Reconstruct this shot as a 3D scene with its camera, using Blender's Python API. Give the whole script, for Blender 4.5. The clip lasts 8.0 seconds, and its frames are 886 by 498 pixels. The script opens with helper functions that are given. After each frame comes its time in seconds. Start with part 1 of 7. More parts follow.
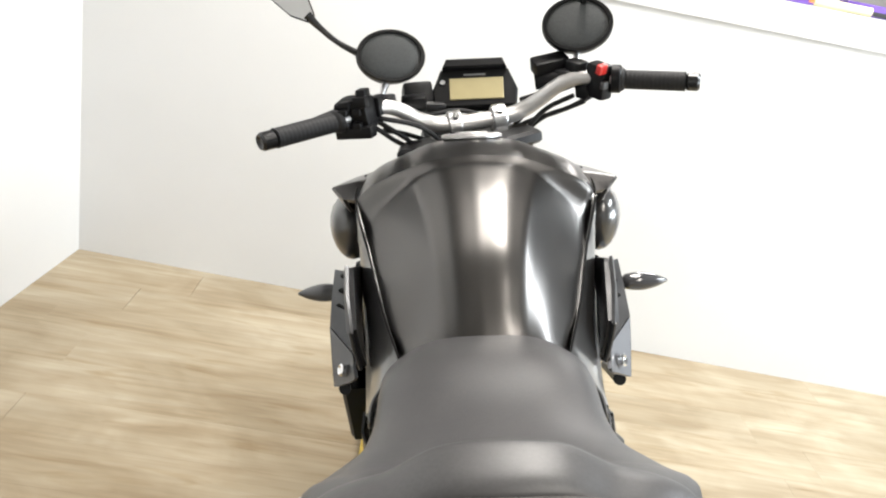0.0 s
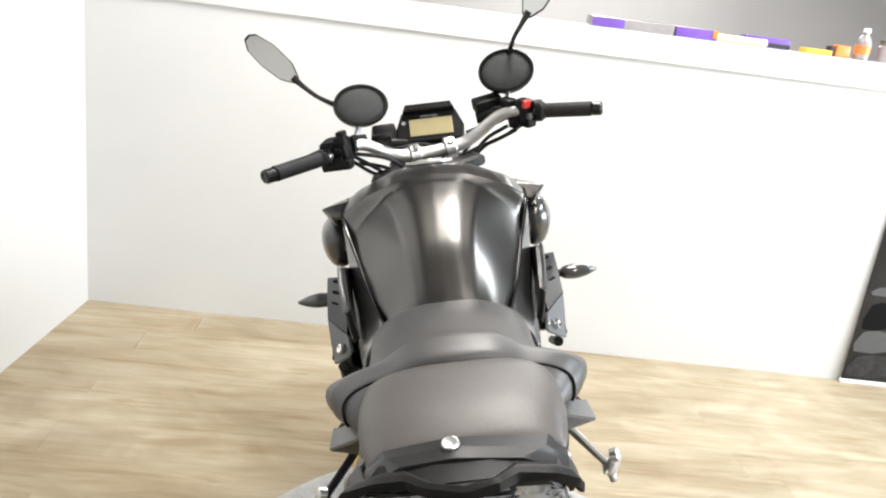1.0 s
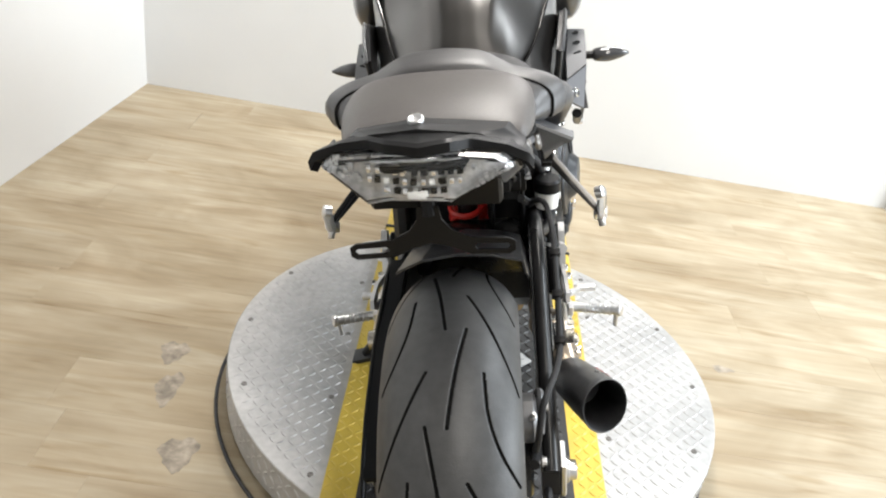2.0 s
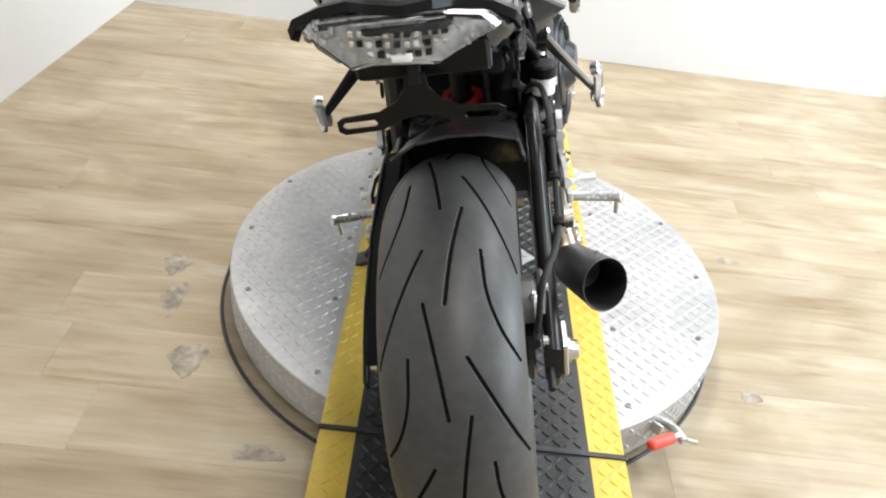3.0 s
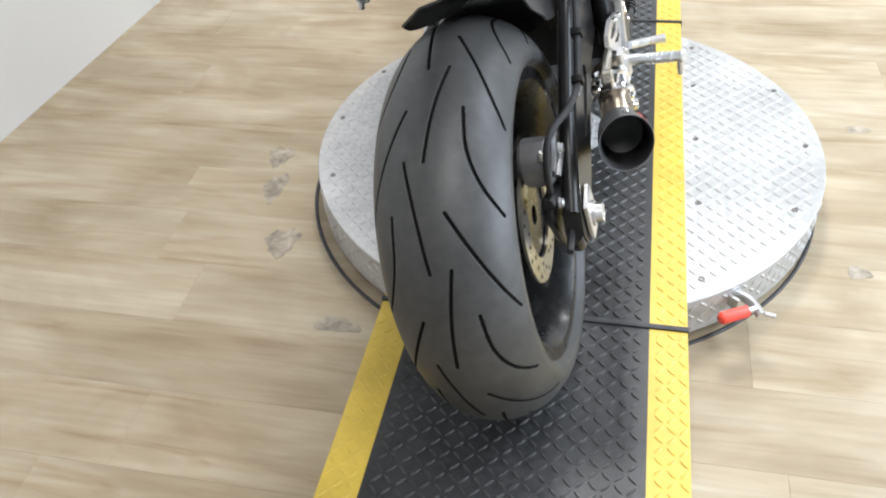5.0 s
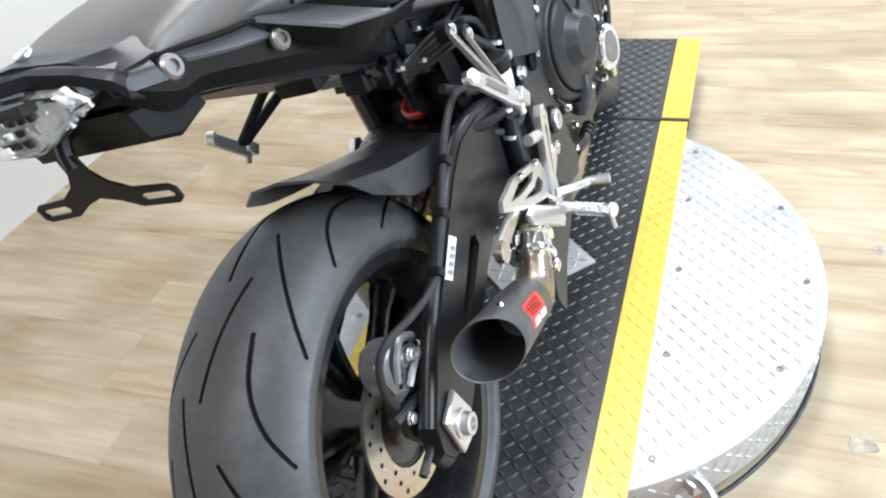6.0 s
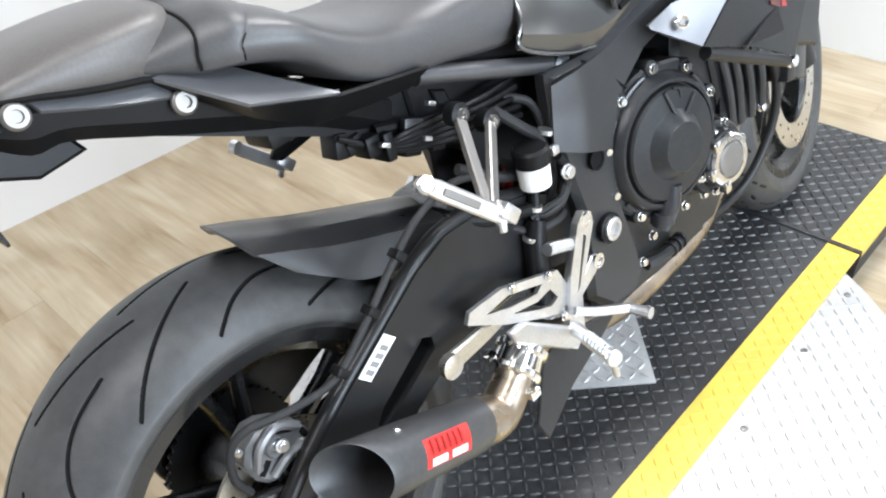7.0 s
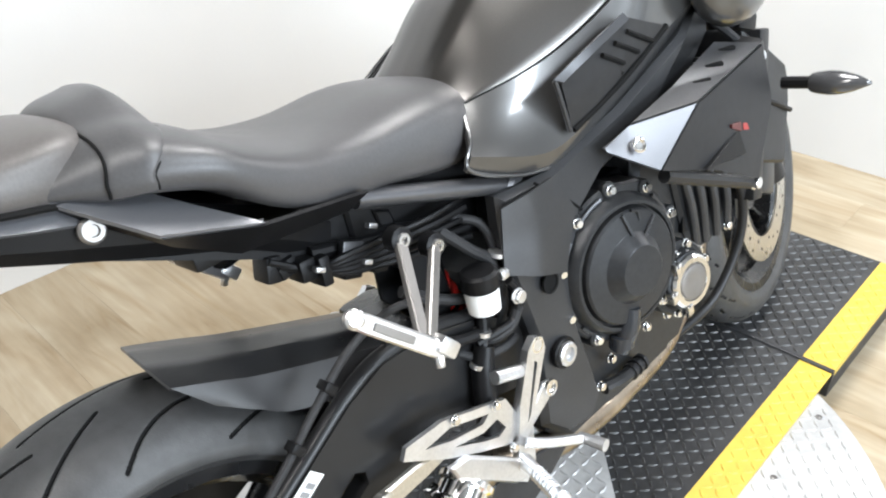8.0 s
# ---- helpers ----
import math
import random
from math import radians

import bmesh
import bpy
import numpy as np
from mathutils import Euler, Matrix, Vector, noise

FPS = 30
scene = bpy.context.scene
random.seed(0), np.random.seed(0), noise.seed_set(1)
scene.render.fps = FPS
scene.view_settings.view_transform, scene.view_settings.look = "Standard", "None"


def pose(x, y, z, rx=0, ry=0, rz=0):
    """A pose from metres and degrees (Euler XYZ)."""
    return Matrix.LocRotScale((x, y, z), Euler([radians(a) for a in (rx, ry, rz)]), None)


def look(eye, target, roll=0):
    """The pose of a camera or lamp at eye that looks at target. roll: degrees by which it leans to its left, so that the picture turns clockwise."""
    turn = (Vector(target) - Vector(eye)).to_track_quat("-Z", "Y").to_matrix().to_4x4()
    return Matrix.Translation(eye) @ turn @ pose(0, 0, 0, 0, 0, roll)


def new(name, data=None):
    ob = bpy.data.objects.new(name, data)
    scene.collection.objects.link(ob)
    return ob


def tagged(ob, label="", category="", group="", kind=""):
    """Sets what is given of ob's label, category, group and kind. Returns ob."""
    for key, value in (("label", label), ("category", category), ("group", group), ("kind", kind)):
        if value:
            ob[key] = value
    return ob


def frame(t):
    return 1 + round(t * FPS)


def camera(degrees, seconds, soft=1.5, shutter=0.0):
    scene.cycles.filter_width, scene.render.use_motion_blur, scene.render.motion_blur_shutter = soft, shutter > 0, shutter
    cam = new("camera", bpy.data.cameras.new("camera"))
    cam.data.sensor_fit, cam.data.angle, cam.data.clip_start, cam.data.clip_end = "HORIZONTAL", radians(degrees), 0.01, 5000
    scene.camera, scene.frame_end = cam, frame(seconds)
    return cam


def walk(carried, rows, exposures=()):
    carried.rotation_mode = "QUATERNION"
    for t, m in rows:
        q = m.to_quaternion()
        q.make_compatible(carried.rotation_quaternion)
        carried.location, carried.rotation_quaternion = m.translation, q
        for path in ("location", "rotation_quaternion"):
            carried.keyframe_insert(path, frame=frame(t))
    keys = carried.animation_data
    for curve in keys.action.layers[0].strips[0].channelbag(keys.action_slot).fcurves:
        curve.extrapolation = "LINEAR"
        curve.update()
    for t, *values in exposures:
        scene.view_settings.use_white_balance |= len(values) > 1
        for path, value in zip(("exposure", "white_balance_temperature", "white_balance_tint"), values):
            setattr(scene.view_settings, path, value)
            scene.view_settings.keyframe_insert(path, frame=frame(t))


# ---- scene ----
cam = camera(58.2, 8.0, soft=2.1)
METRES, EYE, TILT, LEAN, TURN = 8.0, 1.5, 0.0, 0.0, 0.0
PATH = [
    (0, (-0.295, -0.487, 1.421), (-0.174, 1.368, 0.682), 11.4),
    (0.5, (-0.3, -0.714, 1.461), (-0.161, 1.213, 0.944), 8.4),
    (0.8, (-0.300, -0.828, 1.473), (-0.141, 1.076, 0.881), 7.6),
    (1, (-0.289, -0.878, 1.462), (-0.126, 1.019, 0.849), 7.5),
    (1.2, (-0.268, -0.913, 1.443), (-0.168, 0.966, 0.765), 7.5),
    (1.5, (-0.226, -0.954, 1.413), (-0.174, 0.872, 0.599), 9.5),
    (1.7, (-0.190, -0.989, 1.391), (-0.161, 0.788, 0.474), 9.2),
    (2, (-0.167, -1.004, 1.353), (-0.118, 0.728, 0.354), 9.7),
    (2.2, (-0.174, -1.026, 1.324), (-0.119, 0.681, 0.283), 9.3),
    (3.3, (-0.129, -1.021, 1.293), (-0.045, 0.596, 0.119), 6.4),
    (3.5, (-0.126, -1.022, 1.286), (0.049, 0.584, 0.108), 7.3),
    (4, (-0.151, -1.036, 1.267), (0.03, 0.46, -0.048), 3.4),
    (4.5, (-0.069, -1.034, 1.252), (0.018, 0.452, -0.084), -0.9),
    (4.7, (0.006, -1.045, 1.259), (-0.154, 0.408, -0.106), -2.6),
    (5.8, (0.351, -0.805, 1.274), (-0.231, 0.601, -0.024), -8.3),
    (6, (0.394, -0.678, 1.297), (-0.254, 0.727, 0.029), -10.9),
    (6.3, (0.460, -0.570, 1.313), (-0.350, 0.774, 0.073), -12.9),
    (6.5, (0.486, -0.495, 1.299), (-0.504, 0.73, 0.066), -14.0),
    (7, (0.618, -0.323, 1.32), (-0.52, 0.726, 0.055), -6.5),
    (7.5, (0.633, -0.258, 1.317), (-0.58, 0.767, 0.101), -6.2),
    (8, (0.607, -0.224, 1.336), (-0.581, 0.932, 0.218), -3.7),
]
walk(cam, [(t, look(eye, target, roll)) for t, eye, target, roll in PATH], [(0.0, 0.0, 6500, 10), (3.0, 0.0, 6330, 10), (4.6, 0.0, 6120, 10), (6.0, 0.15, 5950, 10), (7.5, 0.22, 6050, 10), (8.0, 0.15, 6150, 10)])

# ---- world, lamps ----
world = bpy.data.worlds.new("world")
world.use_nodes = True
scene.world = world
world.node_tree.nodes["Background"].inputs[0].default_value = (0.9, 0.95, 1.0, 1)
world.node_tree.nodes["Background"].inputs[1].default_value = 1.2


def area_lamp(name, eye, target, sx, sy, watts, colour):
    data = bpy.data.lights.new(name, "AREA")
    data.shape, data.size, data.size_y, data.energy, data.color = "RECTANGLE", sx, sy, watts, colour
    ob = new(name, data)
    ob.matrix_world = look(eye, target)
    return ob


LAMPS = [  # centre, size x, size y, watts, colour
    ((2.3, 1.1, 2.98), 0.6, 1.8, 125, (0.88, 0.95, 1.0)),
    ((0.30, -1.25, 2.98), 0.22, 2.2, 52, (1.0, 0.945, 0.87)),
    ((-0.10, 1.50, 2.98), 0.6, 1.2, 86, (1.0, 0.955, 0.895)),
    ((1.2, 4.9, 2.98), 1.6, 0.6, 150, (1.0, 0.97, 0.94)),
]
for at, sx, sy, watts, colour in LAMPS:
    area_lamp("ceiling_lamp", (at[0], at[1], at[2] - 0.03), (at[0], at[1], 0), sx, sy, watts, colour)

# daylight through the wide window in the east wall
area_lamp("window_daylight", (4.60, 0.2, 1.60), (0, 0.2, 1.30), 3.2, 1.4, 262, (0.87, 0.945, 1.0))

# ---- materials ----
def material(name, colour, rough=0.5, metal=0.0, grain=0.0, grain_scale=40.0, bump=0.0, bump_scale=200.0,
             stain=0.0, stain_scale=4.0, coat=0.0, island=0.0, rough_var=0.0, stretch=(1, 1, 1)):
    m = bpy.data.materials.new(name)
    m.use_nodes = True
    nt = m.node_tree
    b = nt.nodes["Principled BSDF"]
    b.inputs["Base Color"].default_value = (*colour, 1)
    b.inputs["Roughness"].default_value = rough
    b.inputs["Metallic"].default_value = metal
    b.inputs["Coat Weight"].default_value = coat
    b.inputs["Coat Roughness"].default_value = 0.08
    co = nt.nodes.new("ShaderNodeTexCoord")
    mp = nt.nodes.new("ShaderNodeMapping")
    mp.inputs["Scale"].default_value = stretch
    nt.links.new(co.outputs["Object"], mp.inputs["Vector"])

    def noise_node(scale, detail=4.0):
        n = nt.nodes.new("ShaderNodeTexNoise")
        n.inputs["Scale"].default_value = scale
        n.inputs["Detail"].default_value = detail
        nt.links.new(mp.outputs["Vector"], n.inputs["Vector"])
        return n

    socket = None
    for amount, scale in ((grain, grain_scale), (stain, stain_scale)):
        if amount <= 0:
            continue
        n = noise_node(scale)
        ramp = nt.nodes.new("ShaderNodeMapRange")
        ramp.inputs["From Min"].default_value = 0.3
        ramp.inputs["From Max"].default_value = 0.7
        ramp.inputs["To Min"].default_value = 1.0 - amount
        ramp.inputs["To Max"].default_value = 1.0 + amount
        nt.links.new(n.outputs["Fac"], ramp.inputs["Value"])
        mix = nt.nodes.new("ShaderNodeMix")
        mix.data_type, mix.blend_type = "RGBA", "MULTIPLY"
        mix.inputs[0].default_value = 1.0
        if socket is None:
            mix.inputs[6].default_value = (*colour, 1)
        else:
            nt.links.new(socket, mix.inputs[6])
        nt.links.new(ramp.outputs[0], mix.inputs[7])
        socket = mix.outputs[2]
    if socket is not None:
        nt.links.new(socket, b.inputs["Base Color"])
    if rough_var > 0:
        n = noise_node(stain_scale * 2.3)
        ramp = nt.nodes.new("ShaderNodeMapRange")
        ramp.inputs["To Min"].default_value = max(0.02, rough - rough_var)
        ramp.inputs["To Max"].default_value = min(1.0, rough + rough_var)
        nt.links.new(n.outputs["Fac"], ramp.inputs["Value"])
        nt.links.new(ramp.outputs[0], b.inputs["Roughness"])
    if bump > 0:
        n = noise_node(bump_scale, 2.0)
        bp = nt.nodes.new("ShaderNodeBump")
        bp.inputs["Strength"].default_value = bump
        bp.inputs["Distance"].default_value = 0.002
        nt.links.new(n.outputs["Fac"], bp.inputs["Height"])
        nt.links.new(bp.outputs["Normal"], b.inputs["Normal"])
    return m


def glass(name, colour, rough=0.03):
    m = material(name, colour, rough)
    m.node_tree.nodes["Principled BSDF"].inputs["Transmission Weight"].default_value = 1.0
    return m


def plank_material():
    """Pale oak vinyl: long streaks along x, knots, a tone of its own for each plank."""
    m = material("oak_vinyl", (0.42, 0.31, 0.20), 0.52)
    nt = m.node_tree
    b = nt.nodes["Principled BSDF"]
    b.inputs["Specular IOR Level"].default_value = 0.32
    geo = nt.nodes.new("ShaderNodeNewGeometry")
    info = nt.nodes.new("ShaderNodeObjectInfo")
    off = nt.nodes.new("ShaderNodeCombineXYZ")
    far = nt.nodes.new("ShaderNodeMath")
    far.operation, far.inputs[1].default_value = "MULTIPLY", 0.45
    nt.links.new(info.outputs["Random"], far.inputs[0])
    nt.links.new(far.outputs[0], off.inputs[2])
    add = nt.nodes.new("ShaderNodeVectorMath")
    nt.links.new(geo.outputs["Position"], add.inputs[0])
    nt.links.new(off.outputs[0], add.inputs[1])
    height = None

    def streak(scale, stretch, detail, distort):
        mp = nt.nodes.new("ShaderNodeMapping")
        mp.inputs["Scale"].default_value = stretch
        nt.links.new(add.outputs[0], mp.inputs["Vector"])
        n = nt.nodes.new("ShaderNodeTexNoise")
        n.inputs["Scale"].default_value = scale
        n.inputs["Detail"].default_value = detail
        n.inputs["Distortion"].default_value = distort
        nt.links.new(mp.outputs[0], n.inputs["Vector"])
        return n

    def ramp(node, stops):
        r = nt.nodes.new("ShaderNodeValToRGB")
        while len(r.color_ramp.elements) < len(stops):
            r.color_ramp.elements.new(0.5)
        for e, (p, c) in zip(r.color_ramp.elements, stops):
            e.position, e.color = p, (*c, 1)
        nt.links.new(node.outputs["Fac"], r.inputs["Fac"])
        return r

    wide = ramp(streak(2.3, (0.8, 4.6, 1), 5.0, 1.0), [(0.28, (0.272, 0.213, 0.139)), (0.46, (0.335, 0.278, 0.196)), (0.56, (0.352, 0.297, 0.214)), (0.72, (0.402, 0.352, 0.268))])
    fine_noise = streak(22.0, (0.16, 3.2, 1), 6.0, 0.2)
    fine = ramp(fine_noise, [(0.33, (0.92, 0.91, 0.89)), (0.62, (1.03, 1.03, 1.02))])
    patch = ramp(streak(2.4, (0.9, 1.3, 1), 4.0, 1.2), [(0.32, (0.88, 0.845, 0.79)), (0.62, (1.13, 1.13, 1.13))])
    knot = ramp(streak(4.2, (0.55, 4.2, 1), 5.0, 1.2), [(0.25, (0.78, 0.71, 0.60)), (0.43, (1.0, 1.0, 1.0))])
    tone = nt.nodes.new("ShaderNodeMapRange")
    tone.inputs["To Min"].default_value, tone.inputs["To Max"].default_value = 0.94, 1.03
    nt.links.new(info.outputs["Random"], tone.inputs["Value"])
    last = wide.outputs["Color"]
    for s in (fine.outputs["Color"], patch.outputs["Color"], knot.outputs["Color"], tone.outputs[0]):
        mix = nt.nodes.new("ShaderNodeMix")
        mix.data_type, mix.blend_type = "RGBA", "MULTIPLY"
        mix.inputs[0].default_value = 1.0
        nt.links.new(last, mix.inputs[6])
        nt.links.new(s, mix.inputs[7])
        last = mix.outputs[2]
    nt.links.new(last, b.inputs["Base Color"])
    bp = nt.nodes.new("ShaderNodeBump")
    bp.inputs["Strength"].default_value, bp.inputs["Distance"].default_value = 0.25, 0.001
    nt.links.new(fine_noise.outputs["Fac"], bp.inputs["Height"])
    nt.links.new(bp.outputs["Normal"], b.inputs["Normal"])
    return m


OAK = plank_material()
WALL = material("white_paint", (0.615, 0.615, 0.610), 0.55, stain=0.03, stain_scale=1.5, bump=0.1, bump_scale=90)
GREY_WALL = material("grey_paint", (0.60, 0.58, 0.565), 0.7, stain=0.05, stain_scale=1.2, bump=0.1, bump_scale=60)
CEILING = material("ceiling_paint", (0.21, 0.207, 0.203), 0.8, stain=0.03, stain_scale=1.0)
ALU_PLATE = material("alu_tread_plate", (0.46, 0.455, 0.449), 0.52, 0.52, grain=0.10, grain_scale=60, stain=0.14, stain_scale=5, rough_var=0.12, bump=0.1, bump_scale=300)
BLACK_PLATE = material("black_tread_paint", (0.026, 0.026, 0.027), 0.37, grain=0.3, grain_scale=90, stain=0.40, stain_scale=7, rough_var=0.16, bump=0.2, bump_scale=260)
YELLOW = material("yellow_paint", (0.57, 0.405, 0.058), 0.40, grain=0.05, grain_scale=50, stain=0.12, stain_scale=9, rough_var=0.1, bump=0.15, bump_scale=240)
WORN_TREAD = material("worn_tread_tops", (0.062, 0.061, 0.060), 0.40, 0.25, grain=0.25, grain_scale=80, stain=0.35, stain_scale=6, rough_var=0.1)
STEEL_DARK = material("dark_steel", (0.05, 0.05, 0.052), 0.5, 0.6, grain=0.2, stain=0.2, rough_var=0.1)
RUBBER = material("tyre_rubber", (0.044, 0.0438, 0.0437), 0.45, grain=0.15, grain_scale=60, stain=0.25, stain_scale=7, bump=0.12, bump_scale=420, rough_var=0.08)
# near-black: shade of grooves, holes and gaps put into the colour; also trim, print
SHADE_AND_TRIM = material("shade_and_trim_black", (0.006, 0.006, 0.006), 0.8, grain=0.1)
BLACK_METAL = material("black_enamel", (0.009, 0.009, 0.0095), 0.27, 0.0, grain=0.1, stain=0.15, stain_scale=8, rough_var=0.08, coat=0.15)
BLACK_SATIN = material("satin_black_alloy", (0.020, 0.020, 0.021), 0.38, 0.25, grain=0.12, grain_scale=90, stain=0.12, stain_scale=9, bump=0.06, bump_scale=500, rough_var=0.07)
PLASTIC = material("black_plastic", (0.0055, 0.0055, 0.006), 0.38, grain=0.1, bump=0.12, bump_scale=700, rough_var=0.05)
HUGGER_BLACK = material("worn_black_plastic", (0.020, 0.020, 0.021), 0.31, grain=0.1, stain=0.15, stain_scale=9, bump=0.06, bump_scale=700, rough_var=0.08)
GRIP = material("grip_rubber", (0.016, 0.016, 0.017), 0.62, grain=0.15, bump=0.3, bump_scale=500)
TANK = material("dark_metallic_paint", (0.118, 0.113, 0.109), 0.285, 1.0, grain=0.06, grain_scale=900, stain=0.05, stain_scale=3, coat=0.03)
GLOSS = material("gloss_metallic_paint", (0.085, 0.084, 0.083), 0.30, 0.7, grain=0.06, grain_scale=900, coat=0.8)
GREY_PAINT = material("grey_metallic_panel", (0.135, 0.137, 0.146), 0.38, 0.5, grain=0.05, grain_scale=800, rough_var=0.04)
VINYL = material("seat_vinyl", (0.052, 0.0505, 0.0515), 0.42, grain=0.10, grain_scale=300, stain=0.10, stain_scale=6, bump=0.08, bump_scale=900, rough_var=0.06)
VINYL_TOP = material("seat_vinyl_suede", (0.074, 0.067, 0.063), 0.43, grain=0.10, grain_scale=300, stain=0.08, stain_scale=6, bump=0.14, bump_scale=700, rough_var=0.05)
SILVER = material("brushed_alloy", (0.66, 0.66, 0.665), 0.32, 0.95, grain=0.06, grain_scale=200, stain=0.08, stain_scale=20, rough_var=0.08)
CHROME = material("polished_steel", (0.85, 0.85, 0.85), 0.12, 1.0, grain=0.03)
BAR = material("bar_silver", (0.52, 0.51, 0.50), 0.36, 0.8, grain=0.05, grain_scale=200)
ENGINE = material("engine_grey", (0.032, 0.033, 0.035), 0.36, 0.6, grain=0.12, grain_scale=120, stain=0.12, stain_scale=10, bump=0.1, bump_scale=500, rough_var=0.06)
TITAN = material("heat_tinted_steel", (0.33, 0.275, 0.215), 0.30, 0.95, grain=0.2, grain_scale=30, stain=0.35, stain_scale=14, rough_var=0.12)
MUFFLER = material("black_muffler_coat", (0.050, 0.050, 0.052), 0.42, 0.3, grain=0.12, grain_scale=120, stain=0.15, stain_scale=9, rough_var=0.08)
SUBFRAME = material("subframe_grey_steel", (0.10, 0.10, 0.105), 0.34, 0.7, grain=0.08, rough_var=0.06)
ARM_BLACK = material("satin_black_arm", (0.011, 0.011, 0.0115), 0.33, grain=0.08, rough_var=0.05)
RED = material("red_paint", (0.55, 0.025, 0.02), 0.32, grain=0.06)
RED_GRIP = material("red_handle_grip", (0.75, 0.07, 0.045), 0.4, grain=0.06)
WHITE = material("white_plastic", (0.78, 0.78, 0.76), 0.4, grain=0.04)
PRINT_GREY = material("dark_grey_print", (0.075, 0.075, 0.078), 0.5, grain=0.06)
GREY_LABEL = material("grey_print", (0.18, 0.18, 0.18), 0.5, grain=0.05)
GOLD = material("chain_gold", (0.13, 0.10, 0.05), 0.45, 0.8, grain=0.15)
DISC = material("brake_disc_steel", (0.55, 0.52, 0.46), 0.28, 0.95, grain=0.08, grain_scale=200, rough_var=0.08)
LCD = material("lcd_amber", (0.36, 0.31, 0.17), 0.25, grain=0.03)
MIRROR = material("mirror_glass", (0.86, 0.85, 0.84), 0.03, 1.0)
LENS = glass("clear_lens", (0.97, 0.97, 0.97), 0.13)
SMOKE = material("smoked_lens", (0.05, 0.05, 0.052), 0.15, coat=0.5)
FRAME = material("frame_grey_alloy", (0.056, 0.057, 0.060), 0.36, 0.7, grain=0.05, grain_scale=240, stain=0.12, stain_scale=8, bump=0.02, bump_scale=700, rough_var=0.06)
BRONZE = material("grey_alloy_bracket", (0.20, 0.19, 0.18), 0.38, 0.7, grain=0.08)
REFLECTOR = material("lamp_reflector", (0.46, 0.47, 0.48), 0.30, 0.75, grain=0.35, grain_scale=90, bump=0.5, bump_scale=120)

for m, level in ((BLACK_PLATE, 0.55), (PLASTIC, 0.18), (BLACK_SATIN, 0.35), (RUBBER, 0.38), (GRIP, 0.3), (SHADE_AND_TRIM, 0.1), (ENGINE, 0.4), (STEEL_DARK, 0.35), (ARM_BLACK, 0.3)):
    m.node_tree.nodes["Principled BSDF"].inputs["Specular IOR Level"].default_value = level


# ---- mesh helpers ----
def finish(name, verts, faces, mat, parent=None, label="", sharp=32, smooth=True):
    me = bpy.data.meshes.new(name)
    me.from_pydata([tuple(v) for v in verts], [], [tuple(f) for f in faces])
    me.validate()
    bm = bmesh.new()
    bm.from_mesh(me)
    bmesh.ops.recalc_face_normals(bm, faces=bm.faces)
    bm.to_mesh(me)
    bm.free()
    for m in (mat if isinstance(mat, (list, tuple)) else [mat]):
        me.materials.append(m)
    if smooth:
        for p in me.polygons:
            p.use_smooth = True
        me.set_sharp_from_angle(angle=radians(sharp))
    ob = new(name, me)
    if parent is not None:
        ob.parent = parent
    if label:
        ob["label"] = label
    return ob


class Bits:
    """Verts and faces of several solids that make one mesh."""

    def __init__(self):
        self.v, self.f, self.mats = [], [], []

    def add(self, verts, faces, slot=0):
        n = len(self.v)
        self.v += [Vector(p) for p in verts]
        self.f += [tuple(i + n for i in f) for f in faces]
        self.mats += [slot] * len(faces)
        return self

    def part(self, name, mat, parent=None, label="", sharp=32, smooth=True):
        ob = finish(name, self.v, self.f, mat, parent, label, sharp, smooth)
        if isinstance(mat, (list, tuple)) and len(ob.data.polygons) == len(self.mats):
            for p, s in zip(ob.data.polygons, self.mats):
                p.material_index = s
        return ob


def bow(points, n):
    """n points on a smooth curve through the given points."""
    pts = np.array(points, float)
    k = len(pts)
    if k == 2:
        return np.array([pts[0] + (pts[1] - pts[0]) * i / (n - 1) for i in range(n)])
    ext = np.vstack([2 * pts[0] - pts[1], pts, 2 * pts[-1] - pts[-2]])
    out = []
    for i in range(n):
        s = i / (n - 1) * (k - 1)
        j = min(int(s), k - 2)
        u = s - j
        a, b, c, d = ext[j], ext[j + 1], ext[j + 2], ext[j + 3]
        out.append(0.5 * (2 * b + (c - a) * u + (2 * a - 5 * b + 4 * c - d) * u * u + (3 * b - a - 3 * c + d) * u ** 3))
    return np.array(out)


def skin(rings, closed=True, caps=True):
    """Faces between rings of equal length."""
    n, m = len(rings), len(rings[0])
    verts = [p for r in rings for p in r]
    faces = []
    for i in range(n - 1):
        for j in range(m if closed else m - 1):
            k = (j + 1) % m
            faces.append((i * m + j, i * m + k, (i + 1) * m + k, (i + 1) * m + j))
    if caps and closed:
        faces += [tuple(range(m))[::-1], tuple((n - 1) * m + j for j in range(m))]
    return verts, faces


def frame_of(direction):
    d = Vector(direction).normalized()
    side = d.cross(Vector((0, 0, 1)) if abs(d.z) < 0.9 else Vector((0, 1, 0))).normalized()
    return d, side, d.cross(side)


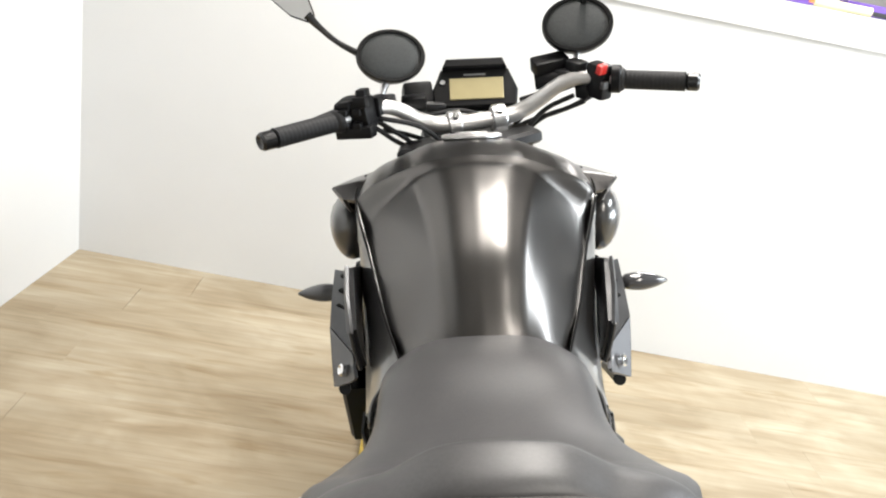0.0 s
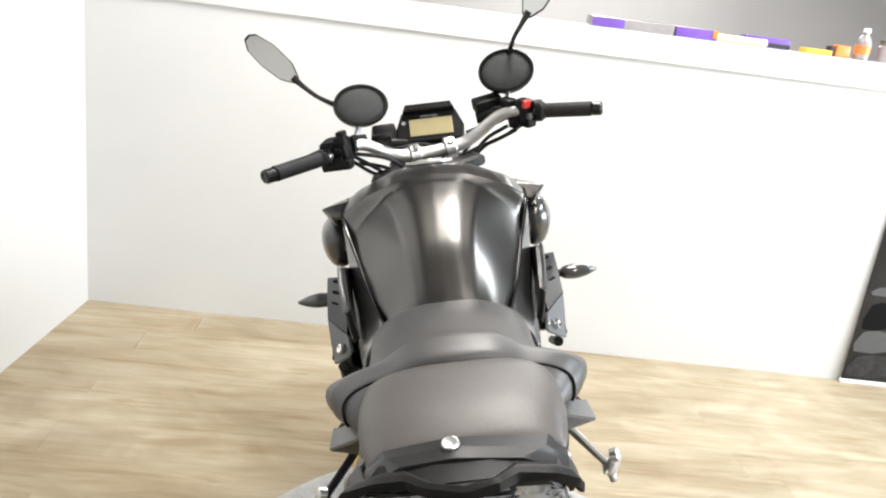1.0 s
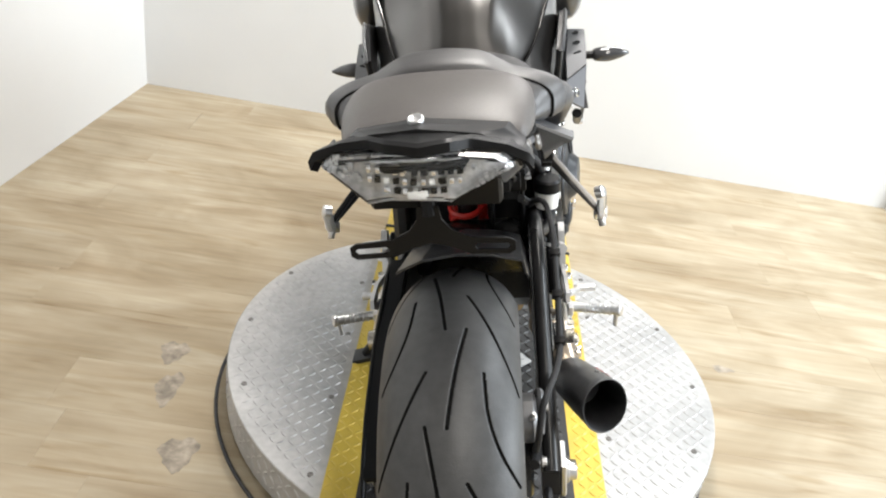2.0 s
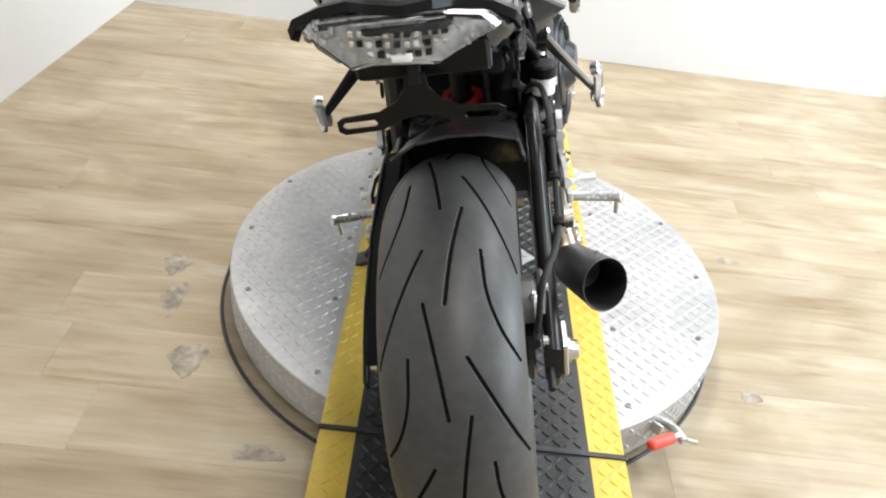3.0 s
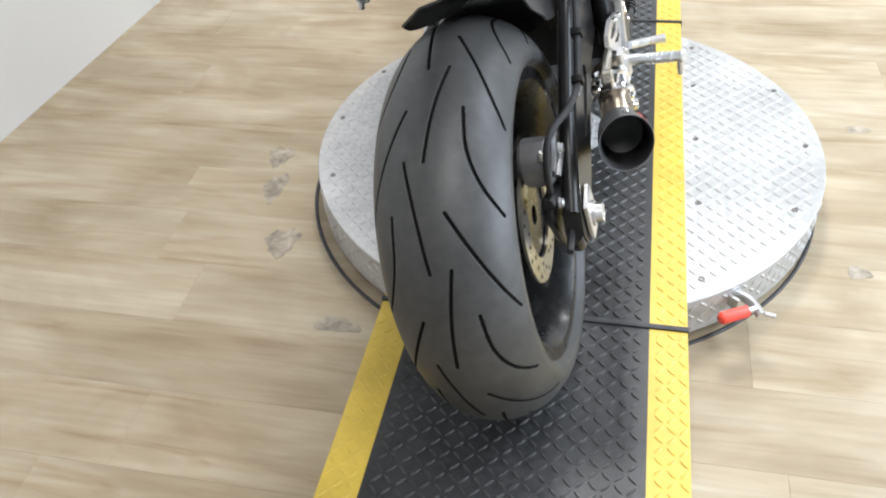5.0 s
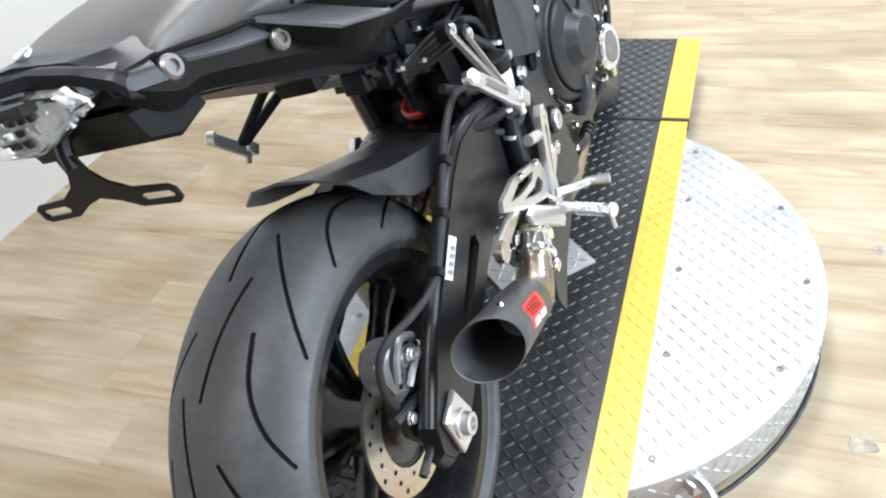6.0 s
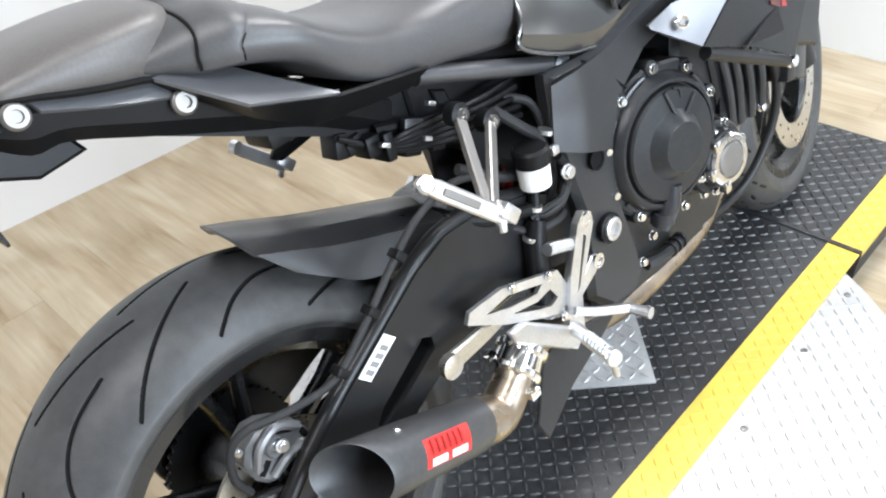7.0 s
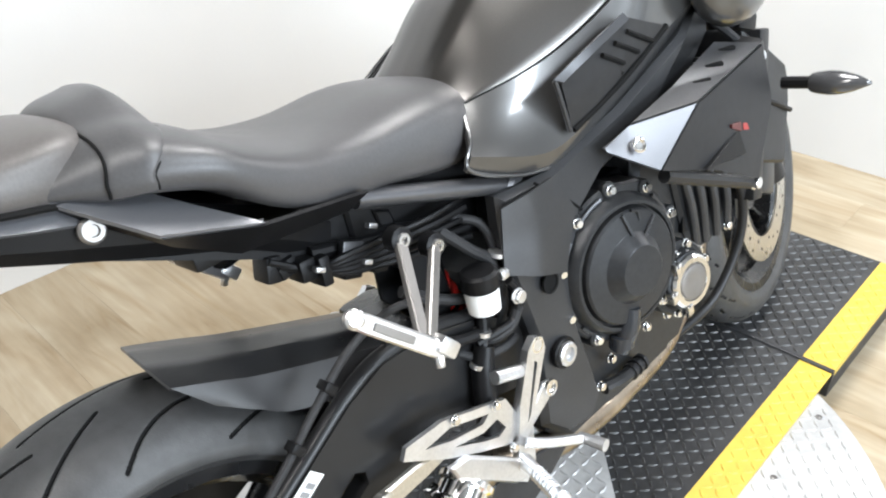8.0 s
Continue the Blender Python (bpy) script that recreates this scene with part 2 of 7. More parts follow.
def tube(points, r, seg=12, n=0, ends=True):
    """A round tube along a smooth line; r may be a list."""
    pts = bow(points, n or max(2, len(points) * 6)) if len(points) > 2 else np.array(points, float)
    pts = [Vector(p) for p in pts]
    radii = np.interp(np.linspace(0, 1, len(pts)), np.linspace(0, 1, len(r)), r) if isinstance(r, (list, tuple)) else [r] * len(pts)
    rings, side = [], None
    for i, p in enumerate(pts):
        d = (pts[min(i + 1, len(pts) - 1)] - pts[max(i - 1, 0)]).normalized()
        if side is None:
            _, side, _ = frame_of(d)
        side = (side - d * side.dot(d)).normalized()
        up = d.cross(side)
        rings.append([p + (side * math.cos(a) + up * math.sin(a)) * radii[i] for a in (2 * math.pi * k / seg for k in range(seg))])
    return skin(rings, True, ends)


def lathe(centre, axis, profile, seg=32, closed=False):
    """profile: pairs (along the axis, radius)."""
    d, side, up = frame_of(axis)
    c = Vector(centre)
    rings = [[c + d * t + (side * math.cos(a) + up * math.sin(a)) * max(r, 1e-4) for a in (2 * math.pi * k / seg for k in range(seg))] for t, r in profile]
    if closed:
        rings.append(rings[0])
    v, f = skin(rings, True, not closed)
    return v, f


def slab(outline, axis, near, far, bevel=0.002):
    """A plate: an outline in the plane across the axis ('x', 'y' or 'z'), from near to far, with a chamfered rim."""
    pts = np.array(outline, float)
    c = pts.mean(0)
    nxt, prv = np.roll(pts, -1, 0), np.roll(pts, 1, 0)
    area = np.sum(pts[:, 0] * nxt[:, 1] - nxt[:, 0] * pts[:, 1])
    sign = 1 if area > 0 else -1
    inner = []
    for p, a, b in zip(pts, prv, nxt):
        e1, e2 = p - a, b - p
        n1 = np.array((-e1[1], e1[0])) / max(np.linalg.norm(e1), 1e-9) * sign
        n2 = np.array((-e2[1], e2[0])) / max(np.linalg.norm(e2), 1e-9) * sign
        nn = n1 + n2
        nn = nn / max(np.dot(nn, nn) / 2, 0.35)
        inner.append(p + nn * bevel)
    s = 1 if far > near else -1

    def put(p, d):
        return {"x": (d, p[0], p[1]), "y": (p[0], d, p[1]), "z": (p[0], p[1], d)}[axis]

    rings = [[put(p, near) for p in inner], [put(p, near + s * bevel) for p in pts], [put(p, far - s * bevel) for p in pts], [put(p, far) for p in inner]]
    return skin(rings, True, True)


def block(centre, size, bevel=0.004, turn=(0, 0, 0)):
    """A box with chamfered edges."""
    x, y, z = (s / 2 for s in size)
    b = min(bevel, x * 0.45, y * 0.45, z * 0.45)
    bm = bmesh.new()
    bmesh.ops.create_cube(bm, size=1.0)
    for v in bm.verts:
        v.co = Vector((v.co.x * 2 * x, v.co.y * 2 * y, v.co.z * 2 * z))
    if b > 0.0003:
        bmesh.ops.bevel(bm, geom=list(bm.edges), offset=b, segments=2, affect="EDGES", profile=0.6)
    m = pose(*centre, *turn)
    bm.verts.index_update()
    v = [m @ w.co for w in bm.verts]
    f = [tuple(w.index for w in q.verts) for q in bm.faces]
    bm.free()
    return v, f


def sheet(rows, thick, nu=14, nv=10, smooth_rows=True, smooth_cols=True):
    """A bent panel through rows of points, with a thickness towards its back."""
    line = lambda p, n, s: bow(p, n) if s else np.array([[np.interp(q, np.linspace(0, 1, len(p)), np.array(p)[:, c]) for c in range(3)] for q in np.linspace(0, 1, n)])
    rows = [line(r, nu, smooth_rows) for r in rows]
    g = np.array([line([r[i] for r in rows], nv, smooth_cols) for i in range(nu)])
    du, dv = np.gradient(g, axis=0), np.gradient(g, axis=1)
    nrm = np.cross(du, dv)
    nrm /= np.maximum(np.linalg.norm(nrm, axis=2, keepdims=True), 1e-9)
    back = g - nrm * thick
    idx = lambda i, j, k: k * nu * nv + i * nv + j
    verts = list(g.reshape(-1, 3)) + list(back.reshape(-1, 3))
    faces = []
    for i in range(nu - 1):
        for j in range(nv - 1):
            faces.append((idx(i, j, 0), idx(i + 1, j, 0), idx(i + 1, j + 1, 0), idx(i, j + 1, 0)))
            faces.append((idx(i, j, 1), idx(i, j + 1, 1), idx(i + 1, j + 1, 1), idx(i + 1, j, 1)))
    for i in range(nu - 1):
        for j in (0, nv - 1):
            faces.append((idx(i, j, 0), idx(i, j, 1), idx(i + 1, j, 1), idx(i + 1, j, 0)))
    for j in range(nv - 1):
        for i in (0, nu - 1):
            faces.append((idx(i, j, 0), idx(i, j + 1, 0), idx(i, j + 1, 1), idx(i, j, 1)))
    return verts, faces


def flip(vf, s):
    """Mirror a solid across the bike's middle when s is -1."""
    v, f = vf
    return ([Vector((p[0] * s, p[1], p[2])) for p in v], f)


def hexbolt(centre, axis, r, h):
    return lathe(centre, axis, [(0, r * 1.25), (h * 0.25, r * 1.25), (h * 0.3, r), (h * 0.9, r), (h, r * 0.85)], 10)


def thing(name, label, category, group="", m=None):
    ob = tagged(new(name), label, category, group)
    if m is not None:
        ob.matrix_world = m
    return ob


# ---- the room ----
def wall(name, a, b, z0, z1, thick, mat, label):
    """An upright wall along a line on the plan; its thickness lies to the left of a-b."""
    a, b = Vector((*a, 0)), Vector((*b, 0))
    d = (b - a).normalized()
    n = Vector((-d.y, d.x, 0)) * thick
    v = [p + Vector((0, 0, z)) for z in (z0, z1) for p in (a, b, b + n, a + n)]
    f = [(0, 1, 2, 3), (4, 5, 6, 7), (0, 1, 5, 4), (1, 2, 6, 5), (2, 3, 7, 6), (3, 0, 4, 7)]
    ob = finish(name, v, f, mat, smooth=False)
    return tagged(ob, label, "wall", kind="structure")


BACK = lambda x: 2.405 - 0.024 * (x + 1.5)      # front face of the half wall
LEFT = lambda y: -1.515 - 0.062 * (2.4 - y)     # face of the side wall
wall("wall_north", (4.6, BACK(4.6)), (-1.60, BACK(-1.60)), 0, 1.31, -0.14, WALL, "white painted half-height partition wall")
wall("wall_west", (LEFT(2.6), 2.6), (LEFT(-4.2), -4.2), 0, 3.0, -0.14, WALL, "tall plain white painted side wall")
wall("wall_far", (6.5, 7.0), (-4.0, 7.0), 0, 3.05, -0.1, GREY_WALL, "plain grey wall beyond the partition")
wall("wall_far_west", (-4.0, 7.1), (-4.0, 2.4), 0, 3.05, -0.1, GREY_WALL, "plain grey side wall beyond the partition")
wall("wall_south", (-2.4, -4.2), (4.7, -4.2), 0, 3.05, -0.1, WALL, "plain white painted wall")
ceil = Bits()
ceil.add(*block((0.6, 1.5, 3.06), (10.2, 11.8, 0.1), 0.0))
tagged(ceil.part("ceiling", CEILING, smooth=False), "off-white painted ceiling", "ceiling", kind="structure")

cap = Bits()
ax, bx = -1.55, 4.6
v = []
for z in (1.30, 1.405):
    v += [(bx, BACK(bx) - 0.012, z), (ax, BACK(ax) - 0.012, z), (ax, BACK(ax) + 0.165, z), (bx, BACK(bx) + 0.165, z)]
cap.add(v, [(0, 1, 2, 3), (4, 5, 6, 7), (0, 1, 5, 4), (1, 2, 6, 5), (2, 3, 7, 6), (3, 0, 4, 7)])
tagged(cap.part("trim", WALL, smooth=False), "white painted ledge board on top of the partition", "ledge", kind="structure")

base = Bits()
base.add(*block((1.3, 1.4, -0.06), (10.6, 11.6, 0.1), 0.0))
FLOOR = tagged(base.part("floor", STEEL_DARK, smooth=False), "pale oak-look vinyl plank floor", "floor", kind="structure")

# ---- the turntable ----
CX, CY, RAD, TOP, STRIP = 0.004, 0.609, 0.605, 0.121, 0.127


def lozenge(x, y, z, a, l=0.0126, w=0.0036, h=0.0019):
    """One raised tread, pointed at both ends."""
    c, s = math.cos(a), math.sin(a)
    put = lambda u, v, k: (x + u * c - v * s, y + u * s + v * c, z + k)
    v = [put(l, 0, 0), put(0.3 * l, w, 0), put(-0.3 * l, w, 0), put(-l, 0, 0), put(-0.3 * l, -w, 0), put(0.3 * l, -w, 0),
         put(0.6 * l, 0, h), put(0, 0.45 * w, h), put(-0.6 * l, 0, h), put(0, -0.45 * w, h)]
    f = [(0, 1, 6), (1, 2, 7, 6), (2, 3, 8, 7), (3, 4, 8), (4, 5, 9, 8), (5, 0, 6, 9), (6, 7, 8, 9)]
    f[1], f[4] = (1, 2, 7), (4, 5, 9)
    f = [(0, 1, 7, 6), (1, 2, 7), (2, 3, 8, 7), (3, 4, 9, 8), (4, 5, 9), (5, 0, 6, 9), (6, 7, 8, 9)]
    return v, f


def treads(bits, x0, x1, y0, y1, z, pitch, keep, slot=lambda x: 0, base_angle=0.0, rise=0.0028):
    nx, ny = int((x1 - x0) / pitch), int((y1 - y0) / pitch)
    for i in range(nx):
        for j in range(ny):
            x, y = x0 + (i + 0.5) * (x1 - x0) / nx, y0 + (j + 0.5) * (y1 - y0) / ny
            if keep(x, y):
                bits.add(*lozenge(x, y, z, base_angle + (math.pi / 4 if (i + j) % 2 else -math.pi / 4), pitch * 0.56, pitch * 0.135, rise * 0.55 if slot(x) == 1 else rise), slot(x))


turntable = thing("turntable", "round aluminium tread-plate turntable on the wooden floor", "turntable")
disc = Bits()
SEG = 96
ring = lambda r, z: [(CX + r * math.cos(2 * math.pi * k / SEG), CY + r * math.sin(2 * math.pi * k / SEG), z) for k in range(SEG)]
disc.add(*skin([ring(RAD, 0.028), ring(RAD, TOP - 0.002), ring(RAD - 0.002, TOP)], True, True))
treads(disc, CX - 0.6, CX + 0.6, CY - 0.6, CY + 0.6, TOP, 0.0205, lambda x, y: math.hypot(x - CX, y - CY) < RAD - 0.02 and abs(x) > 0.30, rise=0.0017)
for k in range(150):
    a = 2 * math.pi * k / 150
    for q, z in enumerate((0.052, 0.076, 0.100)):
        v, f = lozenge(0, 0, 0, math.pi / 4 if (k + q) % 2 else -math.pi / 4)
        m = Matrix.Translation((CX + RAD * math.cos(a), CY + RAD * math.sin(a), z)) @ Matrix.Rotation(a + math.pi / 2, 4, "Z") @ Matrix.Rotation(math.pi / 2, 4, "X")
        disc.add([m @ Vector(p) for p in v], f)
disc.part("deck", ALU_PLATE, turntable, "bright aluminium tread plate", sharp=20)
under = Bits()
under.add(*skin([ring(RAD - 0.03, 0.0), ring(RAD - 0.03, 0.03)], True, True))
under.part("plinth", STEEL_DARK, turntable)
# thin dark ring on the floor, just outside the deck's edge
dark_ring = Bits()
dark_ring.add(*lathe((CX - 0.012, CY, 0), (0, 0, 1), [(0.0, RAD + 0.018), (0.003, RAD + 0.017), (0.004, RAD + 0.015), (0.004, RAD + 0.012), (0.003, RAD + 0.010), (0.0, RAD + 0.009)], 96, True))
dark_ring.part("floor_ring", STEEL_DARK, turntable, "thin dark ring on the floor around the deck")
screw = Bits().add(*lathe((0, 0, 0), (0, 0, 1), [(0, 0.0070), (0.0022, 0.0062), (0.0026, 0.004), (0.0014, 0.0035), (0.0014, 0.0)], 12))
first = None
for x, y in [(sx * 0.322, y) for sx in (-1, 1) for y in (0.147, 0.386, 0.630, 0.873, 1.075)] + [(sx * 0.522, y) for sx in (-1, 1) for y in (0.386, 0.868)] + [(sx * 0.571, 0.628) for sx in (-1, 1)]:
    if first is None:
        first = screw.part("screw", BRONZE, turntable, sharp=40)
    else:
        o = new("screw", first.data)
        o.parent = turntable
        first = o
    first.location = (x, y, TOP)

clamp = thing("clamp", "toggle clamp with a red rubber grip on the turntable edge", "clamp")
HX, HY = 0.405, 0.115
cb = Bits()
cb.add(*block((HX - 0.02, HY + 0.03, 0.085), (0.05, 0.03, 0.028), 0.003, (0, 0, -40)))
cb.add(*tube([(HX - 0.02, HY + 0.03, 0.095), (HX + 0.01, HY + 0.005, 0.10), (HX + 0.03, HY - 0.03, 0.098)], 0.010, 10))
cb.add(*tube([(HX + 0.015, HY - 0.02, 0.10), (HX + 0.055, HY - 0.03, 0.10)], 0.005, 8))
cb.part("bracket", SILVER, clamp)
cb = Bits()
cb.add(*tube([(HX + 0.02, HY - 0.02, 0.108), (HX - 0.035, HY - 0.05, 0.108)], 0.0055, 8))
cb.part("lever", SILVER, clamp)
cb = Bits()
cb.add(*tube([(HX + 0.002, HY - 0.03, 0.108), (HX - 0.02, HY - 0.042, 0.108), (HX - 0.045, HY - 0.0555, 0.108), (HX - 0.052, HY - 0.059, 0.108)], [0.0115, 0.0125, 0.0125, 0.0065], 14))
cb.part("grip", RED_GRIP, clamp, "red rubber grip")

# ---- the ramp strip ----
ramp = thing("bike_track", "black tread-plate wheel track with yellow edges across the turntable", "ramp")
HALF, INNER = 0.2925, 0.2235
JOINTS = (0.0, 1.213)


def deck(name, y0, y1, z_under):
    bits = Bits()
    for x0, x1, slot in ((-HALF, -INNER, 1), (-INNER, INNER, 0), (INNER, HALF, 1)):
        v = [(x, y, z) for z in (z_under, STRIP) for x, y in ((x0, y0), (x1, y0), (x1, y1), (x0, y1))]
        bits.add(v, [(3, 2, 1, 0), (4, 5, 6, 7), (0, 1, 5, 4), (1, 2, 6, 5), (2, 3, 7, 6), (3, 0, 4, 7)], slot)
    treads(bits, -HALF, HALF, y0 + 0.005, y1 - 0.005, STRIP, 0.0200, lambda x, y: abs(abs(x) - INNER) > 0.0100 and abs(x) < HALF - 0.009, lambda x: 1 if abs(x) > INNER else 2)
    return bits.part(name, [BLACK_PLATE, YELLOW, WORN_TREAD], ramp, sharp=20)


deck("centre_deck", JOINTS[0] + 0.005, JOINTS[1] - 0.005, TOP + 0.0015)
deck("rear_deck", -0.47, JOINTS[0] - 0.005, STRIP - 0.022)
deck("front_deck", JOINTS[1] + 0.005, 1.685, STRIP - 0.022)
for y in JOINTS:
    jb = Bits().add(*block((0, y, STRIP - 0.012), (2 * HALF + 0.006, 0.011, 0.034), 0.003))
    jb.part("joint_bar", STEEL_DARK, ramp, "dark steel bar across the joint")
for y0, y1 in ((-0.47, -0.03), (1.245, 1.685)):
    for x in (-0.26, 0.26):
        jb = Bits().add(*block((x, (y0 + y1) / 2, 0.053), (0.04, y1 - y0 - 0.06, 0.1055), 0.003))
        jb.part("support_beam", STEEL_DARK, ramp)
pad = Bits()
pad.add(*block((0, 0, 0.0035), (0.212, 0.212, 0.005), 0.0012))
treads(pad, -0.098, 0.098, -0.098, 0.098, 0.006, 0.0215, lambda x, y: True)
stand_pad = tagged(pad.part("stand_pad", ALU_PLATE, sharp=20), "square aluminium tread-plate pad lying on the black track", "plate")
stand_pad.matrix_world = pose(-0.001, 0.618, STRIP + 0.0012, 0, 0, 45)

# ---- the motorcycle ----
LEANED = Matrix.Translation((0.032, -0.105, STRIP)) @ Matrix.Rotation(radians(-13.2), 4, "Y")
moto = thing("motorcycle", "dark grey metallic sport motorcycle leaning on its side stand", "motorcycle", m=LEANED)
RAKE = radians(24)
AXIS = Vector((0, -math.sin(RAKE), math.cos(RAKE)))
HEADP = Vector((0, 1.10, 0.90))
STEER = Matrix.Translation(HEADP) @ Matrix.Rotation(radians(10), 4, AXIS) @ Matrix.Translation(-HEADP)


def bike(name, bits, mat, label="", parent=None, steer=False, sharp=32):
    ob = bits.part(name, mat, parent or moto, label, sharp)
    if steer and parent is None:
        ob.matrix_basis = STEER
    return ob


def one(vf, *more):
    b = Bits().add(*vf)
    for w in more:
        b.add(*w)
    return b


# wheels
def tyre_mesh(R, half, crown, period_n, grooves, per=46, across=60, rim_r=0.222, gw=0.0025, gd=0.0042):
    """A tyre about the x axis; the grooves are cut into the tread and marked for a near-black shade colour."""
    xs = np.sin(np.linspace(-1, 1, across) * math.pi / 2 * 0.97) * half
    arc = np.sqrt(np.maximum(crown ** 2 - xs ** 2, 0)) - crown + R
    period = 2 * math.pi * R / period_n
    us = np.arange(per) / per * period
    s_of = np.concatenate([[0], np.cumsum(np.hypot(np.diff(xs), np.diff(arc)))])
    s_of -= s_of[-1] / 2
    U, S = np.meshgrid(us, s_of, indexing="ij")
    near = np.full(U.shape, 9.0)
    off_u, off_s = np.zeros_like(U), np.zeros_like(U)
    for pts in grooves:
        line = bow(pts, 16)
        for shift in (-1, 0, 1):
            for (u0, s0), (u1, s1) in zip(line[:-1], line[1:]):
                du, ds = u1 - u0, s1 - s0
                eu, es = U - u0 - shift * period, S - s0
                k = np.clip((eu * du + es * ds) / (du * du + ds * ds + 1e-12), 0, 1)
                eu, es = eu - k * du, es - k * ds
                d = np.hypot(eu, es)
                hit = d < near
                near[hit], off_u[hit], off_s[hit] = d[hit], eu[hit], es[hit]
    # slide the points next to a groove's edge onto that edge
    cell = max(period / per, s_of[-1] * 2 / across)
    snap = (np.abs(near - gw) < 0.70 * cell) & (near > 1e-5)
    pull = np.where(snap, (gw - near) / np.maximum(near, 1e-5), 0.0)
    U2, S2 = U + off_u * pull, S + off_s * pull
    inside = (near < gw) & ~snap
    X = np.interp(S2, s_of, xs)
    RR = np.interp(S2, s_of, arc) - gd * inside
    verts, faces, slots = [], [], []
    total = per * period_n
    r_edge = arc[0]
    inner_r = [r_edge - 0.012, (r_edge + rim_r) / 2, rim_r + 0.012, rim_r + 0.003]
    inner_x = [half * 1.0, half * 0.985, half * 0.93, half * 0.86]
    row = len(inner_r) * 2 + across
    for i in range(total):
        a = 2 * math.pi * i / total
        prof = [(-x, r, a) for x, r in zip(inner_x[::-1], inner_r[::-1])]
        turn = (U2[i % per] - us[i % per]) / R
        prof += list(zip(X[i % per], RR[i % per], a + turn))
        prof += [(x, r, a) for x, r in zip(inner_x, inner_r)]
        verts += [(x, -r * math.sin(t), r * math.cos(t)) for x, r, t in prof]
    off = len(inner_r)
    for i in range(total):
        k, ip, iq = (i + 1) % total, i % per, (i + 1) % per
        for j in range(row - 1):
            faces.append((i * row + j, i * row + j + 1, k * row + j + 1, k * row + j))
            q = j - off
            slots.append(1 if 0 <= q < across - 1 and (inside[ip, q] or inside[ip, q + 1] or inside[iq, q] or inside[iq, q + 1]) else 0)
    return verts, faces, slots


def make_tyre(name, args, centre, parent, label):
    v, f, slots = tyre_mesh(*args)
    me = bpy.data.meshes.new(name)
    me.from_pydata(v, [], f)
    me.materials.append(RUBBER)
    # second slot: tread grooves, their shade painted in as near-black
    me.materials.append(SHADE_AND_TRIM)
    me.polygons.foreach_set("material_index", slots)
    me.polygons.foreach_set("use_smooth", [True] * len(f))
    ob = new(name, me)
    ob.parent = parent
    ob.location = centre
    ob["label"] = label
    return ob


def tread(period):
    """Grooves as (along, across) lines: a long outer one, a long inner one and a short middle one on each side, half a period apart."""
    k = period / 0.2875
    out = []
    for s, o in ((1, 0.0), (-1, period / 2)):
        out.append([(o + 0.128 * k, 0.050 * s), (o + 0.19 * k, 0.056 * s), (o + 0.24 * k, 0.075 * s), (o + 0.283 * k, 0.106 * s)])
        out.append([(o - 0.015 * k, 0.026 * s), (o + 0.045 * k, 0.058 * s), (o + 0.097 * k, 0.086 * s), (o + 0.143 * k, 0.112 * s)])
        out.append([(o + 0.059 * k, 0.026 * s), (o + 0.134 * k, 0.012 * s), (o + 0.205 * k, 0.002 * s)])
    return out


def rim_bits(w, r, hub):
    b = Bits()
    h = w / 2
    b.add(*lathe((0, 0, 0), (1, 0, 0), [(-h, r + 0.010), (-h + 0.006, r + 0.011), (-h + 0.012, r - 0.002), (-h * 0.5, r - 0.016), (h * 0.5, r - 0.016), (h - 0.012, r - 0.002), (h - 0.006, r + 0.011), (h, r + 0.010),
                                        (h - 0.002, r - 0.008), (h * 0.55, r - 0.030), (-h * 0.55, r - 0.030), (-h + 0.002, r - 0.008)], 72, True))
    b.add(*lathe((0, 0, 0), (1, 0, 0), [(-h * 0.75, 0.016), (-h * 0.75, hub), (-h * 0.3, hub * 0.9), (h * 0.3, hub * 0.9), (h * 0.75, hub), (h * 0.75, 0.016)], 32, True))
    return b


def add_spokes(parent, r, hub, spokes, twist=0.16):
    for k in range(spokes):
        a = 2 * math.pi * k / spokes
        b = Bits()
        for da in (-twist, twist):
            p0 = Vector((0, -math.sin(a + da * 0.35) * hub * 0.8, math.cos(a + da * 0.35) * hub * 0.8))
            p1 = Vector((0, -math.sin(a + da) * (r - 0.018), math.cos(a + da) * (r - 0.018)))
            d, side, up = frame_of(p1 - p0)
            rings = []
            for q, (wx, wt) in enumerate(((0.022, 0.012), (0.017, 0.010), (0.016, 0.010), (0.024, 0.015))):
                c = p0 + (p1 - p0) * (q / 3)
                t = Vector((1, 0, 0)).cross(d)
                rings.append([c + Vector((math.cos(e) * wx, 0, 0)) + t * math.sin(e) * wt for e in (2 * math.pi * z / 8 + math.pi / 8 for z in range(8))])
            b.add(*skin(rings))
        b.part("spoke", BLACK_METAL, parent)


